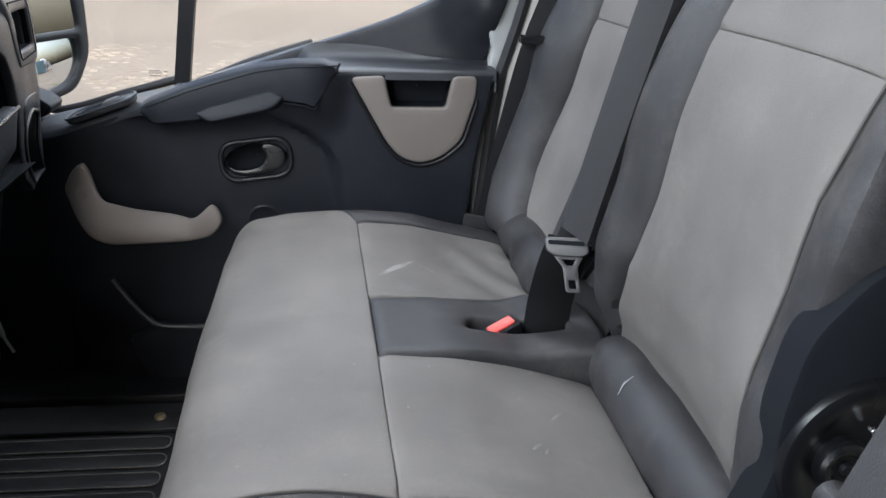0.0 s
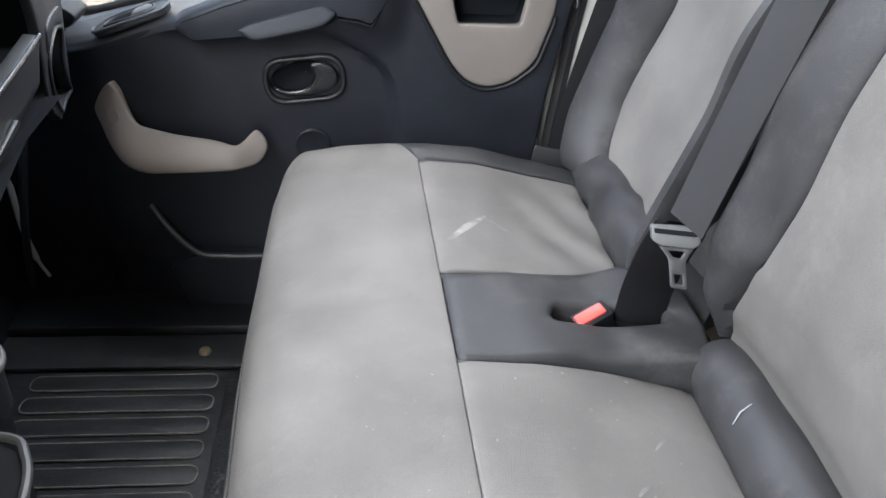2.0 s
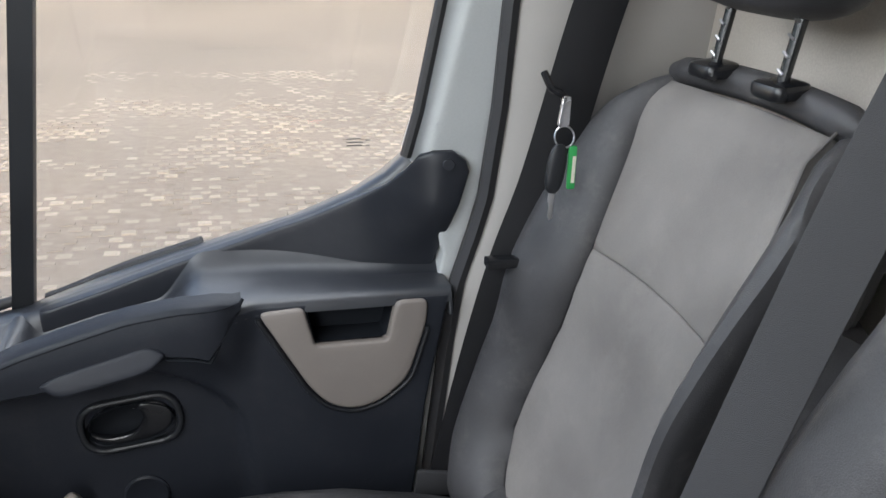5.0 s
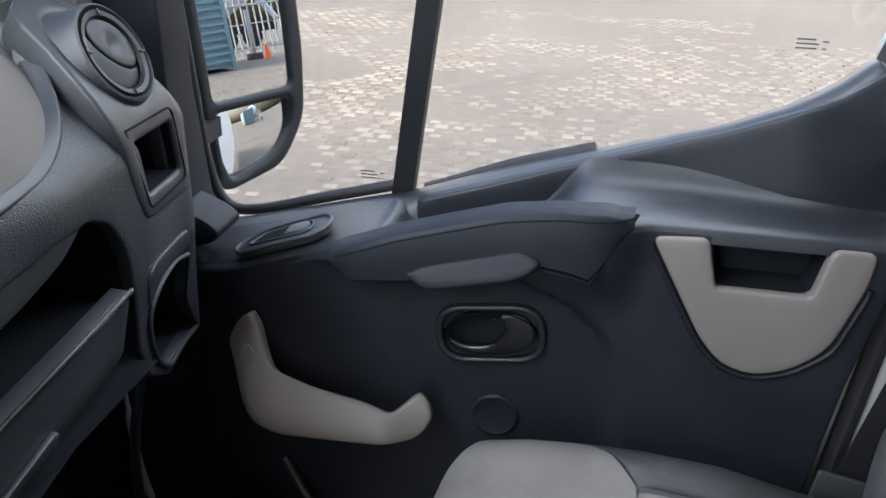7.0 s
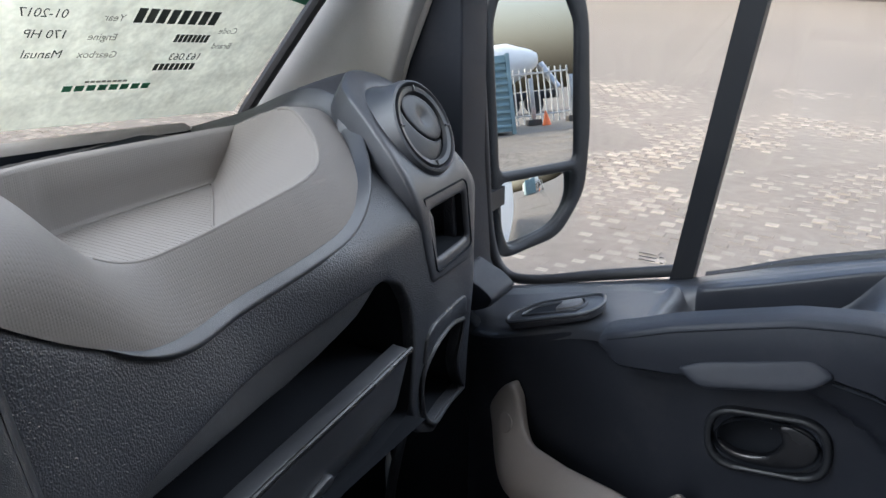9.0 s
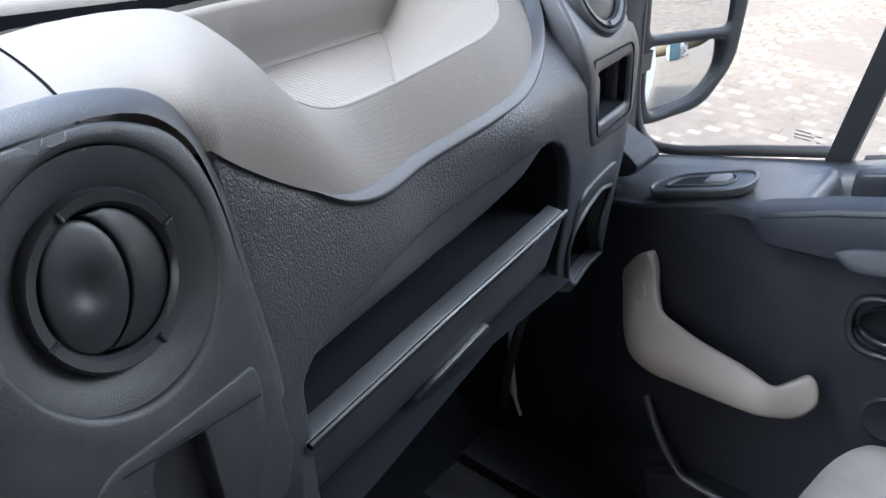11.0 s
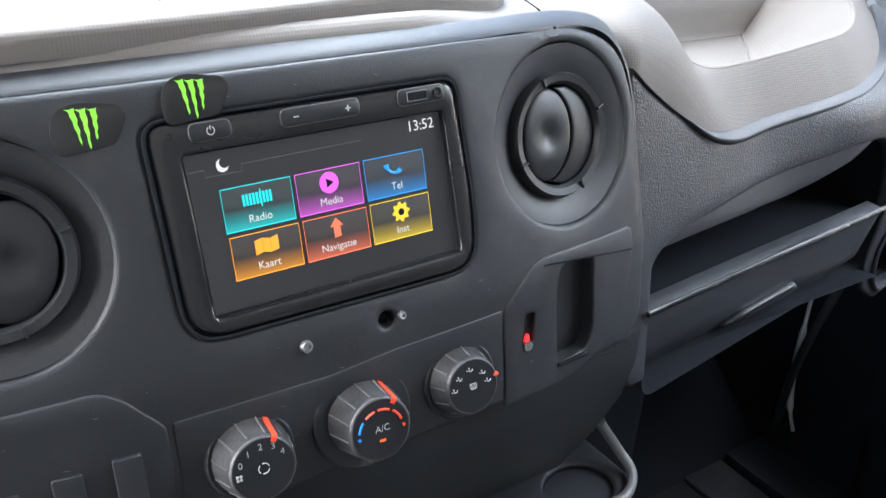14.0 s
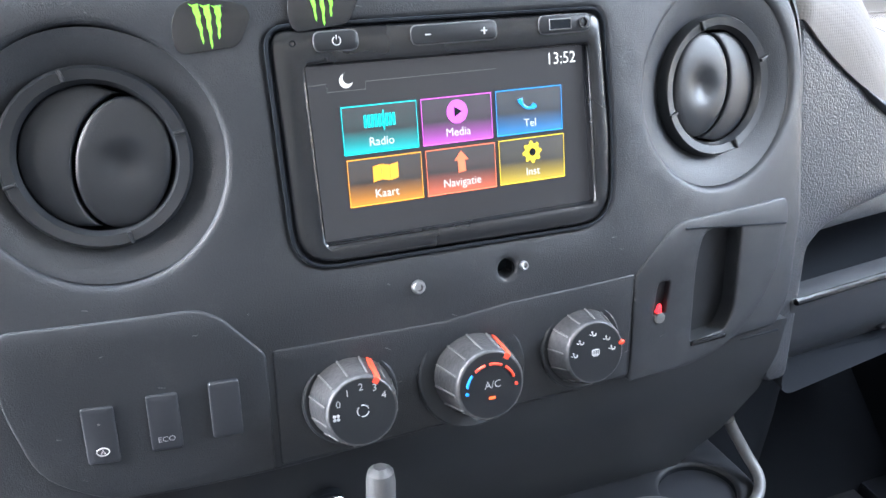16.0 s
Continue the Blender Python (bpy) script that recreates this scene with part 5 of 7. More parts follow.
part("underside", loft([[Vector((x, y, z)) for x, z in ((-0.435, 0.425), (-0.46, 0.40), (-0.62, 0.34), (-0.86, 0.28), (-0.86, 0.30), (-0.60, 0.40))] for y in (0.70, 0.95, 1.165)]), CAVITY, dash, "black underside")
part("heater_box", pillow(-0.68, 0.86, 0.20, 0.12, 0.15, 0.20, 4.0, 14), CAVITY, dash, "black heater housing under the dash")
part("dash_end", loft([[Vector((x, y, z)) for x, z in ((-0.50, 0.36), (-0.485, 0.50), (-0.49, 0.60), (-0.54, 0.66), (-0.60, 0.685), (-0.80, 0.64), (-0.80, 0.30), (-0.54, 0.33))] for y in (1.334, 1.350)]), BLACK, dash)
part("bottle_holder", well(holder, lambda a, b, c: Vector((xface(a, b) + c, a, b)), 0.07, 0.95), CAVITY, dash, "narrow bottle holder")
part("holder_ring", tube([face(u, v) + Vector((0.002, 0, 0)) for u, v in holder + holder[:1]], 0.0026, 8), DARK, dash, "dark moulded holder rim")
part("holder_flap", skin(lambda u, v: face(u, v) + Vector((0.003, 0, 0)), rounded([(1.186, 0.470), (1.190, 0.505), (1.215, 0.510), (1.312, 0.498), (1.316, 0.472), (1.265, 0.485), (1.213, 0.488)], [0.004, 0.012, 0.02, 0.008, 0.004, 0.02, 0.02]), (), 0.01, 0.002, 0.004, OUTX), LEATHER, dash, "flush pebbled flap over the holder")

# beige open tray: one moulding swept round the bowl, from its front, over its end, to its back wall
zlow = lambda y: interp([(0.70, 0.700), (0.735, 0.702)] + low_edge[:29], y) - 0.002
BACK = lambda y: Vector((interp([(0.70, -0.585), (0.80, -0.592), (0.86, -0.615), (0.92, -0.630), (1.20, -0.632)], y), y, interp([(0.70, 0.741), (0.80, 0.738), (0.86, 0.722), (0.92, 0.7175), (0.96, 0.716), (1.03, 0.712), (1.10, 0.708), (1.14, 0.705), (1.20, 0.690)], y)))
DECK = lambda y: (interp([(0.60, -0.655), (0.73, -0.660), (1.24, -0.80)], y), interp([(0.60, 0.740), (0.73, 0.737), (1.24, 0.664)], y))
TRAYZ = 0.660


def sweep(o, q, f, flatness=1.0, lip=0.008):
    """Profile from the outer edge o, over the crest q, down to the floor f."""
    h, d = q.z - o.z, (q - o).normalized() * lip
    across = Vector((o.x - q.x, o.y - q.y, 0))
    c1 = (o - across * 0.03 + Vector((0, 0, 0.9 * h))).lerp(o.lerp(q, 0.36) + Vector((0, 0, 0.0022)), flatness)
    c2 = (q + across * 0.62 + Vector((0, 0, 0.0015))).lerp(q.lerp(o, 0.12) + Vector((0, 0, 0.0022)), flatness)
    arc = [o * (1 - t) ** 3 + c1 * 3 * t * (1 - t) ** 2 + c2 * 3 * t * t * (1 - t) + q * t ** 3 for t in np.linspace(0, 1, 14)]
    drop = lambda k, t: Vector((q.x + (f.x - q.x) * k, q.y + (f.y - q.y) * k, q.z + (f.z - q.z) * t))
    return [o + d * 0.6 + Vector((-0.010, 0, -0.003))] + arc + [drop(0.02, 0.012), drop(0.05, 0.080), drop(0.28, 0.36), drop(0.60, 0.68), drop(0.88, 0.94), drop(0.95, 0.985), f, f + Vector((0, 0, -0.003))]


# crest of the moulding: along the back of its dome, down the dome's shoulder, and along the front rim
oy = bezier([(0, y, 0) for y in (0.692, 0.728, 0.752, 0.772, 0.800, 0.826, 0.852, 0.880, 0.920, 0.970, 1.020)], 7)
crest = bezier([(-0.582, 0.712, 0.744), (-0.579, 0.745, 0.747), (-0.570, 0.785, 0.748), (-0.553, 0.812, 0.746), (-0.529, 0.827, 0.733), (-0.507, 0.840, 0.709), (-0.493, 0.857, 0.689), (-0.486, 0.884, 0.679), (-0.483, 0.920, 0.680), (-0.481, 0.970, 0.685), (-0.479, 1.020, 0.691)], 7)
rows, front_f, back_f = [], [], []
for e, q in zip(oy, crest):
    y, z = e.y, zlow(e.y)
    o = Vector((xface(y, z) + 0.003 - 0.014 * smooth(0.758, 0.735, y), y, z))
    w = smooth(0.79, 0.86, q.y)
    f = Vector((q.x - 0.012 - 0.020 * w, min(q.y, 0.90) + max(0.0, q.y - 0.90) * 0.70 + 0.022 * (1 - w) * smooth(0.76, 0.80, q.y), TRAYZ))
    rows.append(sweep(o, q, f, smooth(0.825, 0.90, q.y)))
    if q.y > 0.83:
        bk = BACK(q.y)
        front_f.append(f)
        back_f.append((bk, Vector((bk.x + 0.002, q.y, TRAYZ))))
joint_row = rows[0][1:15]
OEND = bezier([(xface(y, z) + 0.003, y, z) for y, z in ((1.020, 0.645), (1.060, 0.6505), (1.093, 0.657), (1.118, 0.6655), (1.142, 0.6755), (1.165, 0.6895), (1.183, 0.703))] + [(-0.562, 1.191, 0.714), (-0.585, 1.192, 0.719), (-0.620, 1.185, 0.715), (-0.655, 1.180, 0.700)], 5)
QEND = bezier([(-0.479, 1.020, 0.691), (-0.479, 1.045, 0.694), (-0.484, 1.070, 0.698), (-0.493, 1.087, 0.704), (-0.508, 1.103, 0.713), (-0.528, 1.117, 0.722), (-0.546, 1.126, 0.729), (-0.562, 1.133, 0.731), (-0.582, 1.138, 0.727), (-0.604, 1.136, 0.718), (-0.630, 1.132, 0.707)], 5)
FEND = bezier([(-0.512, 0.985, 0.660), (-0.519, 0.988, 0.660), (-0.528, 0.994, 0.660), (-0.540, 1.005, 0.660), (-0.553, 1.018, 0.660), (-0.568, 1.034, 0.660), (-0.584, 1.050, 0.660), (-0.598, 1.064, 0.660), (-0.610, 1.076, 0.660), (-0.620, 1.086, 0.660), (-0.630, 1.096, 0.660)], 5)
rows += [sweep(o, q, f) for o, q, f in zip(OEND[1:], QEND[1:], FEND[1:])]
back_rows = []
for bk, g in [(BACK(y), Vector((BACK(y).x + 0.002, y, TRAYZ))) for y in (1.14, 1.13, 1.10, 1.06)] + back_f[::-1] + [(BACK(y), Vector((BACK(y).x + 0.002, y, TRAYZ))) for y in (0.82, 0.79, 0.76)]:
    back_rows.append([bk + Vector((-0.014, 0, -0.030)), bk + Vector((-0.013, 0, -0.005)), bk + Vector((-0.010, 0, -0.001)), bk + Vector((-0.005, 0, 0.0005)), bk + Vector((-0.001, 0, -0.0010)), bk + Vector((0.0008, 0, -0.004)), bk.lerp(g, 0.5), bk.lerp(g, 0.9), bk.lerp(g, 0.96) + Vector((0.001, 0, 0)), g + Vector((0.003, 0, 0))])
tray = part("beige_tray", loft(rows, closed=False, cap=False), BEIGE, dash, "beige open tray moulding", 26)
# bead added along the crest to give it a thin highlight
part("rim_edge", tube([q + Vector((-0.0012, 0, -0.0006)) for q in crest[42:] + QEND[1:40]], 0.0018, 8), BEIGE, tray, "rounded bead added to draw the rim's bright line")
part("tray_back", loft(back_rows, closed=False, cap=False), BEIGE, tray, "beige back wall of the tray", 40)
floor_plan = [(f.x, f.y) for f in front_f if f.y < 0.985] + [(f.x, f.y) for f in FEND] + [(-0.634, 1.09), (-0.634, 0.95), (-0.634, 0.92), (-0.62, 0.87), (-0.60, 0.84)]
part("tray_floor", slab(floor_plan, lambda a, b, c: Vector((a, b, c)), TRAYZ - 0.006, TRAYZ, 0.0), BEIGE, tray, "finely ribbed beige tray floor")
for k in range(40):
    y = 0.872 + 0.0048 * k
    part("floor_rib", tube([(-0.527 - max(0.0, y - 0.993), y, TRAYZ), (-0.622, y, TRAYZ)], 0.0003, 4), BEIGE, tray)
part("floor_edge", tube([(-0.6265, y, TRAYZ + 0.0005) for y in np.linspace(0.93, 1.088, 8)] + [(p.x, p.y, p.z + 0.0005) for p in FEND[-6:0:-4]], 0.0012, 6), BEIGE, tray, "rounded inner corner of the tray")
part("trim_joint", loft([[p + Vector((0, -0.0035, -0.0025)), p + Vector((0, 0.0012, -0.0025))] for p in joint_row], closed=False, cap=False), CAVITY, dash, "dark joint", 60)
# smooth dark surround: a ridge that follows the tray's edge, over its end and back to the windscreen
edge3 = [face(u, v) for u, v in low_edge[8:]] + bezier([(-0.570, 1.193, 0.715), (-0.590, 1.193, 0.7185), (-0.622, 1.189, 0.713), (-0.690, 1.198, 0.686), (-0.80, 1.223, 0.652)], 6)[1:]
rows, sheet_rows = [], []
for i, p in enumerate(edge3):
    t = (edge3[min(i + 1, len(edge3) - 1)] - edge3[max(i - 1, 0)]).normalized()
    turn = smooth(0.640, 0.712, p.z) if p.x > -0.567 else 1.0
    up = Vector((1, 0, 0.3)).lerp(Vector((0.1, 0.1, 1)), turn).normalized()
    away = t.cross(up).normalized()
    if away.y * turn - away.z * (1 - turn) < 0:
        away = -away
    wide = (0.016 * smooth(0.80, 0.90, p.y) + 0.0005) if p.x > -0.567 else 0.015
    high = (0.0056 + 0.013 * turn ** 2) * min(1, wide / 0.006)
    at = lambda k, c: p + away * (wide * k) + up * (high * c)
    rows.append([at(0.03, -0.35), at(0.06, 0.18), at(0.16, 0.36), at(0.45, 0.58), at(0.68, 0.97), at(0.80, 1.0), at(0.92, 0.8), at(1.0, 0.3), at(1.05, -0.3)])
    if turn > 0.8:
        q = at(0.85, 0.93)
        sheet_rows.append([q, q + Vector((-0.002, 0.008, -0.003)), q + Vector((-0.006, 0.030, -0.010)), Vector((q.x - 0.012, 1.30, q.z - 0.018)), Vector((q.x - 0.016, 1.36, q.z - 0.040))])
part("tray_surround", loft(rows, closed=False, cap=False), DARK, dash, "smooth dark ridge round the tray", 60)
part("end_cover", loft(sheet_rows, closed=False, cap=False), LEATHER, dash, "dark dashboard end beside the windscreen", 60)
part("shelf_brow", skin(lambda u, v: Vector((xface(u, v) - 0.009 - 0.3 * (0.59 - v), u, v)), [(0.784, 0.546), (0.800, 0.560), (0.830, 0.572), (0.875, 0.581), (0.957, 0.585), (1.02, 0.592), (1.06, 0.596), (1.11, 0.594), (1.10, 0.580), (1.06, 0.567), (1.00, 0.556), (0.88, 0.552), (0.81, 0.545)], (), 0.012, 0.003, 0.01, OUTX), DARK, dash, "smooth brow over the shelf")

# beige centre: brow, lid with an oval cover, rear deck
brow_mid = bezier([(-0.458, 0, 0.730), (-0.459, 0, 0.742), (-0.462, 0, 0.7495), (-0.469, 0, 0.7535), (-0.482, 0, 0.7515), (-0.500, 0, 0.747), (-0.530, 0, 0.740), (-0.60, 0, 0.737)], 2)
brow_mid = [brow_mid[min(i, len(brow_mid) - 1)] for i in range(14)] + [Vector((-0.66, 0, 0.735))]
rows = []
for k in np.linspace(0, 1, 34):
    t = smooth(0.80, 1.0, k)
    ends = joint_row + [Vector((-0.66, joint_row[-1].y, 0.735))]
    rows.append([Vector((a.x * (1 - t) + b.x * t, 0.05 + (b.y - 0.0022 - 0.05) * k, a.z * (1 - t) + b.z * t)) for a, b in zip(brow_mid, ends)])
part("brow", loft(rows, closed=False, cap=False), BEIGE, dash, "beige brow over the centre stack", 60)
topz = lambda u, v: Vector((u, v, 0.767 - 0.30 * (u + 0.57) ** 2 - 0.013 * smooth(0.56, 0.69, v)))
oval = ellipse(-0.509, 0.474, 0.0240, 0.0500, 44, radians(2))
ramp_hole = rounded([(-0.560, 0.10), (-0.556, 0.48), (-0.560, 0.54), (-0.572, 0.600), (-0.585, 0.590), (-0.600, 0.565), (-0.602, 0.10)], [0.004, 0.02, 0.02, 0.004, 0.008, 0.02, 0.004])
lid2 = part("top_lid", skin(topz, [(q.x, q.y) for q in bezier([(-0.456, 0.05, 0), (-0.457, 0.30, 0), (-0.461, 0.40, 0), (-0.471, 0.50, 0), (-0.482, 0.58, 0), (-0.493, 0.645, 0), (-0.505, 0.667, 0), (-0.521, 0.681, 0), (-0.545, 0.688, 0), (-0.580, 0.682, 0)], 6)] + [(-0.612, 0.64), (-0.618, 0.55), (-0.620, 0.30), (-0.620, 0.05)], [oval, ramp_hole], 0.010, 0.006, 0.010, (0, 0, 1)), BEIGE, dash, "beige grained top cover")
part("oval_cover", skin(lambda u, v: topz(u, v) + Vector((0, 0, -0.0015 - 0.05 * max(0.0, -0.514 - u))), ellipse(-0.5075, 0.474, 0.0215, 0.0485, 44, radians(2)), (), 0.008, 0.003, 0.01, (0, 0, 1)), BEIGE, lid2, "flush oval cover")
part("oval_shadow", slab(oval, lambda a, b, c: Vector((a, b, c)), 0.750, 0.7540, 0.0), TAUPE, lid2)
part("recess_wall", loft([[topz(-0.555, y) + Vector((-0.002, 0, -0.022 * w)), topz(-0.587, y) + Vector((0, 0, -0.022 * w)), topz(-0.603, y) + Vector((0, 0, -0.0005))] for y, w in ((0.09, 1), (0.40, 1), (0.50, 0.9), (0.56, 0.6), (0.605, 0.15))], closed=False, cap=False), BEIGE, lid2, "sunken grained ramp")
rows = []
for y in np.linspace(-0.40, 1.238, 40):
    dx, dz = DECK(max(y, 0.60))
    rows.append([Vector((x, y, z)) for x, z in ((dx + 0.001, dz - 0.030), (dx, dz - 0.004), (dx - 0.004, dz + 0.003), (dx - 0.014, dz + 0.006), (dx - 0.05, dz), (-0.90, min(0.65, dz - 0.02)), (-1.0, 0.60))])
part("rear_deck", loft(rows, closed=False, cap=False), BEIGE, dash, "beige deck below the windscreen", 50)
part("deck_gap", loft([[BACK(y) + Vector((-0.009, 0, -0.012)), BACK(y) + Vector((-0.009, 0, -0.030)), Vector((DECK(y)[0] - 0.002, y, BACK(y).z - 0.026)), Vector((DECK(y)[0] + 0.003, y, DECK(y)[1] - 0.001))] for y in np.linspace(0.70, 1.235, 24)], closed=False, cap=False), CAVITY, dash, "dark gap before the deck")
part("dash_left", loft([[Vector((x, y, z)) for x, z in ((-0.40, 0.45), (-0.42, 0.60), (-0.47, 0.75), (-0.60, 0.76), (-0.90, 0.66), (-0.90, 0.35), (-0.50, 0.38))] for y in (-0.40, 0.05)]), DARK, dash, "dark driver side of the dashboard")

part("core", loft([[Vector((x, y, z)) for x, z in ((-0.46, 0.50), (-0.49, 0.60), (-0.515, 0.705), (-0.70, 0.705), (-0.85, 0.60), (-0.85, 0.42), (-0.62, 0.42), (-0.60, 0.50))] for y in (0.04, 0.30, 0.70, 0.752)]), CAVITY, dash, "dark inner body")

# ---- passenger vent pod ----
def xpod(u, v):
    return Vector((-0.449 - 0.08 * (u - 1.2) - 7.0 * max(0.0, v - 0.625) ** 2, u, v))


pod_out = rounded([(1.203, 0.553), (1.183, 0.600), (1.172, 0.650), (1.172, 0.700), (1.192, 0.744), (1.240, 0.756), (1.276, 0.746), (1.294, 0.712), (1.289, 0.680), (1.284, 0.663), (1.293, 0.661), (1.306, 0.622), (1.309, 0.566), (1.299, 0.549)], [0.010, 0.02, 0.02, 0.02, 0.014, 0.02, 0.02, 0.02, 0.01, 0.002, 0.003, 0.02, 0.012, 0.010])
square = rounded([(1.197, 0.632), (1.276, 0.631), (1.287, 0.577), (1.216, 0.576)], 0.006)
vc = (1.238, 0.699)
pod = part("vent_pod", skin(xpod, pod_out, [ellipse(*vc, 0.0450, 0.0385, 40), square], 0.009, 0.005, 0.060, OUTX), DARK, dash, "dark pod with a vent and a square blank")
part("blank_pocket", well([(1.2435 + (a - 1.2435) * 0.965, 0.604 + (b - 0.604) * 0.965) for a, b in square], lambda a, b, c: xpod(a, b) + Vector((c - 0.002, 0, 0)), 0.045, 0.96), CAVITY, pod, "empty square pocket")
part("pocket_frame", tube([xpod(a, b) + Vector((0.0004, 0, 0)) for a, b in rounded([(1.188, 0.646), (1.281, 0.644), (1.296, 0.566), (1.212, 0.563), (1.188, 0.646)], 0.008)], 0.0011, 6), CAVITY, pod, "fine joint round the blank")


def vent(parent, o, u, v, R, spin, dish=None, sink=0.0, smooth_label="round black air vent"):
    """A round vent: dish, ring with four ticks, barrel, and two lens-shaped flaps."""
    top = flat(o, u, v)
    pl = lambda a, b, c=0.0: top(a, b, c - sink)
    ring = [(R * 0.80, 0.004), (R * 0.85, 0.008), (R * 0.96, 0.009), (R, 0.006), (R, -0.03)]
    vt = part("air_vent", lathe(ring, pl, 48, cap=False), BLACK, parent, smooth_label)
    if dish:
        part("dish", lathe([(R * 0.98, -0.004), (R * 1.0, 0.001), (R * 1.04, 0.002), (R + (dish - R) * 0.5, sink * 0.45), (dish * 0.97, sink - 0.0045), (dish * 1.02, sink - 0.0038)], pl, 56, cap=False), STACKM, vt, "smooth conical surround")
    part("barrel", lathe([(R * 0.82, 0.003), (R * 0.80, -0.002), (R * 0.78, -0.010), (R * 0.5, -0.014), (0.0005, -0.014)], pl, 40, cap=False), CAVITY, vt)
    for k in range(4):
        a = spin + k * math.pi / 2 + 0.5
        c, s = math.cos(a), math.sin(a)
        rp_ = lambda x, y, h, c=c, s=s: pl(x * c - y * s, x * s + y * c, h)
        part("tick", slab(box2(R * 0.85, -R * 0.022, R * 0.98, R * 0.022), rp_, 0.0075, 0.0105, 0.0005), BLACK, vt)
    c, s = math.cos(spin), math.sin(spin)
    tp_ = lambda x, y, h: pl(x * c - y * s, x * s + y * c, h)
    r = R * 0.80
    # front flap: a near-full disc; rear flap: the crescent that it leaves
    disc = [(r * 0.34 + r * 0.63 * math.cos(t), r * 0.93 * math.sin(t)) for t in np.linspace(0, 2 * math.pi, 41)[:-1]]
    part("flap", skin(lambda a, b: tp_(a, b, 0.004 + 0.12 * r * (1 - ((a - 0.34 * r) / r) ** 2 - (b / r) ** 2) - 0.0045 * math.exp(-(((a - 0.34 * r) ** 2 + b * b) / (0.26 * r) ** 2))), disc, (), r * 0.09, 0.0025, 0.006, pl(0, 0, 1) - pl(0, 0, 0)), BLACK, vt, "dimpled black flap")
    a1 = np.linspace(math.radians(100), math.radians(260), 24)
    cres = [(r * math.cos(t), r * math.sin(t)) for t in a1] + [(r * 0.34 + r * 0.665 * math.cos(t), r * 0.97 * math.sin(t)) for t in np.linspace(math.radians(255), math.radians(105), 24)]
    part("flap", skin(lambda a, b: tp_(a, b, 0.003 + 0.12 * r * (1 - (a / r) ** 2 - (b / r) ** 2)), cres, (), r * 0.10, 0.0015, 0.006, pl(0, 0, 1) - pl(0, 0, 0)), BLACK, vt, "black crescent flap")
    return vt


pod_axis = flat(xpod(*vc) + Vector((0.004, 0, 0.002)), (-0.04, 1, 0), (-0.55, 0, 1))
part("vent_collar", lathe([(0.0430, 0.001), (0.0436, 0.006), (0.0456, 0.0085), (0.0480, 0.0072), (0.0500, 0.002), (0.0515, -0.014), (0.0570, -0.030), (0.0640, -0.050)], pod_axis, 56, cap=False), DARK, pod, "raised round vent collar")
vent(pod, pod_axis(0, 0, -0.001), (-0.04, 1, 0), (-0.55, 0, 1), 0.0428, radians(50))

# ---- centre stack ----
PROF = [(0.40, -0.372), (0.48, -0.378), (0.52, -0.383), (0.58, -0.391), (0.61, -0.400), (0.70, -0.427), (0.74, -0.440), (0.757, -0.449), (0.80, -0.47)]


def stack(u, v, c=0.0):
    d = max(0.0, abs(u - 0.48) - 0.07)
    return Vector((interp(PROF, v) - 0.35 * d * d + 0.957 * c, u, v + 0.289 * c))


console = thing("centre_stack", (-0.42, 0.48, 0.45), "charcoal centre stack with screen, vents and climate knobs", "dashboard panel")
cvl, cvr = (0.3055, 0.6615), (0.6730, 0.6705)
unit = rounded([(0.3930, 0.5985), (0.5855, 0.6000), (0.5870, 0.650), (0.5825, 0.7195), (0.3890, 0.7168)], [0.022, 0.022, 0.01, 0.010, 0.012])
foot_line = [(0.05, 0.470), (0.25, 0.474), (0.30, 0.482), (0.377, 0.483), (0.413, 0.485), (0.533, 0.490), (0.609, 0.492), (0.675, 0.498), (0.737, 0.498), (0.749, 0.520)]
crease = [(0.7475, 0.56), (0.7465, 0.63), (0.7455, 0.685), (0.7330, 0.7220), (0.6950, 0.7400), (0.60, 0.7400), (0.45, 0.7380), (0.05, 0.7330)]
outer = [(0.7560, 0.56), (0.7555, 0.63), (0.7555, 0.690), (0.7420, 0.7330), (0.6980, 0.7505), (0.60, 0.7510), (0.45, 0.7495), (0.05, 0.7450)]
out = rounded(foot_line + crease, [0.01, 0.01, 0.01, 0.01, 0.02, 0.02, 0.02, 0.01, 0.006, 0.02, 0.03, 0.03, 0.02, 0.02, 0.03, 0.02, 0.02, 0.01])
groove = rounded([(0.654, 0.507), (0.684, 0.5095), (0.691, 0.524), (0.689, 0.583), (0.655, 0.586), (0.652, 0.56)], [0.003, 0.004, 0.008, 0.003, 0.012, 0.02])
led = rounded([(0.6200, 0.533), (0.6300, 0.533), (0.6318, 0.556), (0.6225, 0.556)], 0.003)


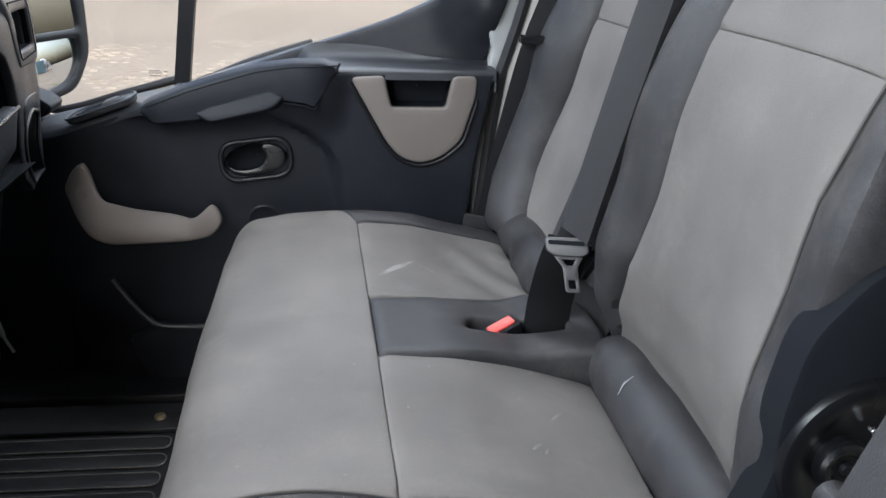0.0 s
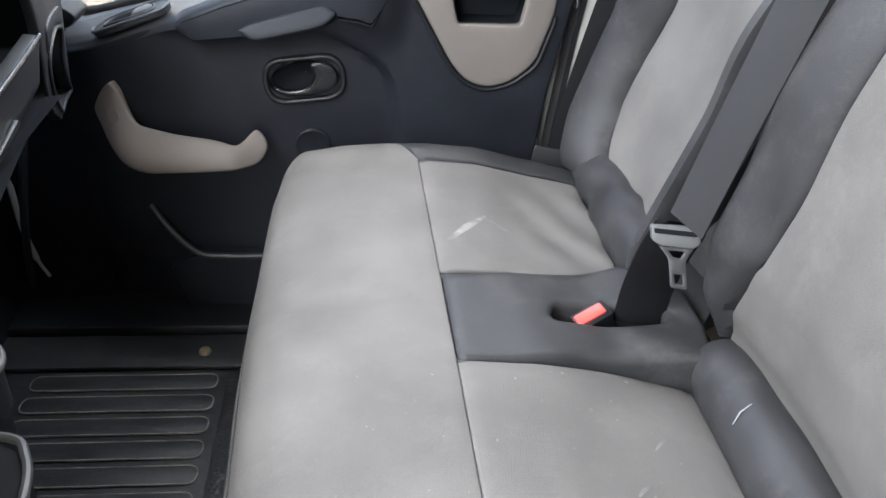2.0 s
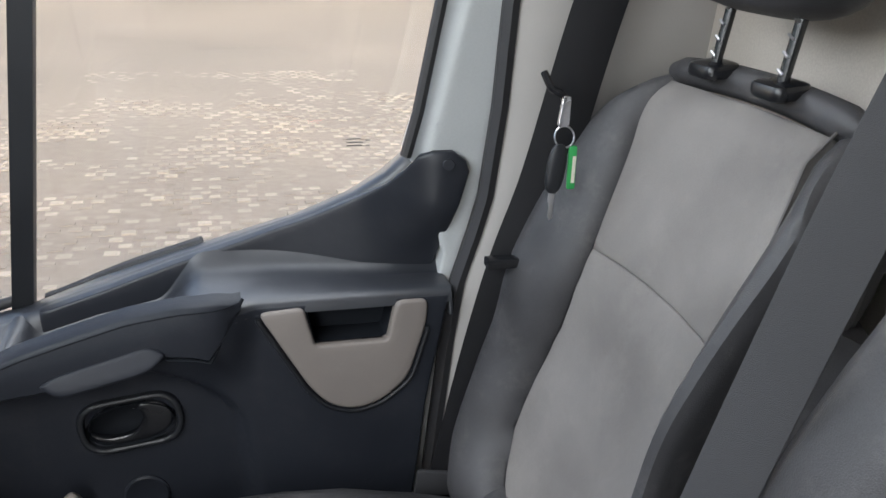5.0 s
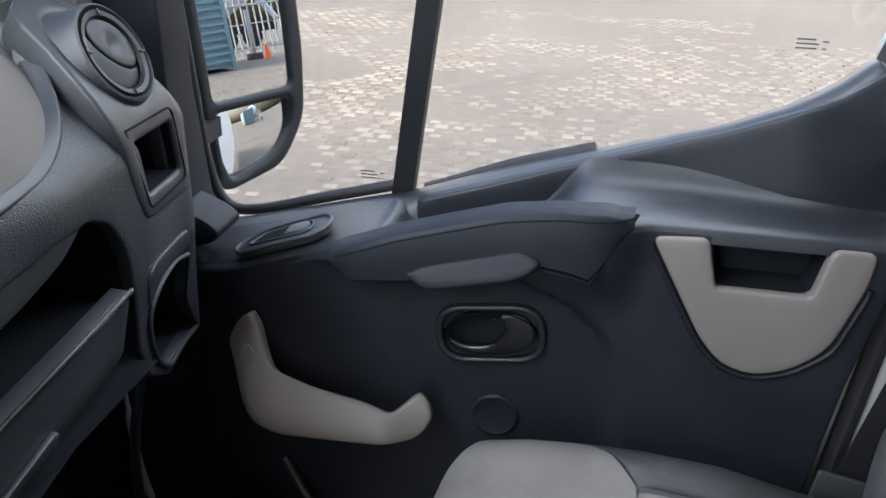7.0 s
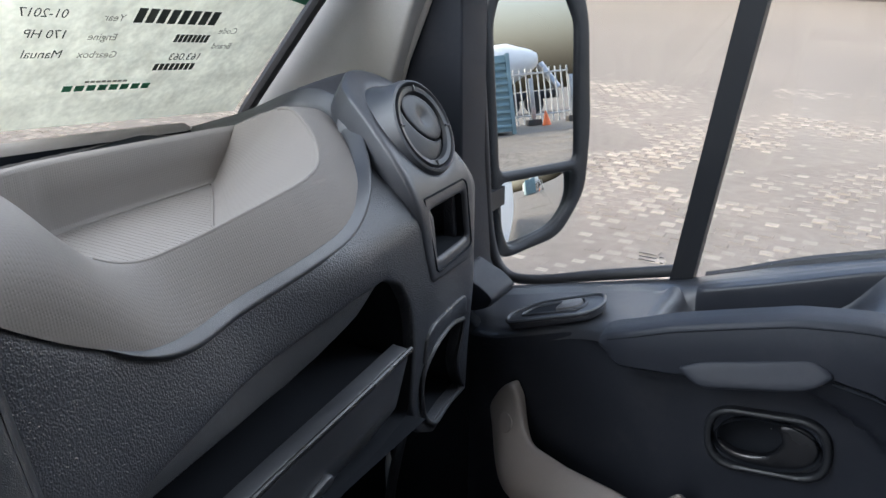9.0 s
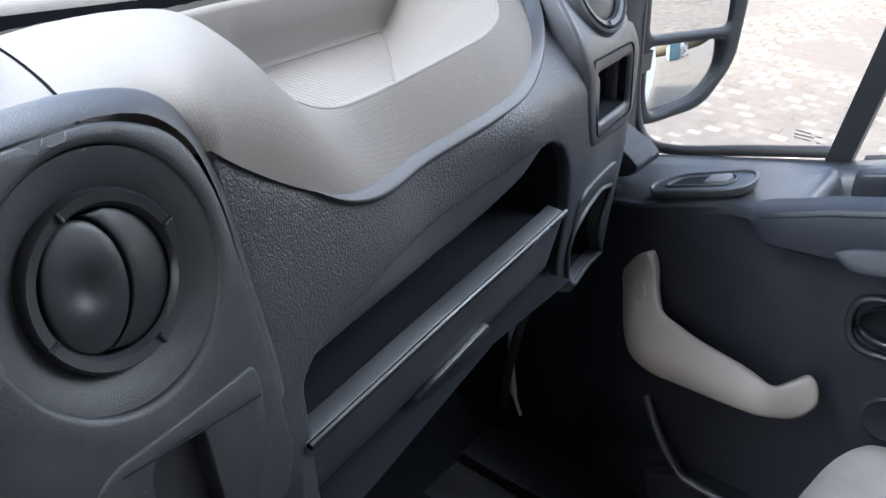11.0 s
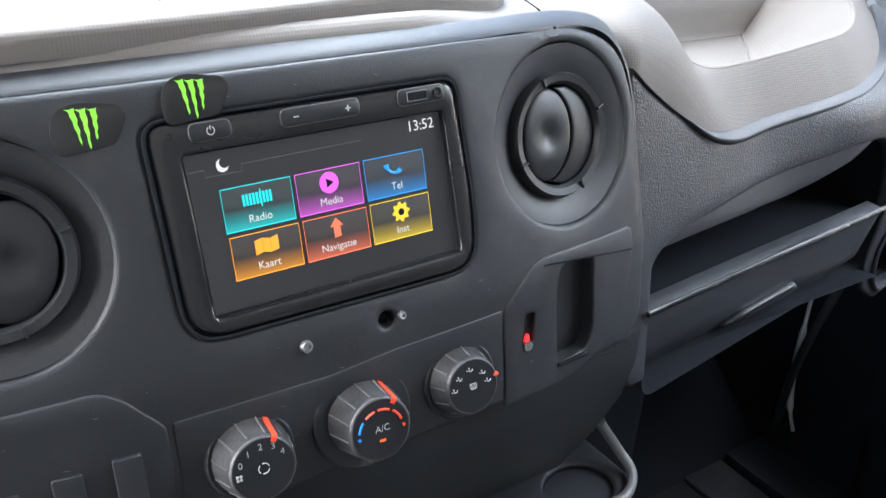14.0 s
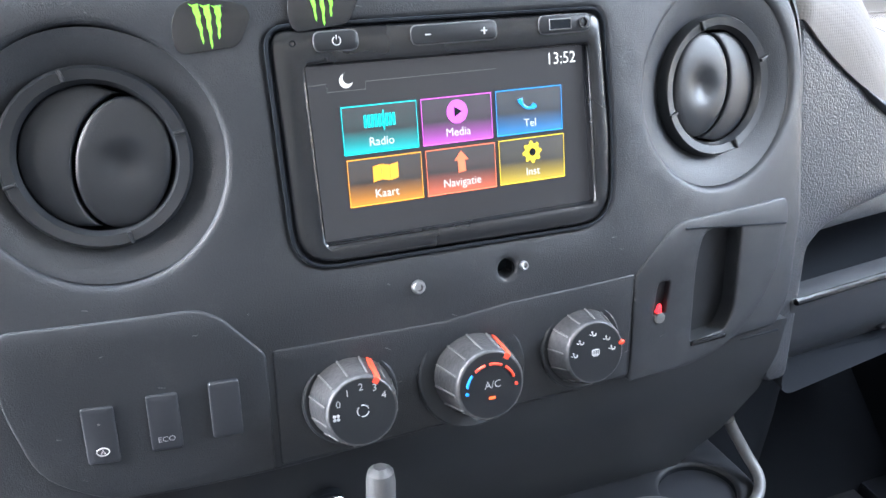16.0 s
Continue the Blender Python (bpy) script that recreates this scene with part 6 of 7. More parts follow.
part("panel", skin(stack, out, [ellipse(*cvl, 0.0592, 0.0592, 56), ellipse(*cvr, 0.0610, 0.0610, 56), unit, groove, led, ellipse(0.515, 0.5825, 0.0052, 0.0054, 16)], 0.011, 0.004, 0.02, OUTX), STACKM, console, "charcoal grained panel with small scratches")
smooth_line = lambda line: [(q.x, q.y) for q in bezier([(a, b, 0) for a, b in line], 6)]
part("rolled_edge", loft([[stack(a + (c - a) * t, b + (d - b) * t, -0.0030 - deep * t ** 1.5) for t in (0.0, 0.12, 0.3, 0.5, 0.7, 0.88, 1.0)] + [stack(c, d, -0.0030 - deep * 1.9)] for (a, b), (c, d), deep in zip(smooth_line(crease), smooth_line(outer), np.interp(np.linspace(0, 7, 43), (0, 1, 2, 3, 4, 7), (0.006, 0.007, 0.009, 0.013, 0.013, 0.013)))], closed=False, cap=False), STACKM, console, "rolled upper edge", 60)
part("drill_hole", well(ellipse(0.515, 0.5825, 0.0052, 0.0054, 16), stack, 0.012), CAVITY, console, "rough drilled hole")
for u, v, r in ((0.4595, 0.5808, 0.0040), (0.5249, 0.5835, 0.0026)):
    part("screw", lathe([(0.0, 0.0005), (r * 0.45, 0.0006), (r * 0.5, 0.0028), (r * 0.8, 0.0030), (r, 0.0015), (r, -0.002)], lambda a, b, c, u=u, v=v: stack(u + a, v + b, c), 14, cap=False), DULLSTEEL, console, "loose screw")
for (u, v), R, dsh, sp in ((cvl, 0.0440, 0.0598, radians(-14)), (cvr, 0.0440, 0.0617, radians(172))):
    pv = stack(u, v)
    uu = stack(u + 0.01, v) - stack(u - 0.01, v)
    vv = stack(u, v + 0.01) - stack(u, v - 0.01)
    vent(console, pv, uu, vv, R, sp, dsh, 0.0125)

rnd = random.Random(11)
for k in range(34):
    u, v, a = rnd.uniform(0.26, 0.72), rnd.choice((rnd.uniform(0.50, 0.60), rnd.uniform(0.565, 0.597), rnd.uniform(0.725, 0.75))), rnd.uniform(-0.5, 0.5)
    ln, w = rnd.uniform(0.0006, 0.004), rnd.uniform(0.00008, 0.00018)
    c, q = math.cos(a) * ln, math.sin(a) * ln
    part("scratch", slab([(u, v - w), (u + c, v + q - w * 0.3), (u + c, v + q + w * 0.3), (u, v + w)], stack, 0.0020, 0.0024, 0.0), GRIP, console)

# flush lower panels
clim = rounded([(0.3765, 0.4865), (0.4435, 0.4885), (0.5177, 0.4920), (0.603, 0.4945), (0.604, 0.5655), (0.517, 0.5620), (0.474, 0.5575), (0.3765, 0.5580)], 0.003)
part("climate_panel", skin(lambda u, v: stack(u, v, 0.0007), clim, (), 0.012, 0.0015, 0.003, OUTX), STACKM, console)
swp = rounded([(0.283, 0.488), (0.300, 0.4845), (0.3735, 0.4850), (0.3735, 0.5566), (0.352, 0.5816), (0.3414, 0.5868), (0.25, 0.586), (0.2441, 0.552), (0.2565, 0.504)], [0.02, 0.004, 0.004, 0.004, 0.01, 0.01, 0.006, 0.02, 0.03])
part("switch_plate", skin(lambda u, v: stack(u, v, 0.0015), swp, (), 0.012, 0.0015, 0.003, OUTX), STACKM, console)
for u, nm, lb in ((0.2880, "switch", "flat black rocker switch"), (0.3191, "switch", "flat black rocker switch"), (0.3500, "blank_cover", "plain black blanking cover")):
    k = part(nm, skin(lambda a, b: stack(a, b, 0.0028 if nm == "switch" else 0.004), rounded([(u - 0.0078, 0.5095 + 0.07 * (u - 0.288)), (u + 0.0078, 0.5090 + 0.07 * (u - 0.288)), (u + 0.0078, 0.5415 + 0.07 * (u - 0.288)), (u - 0.0078, 0.5418 + 0.07 * (u - 0.288))], 0.0018), (), 0.008, 0.0010, 0.003, OUTX), DARK, console, lb)
    if u < 0.30:
        part("symbol", merge(tube([stack(u + 0.0030 * math.cos(a), 0.5165 + 0.0022 * math.sin(a), 0.0032) for a in np.linspace(0, 2 * math.pi, 20)], 0.00035, 5), lettering("A", 0.0038, lambda a, b, c: stack(u + a, 0.5165 + b, 0.0032 + c))), WHITEMARK, k)
        part("lamp", lathe([(0.0007, 0.0), (0.0007, 0.0004), (0.0001, 0.0005)], lambda a, b, c: stack(u + a, 0.5325 + b, 0.0030 + c), 8), GREYMARK, k)
    elif u < 0.33:
        part("caption", lettering("ECO", 0.0044, lambda a, b, c: stack(u + a, 0.5182 + b, 0.0032 + c)), WHITEMARK, k)

# card slot panel
slotp = rounded([(0.6052, 0.4890), (0.6038, 0.5645), (0.633, 0.5935), (0.731, 0.595), (0.7325, 0.585), (0.729, 0.548), (0.715, 0.519), (0.6913, 0.498), (0.66, 0.490)], [0.003, 0.006, 0.012, 0.005, 0.01, 0.01, 0.02, 0.02, 0.02])
sp_ = part("slot_panel", skin(lambda u, v: stack(u, v, 0.0015), slotp, [groove, led], 0.010, 0.0015, 0.003, OUTX), STACKM, console, "flush panel with a card groove")
part("card_groove", well(groove, lambda a, b, c: stack(a, b, c + 0.001), 0.012), BLACK, sp_)
part("groove_lip", slab(box2(0.654, 0.5040, 0.685, 0.5080, 0.0018), stack, 0.000, 0.0035, 0.0015), GLOSSBLACK, sp_, "shiny lip")
part("lamp_groove", well(led, lambda a, b, c: stack(a, b, c + 0.001), 0.004), BLACK, sp_)
part("lamp_seat", lathe([(0.0042, -0.002), (0.0036, 0.003), (0.001, 0.0035)], lambda a, b, c: stack(0.6250 + a, 0.5315 + b, c), 16), GRIP, sp_)
part("warning_lamp", slab(rounded([(0.6222, 0.5350), (0.6268, 0.5350), (0.6262, 0.5395), (0.6250, 0.5415), (0.6236, 0.5395)], 0.0012), stack, -0.001, 0.002, 0.001), glow("red_lamp", (1.0, 0.015, 0.02), 0.28), sp_, "glowing red seat belt lamp")
for line in ([(0.640, 0.5885), (0.668, 0.5855), (0.7285, 0.5780)], [(0.700, 0.4985), (0.737, 0.4965)]):
    part("seam", tube([stack(a, b, 0.0028) for a, b in line], 0.0006, 5), CAVITY, sp_)

# ---- climate knobs ----
KNOBSIDE = mat("worn_grey_knob_rubber", (0.040, 0.040, 0.042), 0.36, grain=500, bump=0.3, vary=0.35, blotch=60, dust=0.10)
for i, (u, v, R, Rb, base, H) in enumerate(((0.4178, 0.5220, 0.0192, 0.0242, 0.0278, 0.0255), (0.4920, 0.5222, 0.0200, 0.0246, 0.0344, 0.0280), (0.5655, 0.5250, 0.0190, 0.0240, 0.0280, 0.0190))):
    kp = lambda a, b, c, u=u, v=v: stack(u, v) + Vector((0, a, b * 0.957)) + Vector((-0.289 * b, 0, 0)) + Vector((0.957, 0, 0.289)) * c
    knob = thing("climate_knob", stack(u, v), ("ribbed black fan speed knob", "ribbed black temperature knob with a red pointer", "ribbed black air direction knob")[i], "knob", "climate knobs")
    part("ring", lathe([(base, 0.0010), (base - 0.0004, 0.0030), (base - 0.0015, 0.0038), (base - 0.0030, 0.0036), (Rb * 0.95, 0.0026)], kp, 48, cap=False), STACKM, knob)
    side = lambda h: Rb + (R * 1.05 - Rb) * ((h - 0.003) / (H - 0.005)) ** 0.8
    part("body", lathe([(side(h), h) for h in np.linspace(0.003, H - 0.002, 6)] + [(R * 1.02, H - 0.0006), (R * 0.98, H), (R * 0.95, H)], kp, 48, cap=False), KNOBSIDE, knob, "worn grey side")
    part("face", lathe([(R * 0.96, H - 0.0002), (R * 0.6, H), (0.0004, H)], kp, 40, cap=False), BLACK, knob, "flat black face")
    for k in range(12):
        a = k * 2 * math.pi / 12 + (0.28, 0.14, 0.42)[i]
        c, s = math.cos(a), math.sin(a)
        q = lambda x, y, h, c=c, s=s: kp(x * c - y * s, x * s + y * c, h)
        part("rib", loft([[q(side(h) + d, w, h) for d, w in ((-0.001, -0.0007), (0.0007, -0.0004), (0.0007, 0.0004), (-0.001, 0.0007))] for h in (0.0035, H * 0.5, H - 0.003)]), GRIP, knob)
    a = radians((62, 56, 10)[i])
    c, s = math.cos(a), math.sin(a)
    q = lambda x, y, h: kp(x * c - y * s, x * s + y * c, h)
    if i < 2:
        part("pointer", loft([[q(r + 0.0008, w, h) for w in (-0.0016, 0.0016)] + [q(r - 0.001, w, h - 0.0005) for w in (0.0016, -0.0016)] for r, h in [(side(h), h) for h in np.linspace(0.0045, H - 0.002, 5)] + [(R * 0.98, H + 0.0006), (R * 0.90, H + 0.0008)]]), REDMARK, knob, "orange-red pointer")
    else:
        part("pointer", slab(ellipse(R * 1.0, 0, 0.0022, 0.0016, 14), q, H - 0.004, H + 0.0008, 0.001), REDMARK, knob, "orange-red pointer")
    fp = lambda a_, b_, c_=0.0: kp(a_, b_, H + 0.0003 + c_)
    if i == 0:
        for wd, a_, b_ in (("0", -0.0132, 0.0066), ("1", -0.0079, 0.0118), ("2", -0.0003, 0.0139), ("3", 0.0072, 0.0122), ("4", 0.0121, 0.0072)):
            part("digit", lettering(wd, 0.0056, fp, a_, b_), WHITEMARK, knob)
        part("symbol", merge(*[tube([fp(0.0032 * math.cos(t), 0.0032 * math.sin(t) + 0.0005) for t in np.linspace(a0, a0 + 1.6, 8)], 0.0003, 5) for a0 in (0.2, 2.3, 4.4)]), WHITEMARK, knob)
        part("symbol", merge(*[slab(ellipse(-0.0148 + 0.0010 * dx, -0.0005 + 0.0010 * dy, 0.0009, 0.0009, 10), fp, 0.0, 0.0003, 0.0) for dx in (-1, 1) for dy in (-1, 1)]), WHITEMARK, knob)
    elif i == 1:
        part("caption", lettering("A/C", 0.0062, fp, 0.0008, 0.0005), WHITEMARK, knob)
        part("lamp", slab(box2(-0.0020, -0.0078, 0.0020, -0.0064, 0.0005), fp, 0.0, 0.0006, 0.0), glow("amber_lamp", (1.0, 0.12, 0.02), 0.15), knob, "lit orange bar")
        for a0, a1, m in ((168, 138, BLUEMARK), (128, 102, REDMARK), (92, 62, REDMARK), (52, 18, REDMARK)):
            part("scale_mark", tube([fp(0.0150 * math.cos(radians(t)), 0.0142 * math.sin(radians(t)) - 0.0015) for t in np.linspace(a0, a1, 7)], 0.0008, 6), m, knob)
        part("scale_mark", slab(ellipse(-0.0151, -0.0022, 0.0010, 0.0010, 10), fp, 0.0, 0.0008, 0.0), BLUEMARK, knob)
        part("scale_mark", slab(ellipse(0.0154, -0.0014, 0.0010, 0.0010, 10), fp, 0.0, 0.0008, 0.0), REDMARK, knob)
    else:
        for x, y in ((-0.0142, 0.0008), (-0.0097, 0.0080), (-0.0010, 0.0120), (0.0085, 0.0078), (0.0120, 0.0012)):
            part("symbol", merge(slab(ellipse(x - 0.0010, y + 0.0013, 0.0006, 0.0006, 8), fp, 0, 0.0003, 0.0), tube([fp(x - 0.0009, y + 0.0004), fp(x - 0.0003, y - 0.0011), fp(x + 0.0012, y - 0.0010), fp(x + 0.0018, y + 0.0003)], 0.0004, 5), tube([fp(x - 0.0028, y + 0.0), fp(x - 0.0016, y - 0.0006)], 0.0003, 5)), WHITEMARK, knob)
        part("symbol", merge(tube([fp(a_, b_ + 0.0062) for a_, b_ in box2(-0.0024, -0.0075, 0.0024, -0.0042, 0.0007) + [(-0.0018, -0.0075)]], 0.0003, 5), *[tube([fp(x, -0.0022), fp(x, 0.0012)], 0.0003, 5) for x in (-0.0012, 0.0, 0.0012)]), WHITEMARK, knob)

# ---- head unit ----
hu = thing("head_unit", stack(0.49, 0.66), "black touchscreen radio showing a coloured menu, dusty", "radio")
scr = [(0.4108, 0.6100), (0.5742, 0.6135), (0.5717, 0.7007), (0.4084, 0.6977)]
part("bezel", skin(lambda u, v: stack(u, v, 0.0015), rounded([(0.3945, 0.6000), (0.5840, 0.6015), (0.5855, 0.650), (0.5810, 0.7180), (0.3905, 0.7153)], [0.021, 0.021, 0.01, 0.009, 0.011]), [rounded(scr, 0.001, 1)], 0.010, 0.003, 0.006, OUTX), GLOSSBLACK, hu, "satin black bezel")
part("bezel_joint", tube([stack(a, b, 0.001) for a, b in unit + unit[:1]], 0.0011, 6), CAVITY, hu)
slope = lambda a, b, c=0.0: stack(a, b + 0.022 * (a - 0.49), c)
part("screen_well", loft([[stack(a + (0.4912 - a) * s, b + (0.6555 - b) * s, c) for a, b in scr] for s, c in ((-0.01, 0.001), (0.004, -0.005))], cap=False), BLACK, hu)
lcd = part("display", slab(scr, lambda a, b, c: stack(a, b, c - 0.006), 0.0, 0.0008, 0.0), glow("dark_lit_display", (0.016, 0.016, 0.018), 0.12), hu, "dark lit display")
FACE = lambda a, b, c=0.0: slope(a, b, -0.0048 + c)
WHITEGLOW = glow("white_menu_light", (0.80, 0.80, 0.76), 0.10)
DIMGLOW = glow("dim_menu_light", (0.20, 0.20, 0.20), 0.06)


def tile_glow(name, color, z0, z1):
    """A menu tile: grey sheen above, its colour glowing at the foot."""
    m = bpy.data.materials.new(name)
    m.use_nodes = True
    nt = m.node_tree
    b = nt.nodes["Principled BSDF"]
    tc, sx, mr, rp = nt.nodes.new("ShaderNodeTexCoord"), nt.nodes.new("ShaderNodeSeparateXYZ"), nt.nodes.new("ShaderNodeMapRange"), nt.nodes.new("ShaderNodeValToRGB")
    nt.links.new(tc.outputs["Object"], sx.inputs[0])
    nt.links.new(sx.outputs["Z"], mr.inputs["Value"])
    mr.inputs["From Min"].default_value, mr.inputs["From Max"].default_value = z0, z1
    nt.links.new(mr.outputs[0], rp.inputs[0])
    e = rp.color_ramp.elements
    e[0].position, e[0].color = 0.0, (*color, 1)
    e[1].position, e[1].color = 1.0, (0.05, 0.05, 0.05, 1)
    for p, c in ((0.22, tuple(0.45 * k for k in color)), (0.48, (0.02, 0.02, 0.02)), (0.56, tuple(0.03 + 0.03 * k for k in color))):
        k = e.new(p)
        k.color = (*c, 1)
    b.inputs["Base Color"].default_value = (0.01, 0.01, 0.01, 1)
    nt.links.new(rp.outputs[0], b.inputs["Emission Color"])
    b.inputs["Emission Strength"].default_value = 0.085
    return m


TILES = (("Radio", 0.4258, 0.6545, (0.02, 0.62, 0.62)), ("Media", 0.4702, 0.6545, (0.62, 0.10, 0.62)), ("Tel", 0.5148, 0.6547, (0.02, 0.26, 0.66)),
         ("Kaart", 0.4266, 0.6279, (0.85, 0.32, 0.02)), ("Navigatie", 0.4710, 0.6279, (0.80, 0.16, 0.07)), ("Inst", 0.5153, 0.6282, (0.72, 0.50, 0.02)))
for word, u, v, col in TILES:
    w, h = 0.0416, 0.0237
    zc = slope(u + w / 2, v).z
    tl = part("tile", slab(box2(u, v, u + w, v + h), FACE, 0.0, 0.0003, 0.0), tile_glow("menu_tile_" + word.lower(), col, zc - 0.002, zc + h), lcd, "lit menu tile")
    ink = glow("menu_ink_" + word.lower(), col, 0.15)
    part("border", tube([FACE(a, b, 0.0004) for a, b in box2(u, v, u + w, v + h) + [(u, v), (u + w, v)]], 0.00033, 4), ink, tl)
    part("caption", lettering(word, 0.0062, lambda a, b, c: FACE(u + w / 2 + a, v + 0.0052 + b, 0.0006)), WHITEGLOW, tl)
    cx, cy = u + w / 2, v + 0.0158
    if word == "Radio":
        ic = merge(*[slab(box2(cx - 0.009 + 0.002 * k, cy - 0.0032, cx - 0.0076 + 0.002 * k, cy + 0.0032), FACE, 0.0004, 0.0006, 0.0) for k in range(9)], slab(box2(cx + 0.0015, cy - 0.005, cx + 0.0022, cy + 0.005), FACE, 0.0007, 0.0009, 0.0))
    elif word == "Media":
        ic = merge(slab(ellipse(cx, cy, 0.0062, 0.0062, 24), FACE, 0.0004, 0.0006, 0.0))
        part("icon", slab([(cx - 0.0018, cy - 0.0026), (cx + 0.0028, cy), (cx - 0.0018, cy + 0.0026)], FACE, 0.0008, 0.001, 0.0), CAVITY, tl)
    elif word == "Tel":
        ic = merge(tube([FACE(cx + 0.006 * math.cos(t), cy + 0.004 + 0.0065 * math.sin(t), 0.0007) for t in np.linspace(math.radians(190), math.radians(305), 10)], [0.0017, 0.0015, 0.001, 0.0008, 0.0008, 0.0008, 0.0008, 0.001, 0.0015, 0.0017], 8))
    elif word == "Kaart":
        ic = merge(*[slab([(cx - 0.007 + 0.0048 * k, cy - 0.0045 + 0.001 * (k % 2)), (cx - 0.0024 + 0.0048 * k, cy - 0.0035 - 0.001 * (k % 2)), (cx - 0.0024 + 0.0048 * k, cy + 0.0045 - 0.001 * (k % 2)), (cx - 0.007 + 0.0048 * k, cy + 0.0035 + 0.001 * (k % 2))], FACE, 0.0004, 0.0006, 0.0) for k in range(3)])
    elif word == "Navigatie":
        ic = slab([(cx - 0.002, cy - 0.0055), (cx + 0.0025, cy - 0.005), (cx + 0.0022, cy + 0.001), (cx + 0.0045, cy + 0.001), (cx, cy + 0.006), (cx - 0.0042, cy + 0.001), (cx - 0.002, cy + 0.001)], FACE, 0.0004, 0.0006, 0.0)
    else:
        gear = [(cx + (0.0062 if k % 4 < 2 else 0.0047) * math.cos(k * math.pi / 16), cy + (0.0062 if k % 4 < 2 else 0.0047) * math.sin(k * math.pi / 16)) for k in range(32)]
        ic = slab(gear, FACE, 0.0004, 0.0006, 0.0)
        part("icon", slab(ellipse(cx, cy, 0.0021, 0.0021, 14), FACE, 0.0008, 0.001, 0.0), CAVITY, tl)
    part("icon", ic, ink, tl)
part("clock", lettering("13:52", 0.0088, lambda a, b, c: FACE(0.5571 + a, 0.6927 + b, 0.0004)), WHITEGLOW, lcd)
moon = [(0.4298 + 0.0036 * math.cos(t), 0.6912 + 0.0036 * math.sin(t)) for t in np.linspace(math.radians(118), math.radians(332), 18)] + [(0.4312 + 0.0031 * math.cos(t), 0.6926 + 0.0031 * math.sin(t)) for t in np.linspace(math.radians(318), math.radians(132), 14)]
part("moon", slab(moon, FACE, 0.0004, 0.0006, 0.0), WHITEGLOW, lcd)
part("menu_line", tube([FACE(a, b, 0.0003) for a, b in ((0.4094, 0.6900), (0.4194, 0.6903), (0.4198, 0.6862), (0.4401, 0.6862), (0.4405, 0.6900), (0.5156, 0.6903))], 0.0002, 4), DIMGLOW, lcd)
for u0, u1, v0, v1, nm in ((0.4132, 0.4362, 0.7058, 0.7150, "power_button"), (0.4650, 0.5142, 0.7054, 0.7148, "volume_button"), (0.5402, 0.5728, 0.7058, 0.7150, "socket_plate")):
    b = part(nm, slab(box2(u0, v0, u1, v1, 0.0036), slope, 0.001, 0.0032, 0.0012), BLACK, hu)
    part("edge", tube([slope(a, c, 0.0022) for a, c in box2(u0, v0, u1, v1, 0.0036) + box2(u0, v0, u1, v1, 0.0036)[:1]], 0.0004, 5), GREYTRIM, b)
    um, vm = (u0 + u1) / 2, (v0 + v1) / 2
    if nm == "power_button":
        part("symbol", merge(tube([slope(um + 0.0021 * math.cos(t), vm + 0.0021 * math.sin(t), 0.0034) for t in np.linspace(2.1, 7.3, 14)], 0.0003, 5), tube([slope(um, vm + 0.0005, 0.0034), slope(um, vm + 0.0027, 0.0034)], 0.0003, 5)), WHITEMARK, b)
    elif nm == "volume_button":
        part("symbol", merge(slab(box2(u0 + 0.0075, vm - 0.0003, u0 + 0.0105, vm + 0.0003), slope, 0.0032, 0.0036, 0.0), slab(box2(u1 - 0.0095, vm - 0.0003, u1 - 0.0060, vm + 0.0003), slope, 0.0032, 0.0036, 0.0), slab(box2(u1 - 0.0081, vm - 0.0017, u1 - 0.0074, vm + 0.0017), slope, 0.0032, 0.0036, 0.0)), WHITEMARK, b)
    else:
        part("usb_socket", slab(box2(u0 + 0.006, vm - 0.0026, u0 + 0.0195, vm + 0.0026, 0.0006), slope, 0.0030, 0.0036, 0.0), CAVITY, b)
        part("usb_shell", tube([slope(a, c, 0.0036) for a, c in box2(u0 + 0.006, vm - 0.0026, u0 + 0.0195, vm + 0.0026) + [(u0 + 0.006, vm - 0.0026)]], 0.00035, 5), GRIP, b)
        part("jack", lathe([(0.0030, 0.003), (0.0030, 0.0042), (0.0020, 0.0042), (0.0018, 0.001)], lambda a, c, h: slope(u1 - 0.0050 + a, vm + c, h), 18, cap=False), GLOSSBLACK, b)
part("microphone", lathe([(0.0016, 0.002), (0.0011, 0.0015), (0.0002, 0.001)], lambda a, b, c: slope(0.4026 + a, 0.7105 + b, c), 12, cap=False), CAVITY, hu)

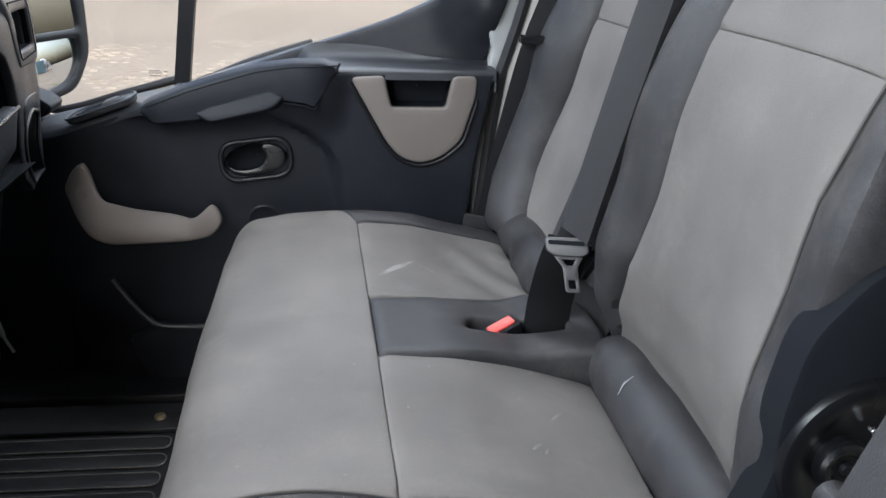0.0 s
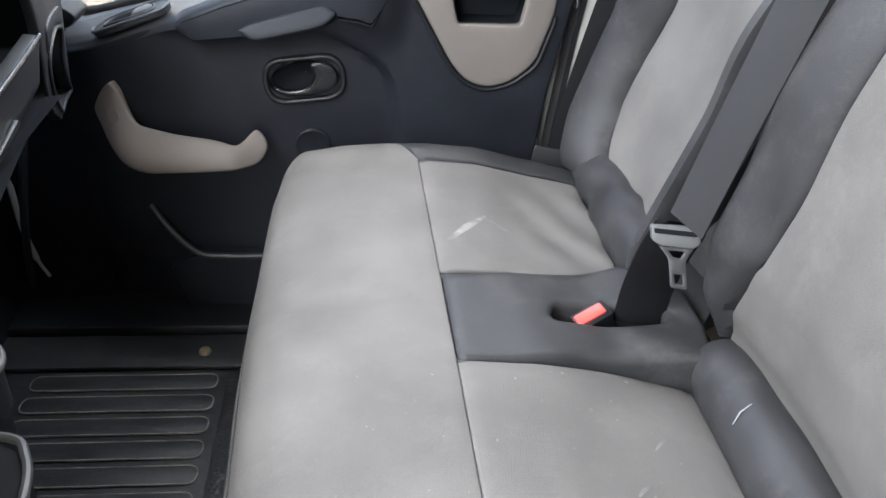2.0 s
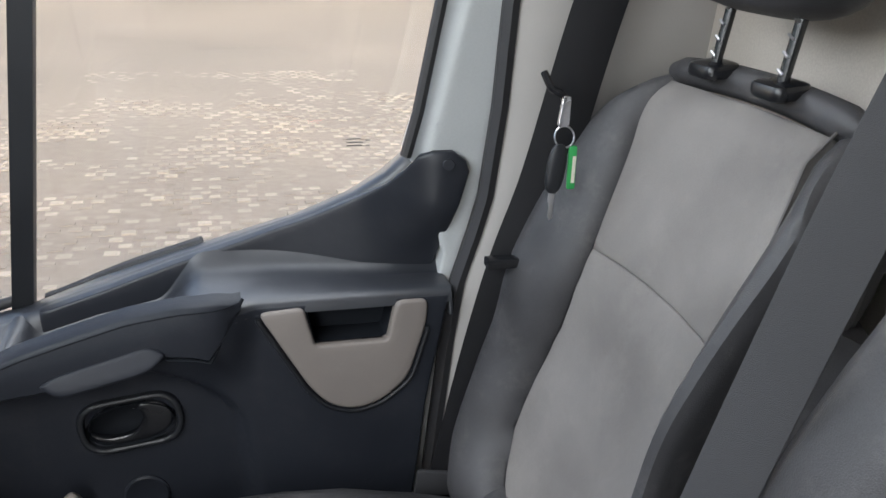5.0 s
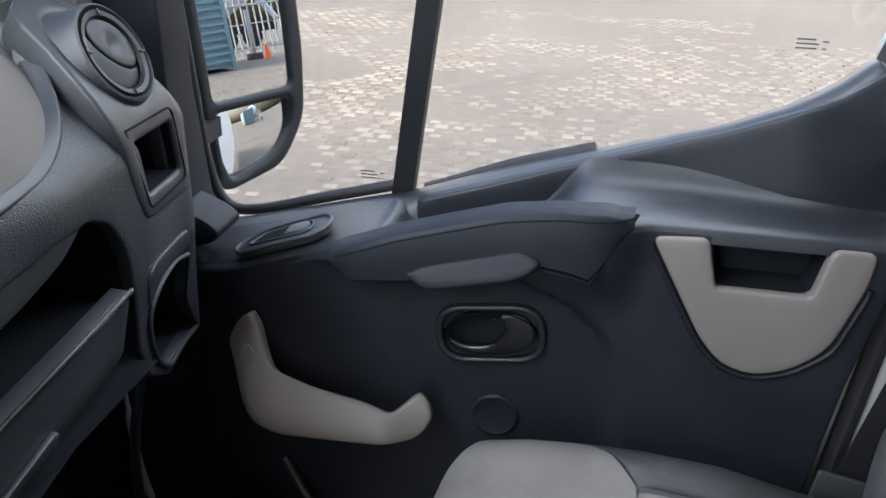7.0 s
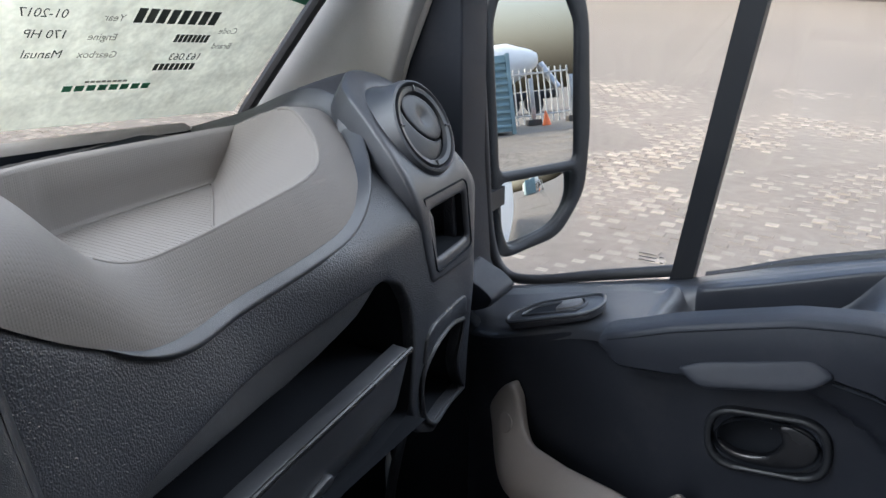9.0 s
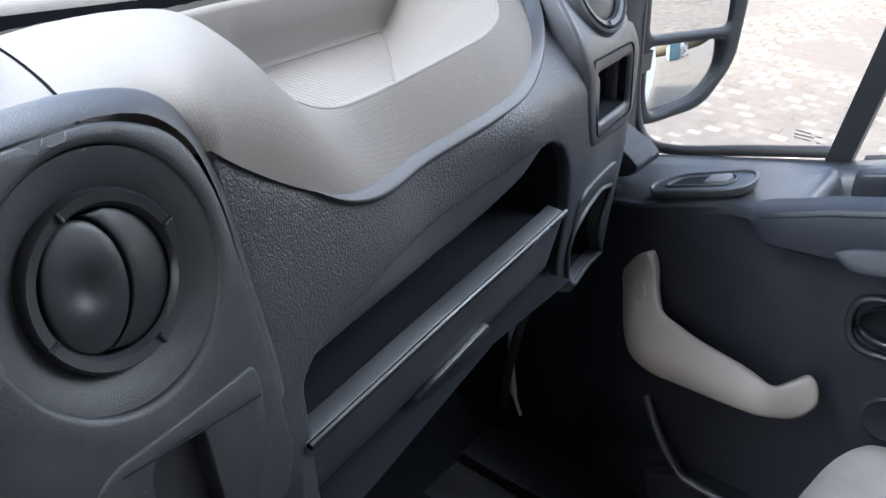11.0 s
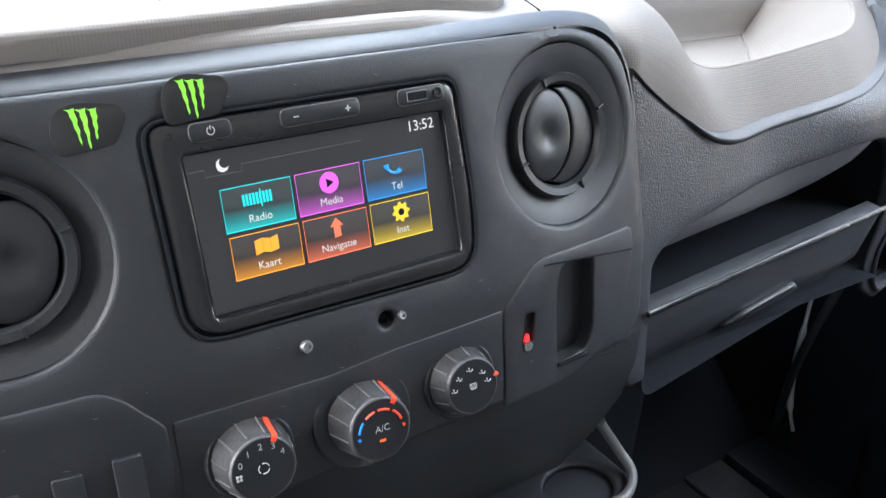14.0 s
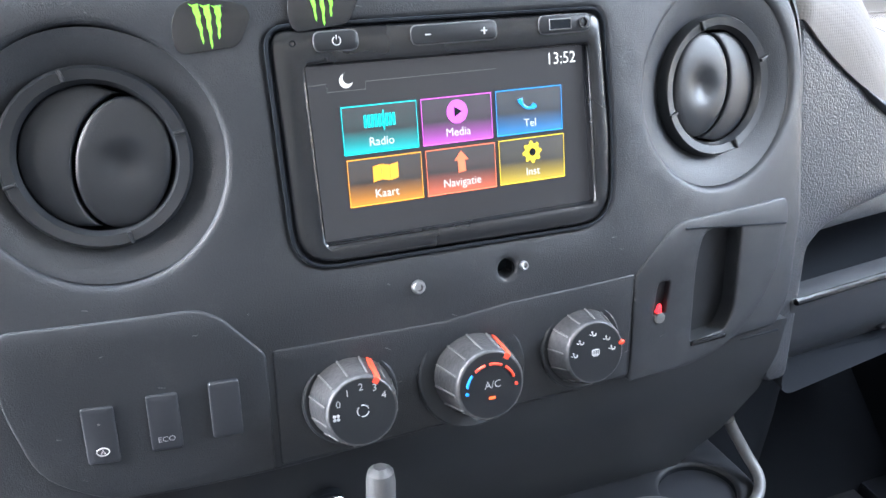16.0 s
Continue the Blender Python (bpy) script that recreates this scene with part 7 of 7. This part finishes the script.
# ---- stickers: green claw strokes on black shapes ----
for u, v, tilt in ((0.3632, 0.7185, 0.0), (0.4185, 0.7265, 0.05)):
    st_ = thing("sticker", stack(u, v), "black cut-out sticker with three green strokes", "sticker", "stickers")
    sh = [(u + 0.001 + a, v + b) for a, b in ((-0.017, -0.013), (0.012, -0.010), (0.016, -0.004), (0.020, 0.004), (0.017, 0.009), (0.008, 0.0105), (-0.004, 0.0125), (-0.014, 0.009), (-0.018, 0.0))]
    part("backing", skin(lambda a, b: stack(a, b, 0.0022 if v > 0.72 else 0.0006), rounded(sh, 0.006), (), 0.008, 0.0002, 0.0002, OUTX), GLOSSBLACK, st_)
    for k in range(3):
        x, top, foot, lean = u - 0.0050 + 0.0052 * k, v + 0.0095 - 0.0004 * k, v - 0.0095 + (0.0012, -0.0012, 0.0030)[k], 0.0010 - 0.0007 * k
        claw = [(-0.0030, 0.00), (-0.0012, 0.03), (0.0018, 0.00), (0.0014, 0.10), (0.0018, 0.30), (0.0010, 0.42), (0.0014, 0.60), (0.0006, 0.74), (0.0008, 0.90), (0.0001, 1.00), (-0.0004, 0.84), (-0.0002, 0.66), (-0.0009, 0.50), (-0.0006, 0.34), (-0.0014, 0.20), (-0.0012, 0.10)]
        part("stroke", slab([(x + a + lean * 2 * t, top + (foot - top) * t) for a, t in claw], lambda a, b, c: stack(a, b, 0.0026 + c if v > 0.72 else 0.0010 + c), 0.0, 0.0002, 0.0), LIME, st_, "lime green jagged stroke")

# ---- lower console with cup holder and gear lever ----
low = thing("lower_console", (-0.38, 0.55, 0.2), "dark lower console with a cup holder and grey rim", "console")
part("throat", loft([[Vector((x, y, z)) for x, z in ((-0.397, 0.500), (-0.397, 0.470), (-0.406, 0.430), (-0.432, 0.37), (-0.462, 0.315), (-0.475, 0.290), (-0.56, 0.290), (-0.56, 0.470))] for y in (0.05, 0.40, 0.70, 0.752)]), STACKM, low, "smooth dark throat below the stack")
plan = [(-0.56, 0.10), (-0.40, 0.12), (-0.405, 0.45), (-0.432, 0.60), (-0.440, 0.66), (-0.436, 0.705), (-0.411, 0.738), (-0.405, 0.776), (-0.424, 0.803), (-0.455, 0.806), (-0.56, 0.80)]
cup = ellipse(-0.440, 0.752, 0.030, 0.036, 32)
part("tray", skin(lambda a, b: Vector((a, b, 0.297)), [(q.x, q.y) for q in bezier([(*p, 0) for p in plan], 3)], [cup], 0.015, 0.004, 0.05, (0, 0, 1)), STACKM, low)
part("cup_well", lathe([(1.0, 0.002), (0.97, -0.01), (0.88, -0.07), (0.02, -0.07)], lambda a, b, c: Vector((-0.440 + 0.030 * a, 0.752 + 0.036 * b, 0.292 + c)), 32, cap=False), CAVITY, low, "round cup holder")
part("rim", tube(bezier([(-0.436, 0.762, 0.376), (-0.446, 0.780, 0.352), (-0.444, 0.800, 0.322), (-0.424, 0.805, 0.303), (-0.405, 0.778, 0.300), (-0.411, 0.738, 0.300), (-0.436, 0.704, 0.300), (-0.440, 0.66, 0.300), (-0.432, 0.60, 0.300), (-0.405, 0.45, 0.300), (-0.40, 0.12, 0.300)], 6), 0.0050, 10), GRIP, low, "grey moulded rim")
part("column", loft([[Vector((a - 0.004, b, z)) for a, b in plan] for z in (0.29, 0.22, 0.10, FLOOR)]), DARK, low)
foot = [(-0.56, 0.10), (-0.345, 0.10), (-0.338, 0.45), (-0.345, 0.62), (-0.362, 0.690), (-0.40, 0.718), (-0.56, 0.720)]
part("foot_box", loft([[Vector((a + dx * (a > -0.5), b, z)) for a, b in foot] for z, dx in ((0.255, 0.0), (0.18, -0.010), (0.10, -0.022), (FLOOR, -0.04))]), BLACK, low, "black floor console")
part("foot_rim", tube(bezier([(a, b, 0.258) for a, b in foot[1:]], 5), 0.0048, 8), GREYTRIM, low, "worn grey edge")
part("socket_ring", tube([(-0.397 + 0.004 * math.sin(a), 0.4075 + 0.0122 * math.cos(a), 0.427 + 0.0118 * math.sin(a)) for a in np.linspace(0, 2 * math.pi, 33)], 0.0016, 8), CHROME, low, "bright steel socket ring")
part("socket_bore", slab(ellipse(0.4075, 0.427, 0.0115, 0.0112, 28), lambda a, b, c: Vector((c, a, b)), -0.412, -0.399, 0.0), CAVITY, low, "black socket bore")
lever = thing("gear_lever", (-0.355, 0.43, 0.40), "black gear lever with a grey tip", "gear lever")
part("stick", tube([(-0.345, 0.428, 0.25), (-0.358, 0.429, 0.44)], 0.006, 12), BLACK, lever)
part("knob", tube([(-0.357, 0.429, 0.435), (-0.361, 0.429, 0.476), (-0.3615, 0.429, 0.482), (-0.362, 0.429, 0.485)], [0.0085, 0.0085, 0.0075, 0.004], 14), GREYTRIM, lever, "dull grey tip")

# ---- wipers ----
wip = thing("wiper", (-0.95, 0.8, 0.64), "black windscreen wiper resting at the foot of the glass", "wiper")
part("arm", tube(bezier([(-1.00, 1.06, 0.640), (-1.00, 0.93, 0.651), (-1.00, 0.79, 0.645), (-1.02, 0.50, 0.628), (-1.03, 0.30, 0.61)], 5), 0.0055, 8), BLACK, wip)
part("hub", pillow(-1.00, 1.048, 0.634, 0.025, 0.050, 0.019, 3.0, 12), GREYTRIM, wip)
# ---- windscreen ----
ws = lambda u, v: Vector((-0.870 - 0.04 * (1 - ((u - 0.5) / 0.9) ** 2) + 0.92 * (v - 0.645), u, v))
pane = part("windscreen", skin(ws, [(1.40, 0.640), (1.385, 0.80), (1.36, 1.40), (-0.36, 1.40), (-0.40, 0.640)], (), 0.06, 0.0, 0.005, (1, 0, 0)), WINDSCREEN, None, "clear laminated windscreen")
tagged(pane, "", "", "", "structure")
pane.visible_shadow = False
shell("windscreen_seal", tube([ws(1.398, 0.636) + Vector((0.012, -0.01, 0))] + [ws(1.390 - 0.055 * (v - 0.65), v) + Vector((0.012, -0.008, 0)) for v in np.linspace(0.66, 1.40, 12)], 0.009, 8), SEAL, "black windscreen edge band")

# ---- paving outside, ground to the horizon ----
gr = bmesh.new()
bmesh.ops.create_grid(gr, x_segments=2, y_segments=2, size=400)
for v in gr.verts:
    v.co.z = GROUND - 0.005
shell("ground", gr, WETGROUND, "damp dusty yard surface")


def pavers(name, x0, x1, y0, y1, keep):
    """Bricks laid in a running bond, each a bevelled block."""
    vs, fs = [], []
    L, W, g = 0.118, 0.102, 0.020
    rnd = random.Random(5)
    r = 0
    y = y0
    while y < y1:
        x = x0 + (r % 2) * L * 0.5
        while x < x1:
            if keep(x, y):
                h = 0.012 * noise.noise(Vector((x * 0.8, y * 0.8, 7.0))) + 0.006 * noise.noise(Vector((x * 3.1, y * 3.1, 1.0))) + rnd.uniform(-0.005, 0.005) - 0.0015 - 0.006 * smooth(7.5, 10.5, y)
                if h < -0.0075:
                    x += L
                    continue
                a, b, c, d = x + g / 2, x + L - g / 2, y + g / 2, y + W - g / 2
                e, z = rnd.uniform(0.008, 0.020), GROUND + h
                k = len(vs)
                vs += [(a, c, z - 0.02), (b, c, z - 0.02), (b, d, z - 0.02), (a, d, z - 0.02), (a + e, c + e, z), (b - e, c + e, z), (b - e, d - e, z), (a + e, d - e, z)]
                fs += [(k + 4, k + 5, k + 6, k + 7)] + [(k + i, k + (i + 1) % 4, k + 4 + (i + 1) % 4, k + 4 + i) for i in range(4)]
            x += L
        y += W
        r += 1
    me = bpy.data.meshes.new(name)
    me.from_pydata(vs, [], fs)
    me.materials.append(SETT)
    ob = new(name, me)
    return ob


def patchy(x, y):
    return noise.noise(Vector((x * 0.35, y * 0.35, 2.0))) + 0.35 * noise.noise(Vector((x * 1.4, y * 1.4, 5.0))) > -0.28 - 0.3 * smooth(9, 3, y)


tagged(pavers("paving", -7.0, 4.5, 2.0, 10.5, patchy), "worn tan brick paving, dusty and half buried", "paving", "", "stuff")
tagged(pavers("paving", -11.0, -2.6, -3.5, 2.0, patchy), "worn tan brick paving, dusty and half buried", "paving", "", "stuff")
tagged(pavers("paving", 4.6, 24.0, 2.0, 8.5, lambda x, y: y < 3.0 + 0.24 * x and y > 0.1 * x), "worn tan brick paving, dusty and half buried", "paving", "", "stuff")

# far side of the yard
depot = thing("warehouse", (-8, 27, GROUND), "long low white warehouse at the far side of the yard", "building")
part("wall", solid(-40, 26, GROUND, 30, 40, GROUND + 7, 0.05), WALLWHITE, depot)
part("plinth", solid(-40, 25.8, GROUND, 30, 26, GROUND + 0.5, 0.02), WETGROUND, depot, "grey concrete plinth")
for k in range(9):
    part("panel_joint", solid(-38 + 7.5 * k, 25.95, GROUND + 0.5, -37.9 + 7.5 * k, 26.02, GROUND + 7, 0.01), PILLAR, depot)

# ---- wing mirror ----
wm = thing("wing_mirror", (-0.57, 1.72, 0.6), "black van wing mirror with a flat and a wide-angle glass", "mirror")
N = Vector((0.891, -0.441, 0.109)).normalized()
U = Vector((0, 0, 1)).cross(N).normalized()
mp = flat((-0.572, 1.75, 0.522), U, N.cross(U))
hull = rounded([(-0.088, -0.132), (0.042, -0.114), (0.100, -0.046), (0.114, 0.06), (0.114, 0.24), (0.095, 0.30), (-0.08, 0.30), (-0.100, 0.24), (-0.098, 0.0)], 0.03, 6)
big = rounded([(-0.078, 0.010), (0.080, 0.010), (0.086, 0.23), (0.065, 0.275), (-0.066, 0.275), (-0.080, 0.235)], 0.014)
wide = rounded([(-0.078, -0.007), (0.078, -0.007), (0.072, -0.050), (0.030, -0.092), (-0.066, -0.114), (-0.078, -0.08)], [0.012, 0.012, 0.03, 0.03, 0.014, 0.014])
part("rim", skin(lambda a, b: mp(a, b, 0.0), hull, [big, wide], 0.012, 0.007, 0.012, N), BLACK, wm, "black plastic rim")
part("housing", loft([[mp(a * s, (b - 0.08) * s + 0.08, c) for a, b in hull] for s, c in ((1.0, -0.018), (1.0, -0.05), (0.9, -0.09), (0.6, -0.115))]), BLACK, wm, "black housing")
part("flat_glass", slab(big, mp, -0.012, -0.008, 0.0), MIRROR, wm, "flat mirror glass")
part("wide_glass", skin(lambda a, b: mp(a, b, -0.008 - 1.1 * (a * a + (b + 0.055) ** 2)), wide, (), 0.01, 0.0, 0.002, N), MIRROR, wm, "convex mirror glass")
part("arm", loft([[Vector((-0.60 + dx, y, 0.50 + dz)) for dx, dz in ((-0.03, -0.02), (-0.005, -0.02), (-0.005, 0.01), (-0.03, 0.01))] for y in (1.53, 1.60, 1.69)]), BLACK, wm, "black mounting arm")

# ---- sale sheet taped inside the windscreen, read from outside ----
sheet = thing("sale_sheet", (-0.85, 1.17, 0.75), "cream sale sheet behind the windscreen, printed on its outer side", "paper sheet")
b0, b1 = ws(0.965, 0.705) + Vector((0.012, 0, 0)), ws(1.352, 0.662) + Vector((0.012, 0, 0))
su = (b1 - b0).normalized()
sv = (ws(1.1, 0.9) - ws(1.1, 0.7)).normalized()
shp = flat(b0, su, sv)
part("paper", slab(box2(0.0, 0.0, 0.395, 0.28), shp, 0.0, 0.0006, 0.0), THIN, sheet)
part("green_band", slab([(0.16, 0.232), (0.395, 0.190), (0.395, 0.28), (0.16, 0.28)], shp, 0.0008, 0.0012, 0.0), GREENINK, sheet)
for u, v, w, size, ink in ((0.247, 0.1035, "163.063", 0.015, DARKINK), (0.050, 0.159, "01-2017", 0.015, DARKINK), (0.061, 0.1335, "170 HP", 0.015, DARKINK), (0.066, 0.108, "Manual", 0.015, DARKINK), (0.127, 0.157, "Year", 0.013, PALEINK), (0.124, 0.1315, "Engine", 0.013, PALEINK), (0.128, 0.1076, "Gearbox", 0.013, PALEINK), (0.290, 0.144, "Code", 0.013, PALEINK), (0.294, 0.1206, "Brand", 0.013, PALEINK)):
    part("words", lettering(w, size, shp, u, v, mirror=True, deep=0.0014), ink, sheet)
for u, v, w, h, ink in ((0.151, 0.152, 0.116, 0.019, DARKINK), (0.217, 0.126, 0.051, 0.011, DARKINK), (0.210, 0.083, 0.061, 0.010, DARKINK), (0.107, 0.055, 0.115, 0.008, GREENINK), (0.130, 0.067, 0.055, 0.0025, PALEINK)):
    bars = [slab(box2(u + k * w / 8, v, u + (k + 0.72) * w / 8, v + h), shp, 0.0010, 0.0014, 0.0) for k in range(8)]
    for b in bars:
        part("printed_bar", b, ink, sheet)

# ---- things behind the van, seen in the mirrors ----
can = thing("shipping_container", (26.5, 5.6, GROUND), "grey-teal corrugated steel shipping container", "container")
part("box", solid(24.1, 4.3, GROUND + 0.1, 30.0, 6.75, GROUND + 2.45, 0.02), TEAL, can)
for k in range(10):
    part("rib", solid(24.02, 4.4, GROUND + 0.22 + 0.22 * k, 24.1, 6.65, GROUND + 0.32 + 0.22 * k, 0.02), TEAL, can)
for y in (4.3, 6.70):
    part("post", solid(24.0, y - 0.06, GROUND, 24.12, y + 0.06, GROUND + 2.5, 0.02), TEAL, can, "corner post")
fence = thing("barrier_fence", (30.0, 9.6, GROUND), "white barred yard fence", "fence")
for k in range(12):
    y = 7.6 + 0.26 * k
    part("bar", tube([(30.0 + 0.1 * k, y, GROUND), (30.0 + 0.1 * k, y, GROUND + 2.1)], 0.03, 6), WALLWHITE, fence)
for z in (0.3, 1.9):
    part("rail", tube([(30.0, 7.6, GROUND + z), (31.1, 10.5, GROUND + z)], 0.035, 6), WALLWHITE, fence)
for y in (8.35, 9.85):
    pw = thing("fence_post", (28.4, y, GROUND), "grey steel post on a concrete foot", "post", "yard posts")
    part("post", solid(28.35, y - 0.07, GROUND, 28.5, y + 0.07, GROUND + 1.7, 0.01), DULLSTEEL, pw)
    part("foot", solid(28.2, y - 0.25, GROUND, 28.65, y + 0.25, GROUND + 0.22, 0.03), WETGROUND, pw)
cone = thing("traffic_cone", (27.6, 8.62, GROUND), "small orange traffic cone by the fence", "cone")
part("cone", lathe([(0.17, 0.0), (0.15, 0.03), (0.03, 0.5), (0.01, 0.5)], lambda a, b, c: Vector((27.6 + a, 8.62 + b, GROUND + c)), 16), ORANGE, cone)
mixer = thing("mixer_truck", (43, 11, GROUND), "white concrete mixer truck", "truck")
part("drum", loft([[Vector((44 + 0.4 * (y - 10), y, GROUND + 2.55 + 0.10 * (y - 9) + r * math.sin(a))) + Vector((r * math.cos(a), 0, 0)) for a in (k * 2 * math.pi / 20 for k in range(20))] for y, r in ((7.4, 0.5), (8.2, 1.0), (9.6, 1.22), (10.8, 1.15), (12.2, 0.6), (12.6, 0.35))]), TRUCKWHITE, mixer)
part("chassis", solid(43.2, 7.0, GROUND + 0.7, 45.0, 13.2, GROUND + 1.15, 0.03), BLACK, mixer)
part("cab", solid(43.0, 5.2, GROUND + 0.6, 45.2, 7.1, GROUND + 3.0, 0.12), TRUCKWHITE, mixer)
part("chute", tube([(43.6, 12.4, GROUND + 2.6), (43.2, 13.2, GROUND + 1.2)], 0.22, 10), DULLSTEEL, mixer)
for y in (6.2, 10.4, 11.7):
    whl = part("wheel", lathe([(0.2, 0.0), (0.5, 0.0), (0.52, 0.05), (0.52, 0.3), (0.2, 0.3)], flat((43.0, y, GROUND + 0.52), (0, 0, 1), (0, 1, 0)), 20), BLACK, mixer)
    part("rim", lathe([(0.02, 0.0), (0.22, 0.0), (0.22, 0.04)], flat((42.98, y, GROUND + 0.52), (0, 0, 1), (0, 1, 0)), 16), TRUCKWHITE, whl)
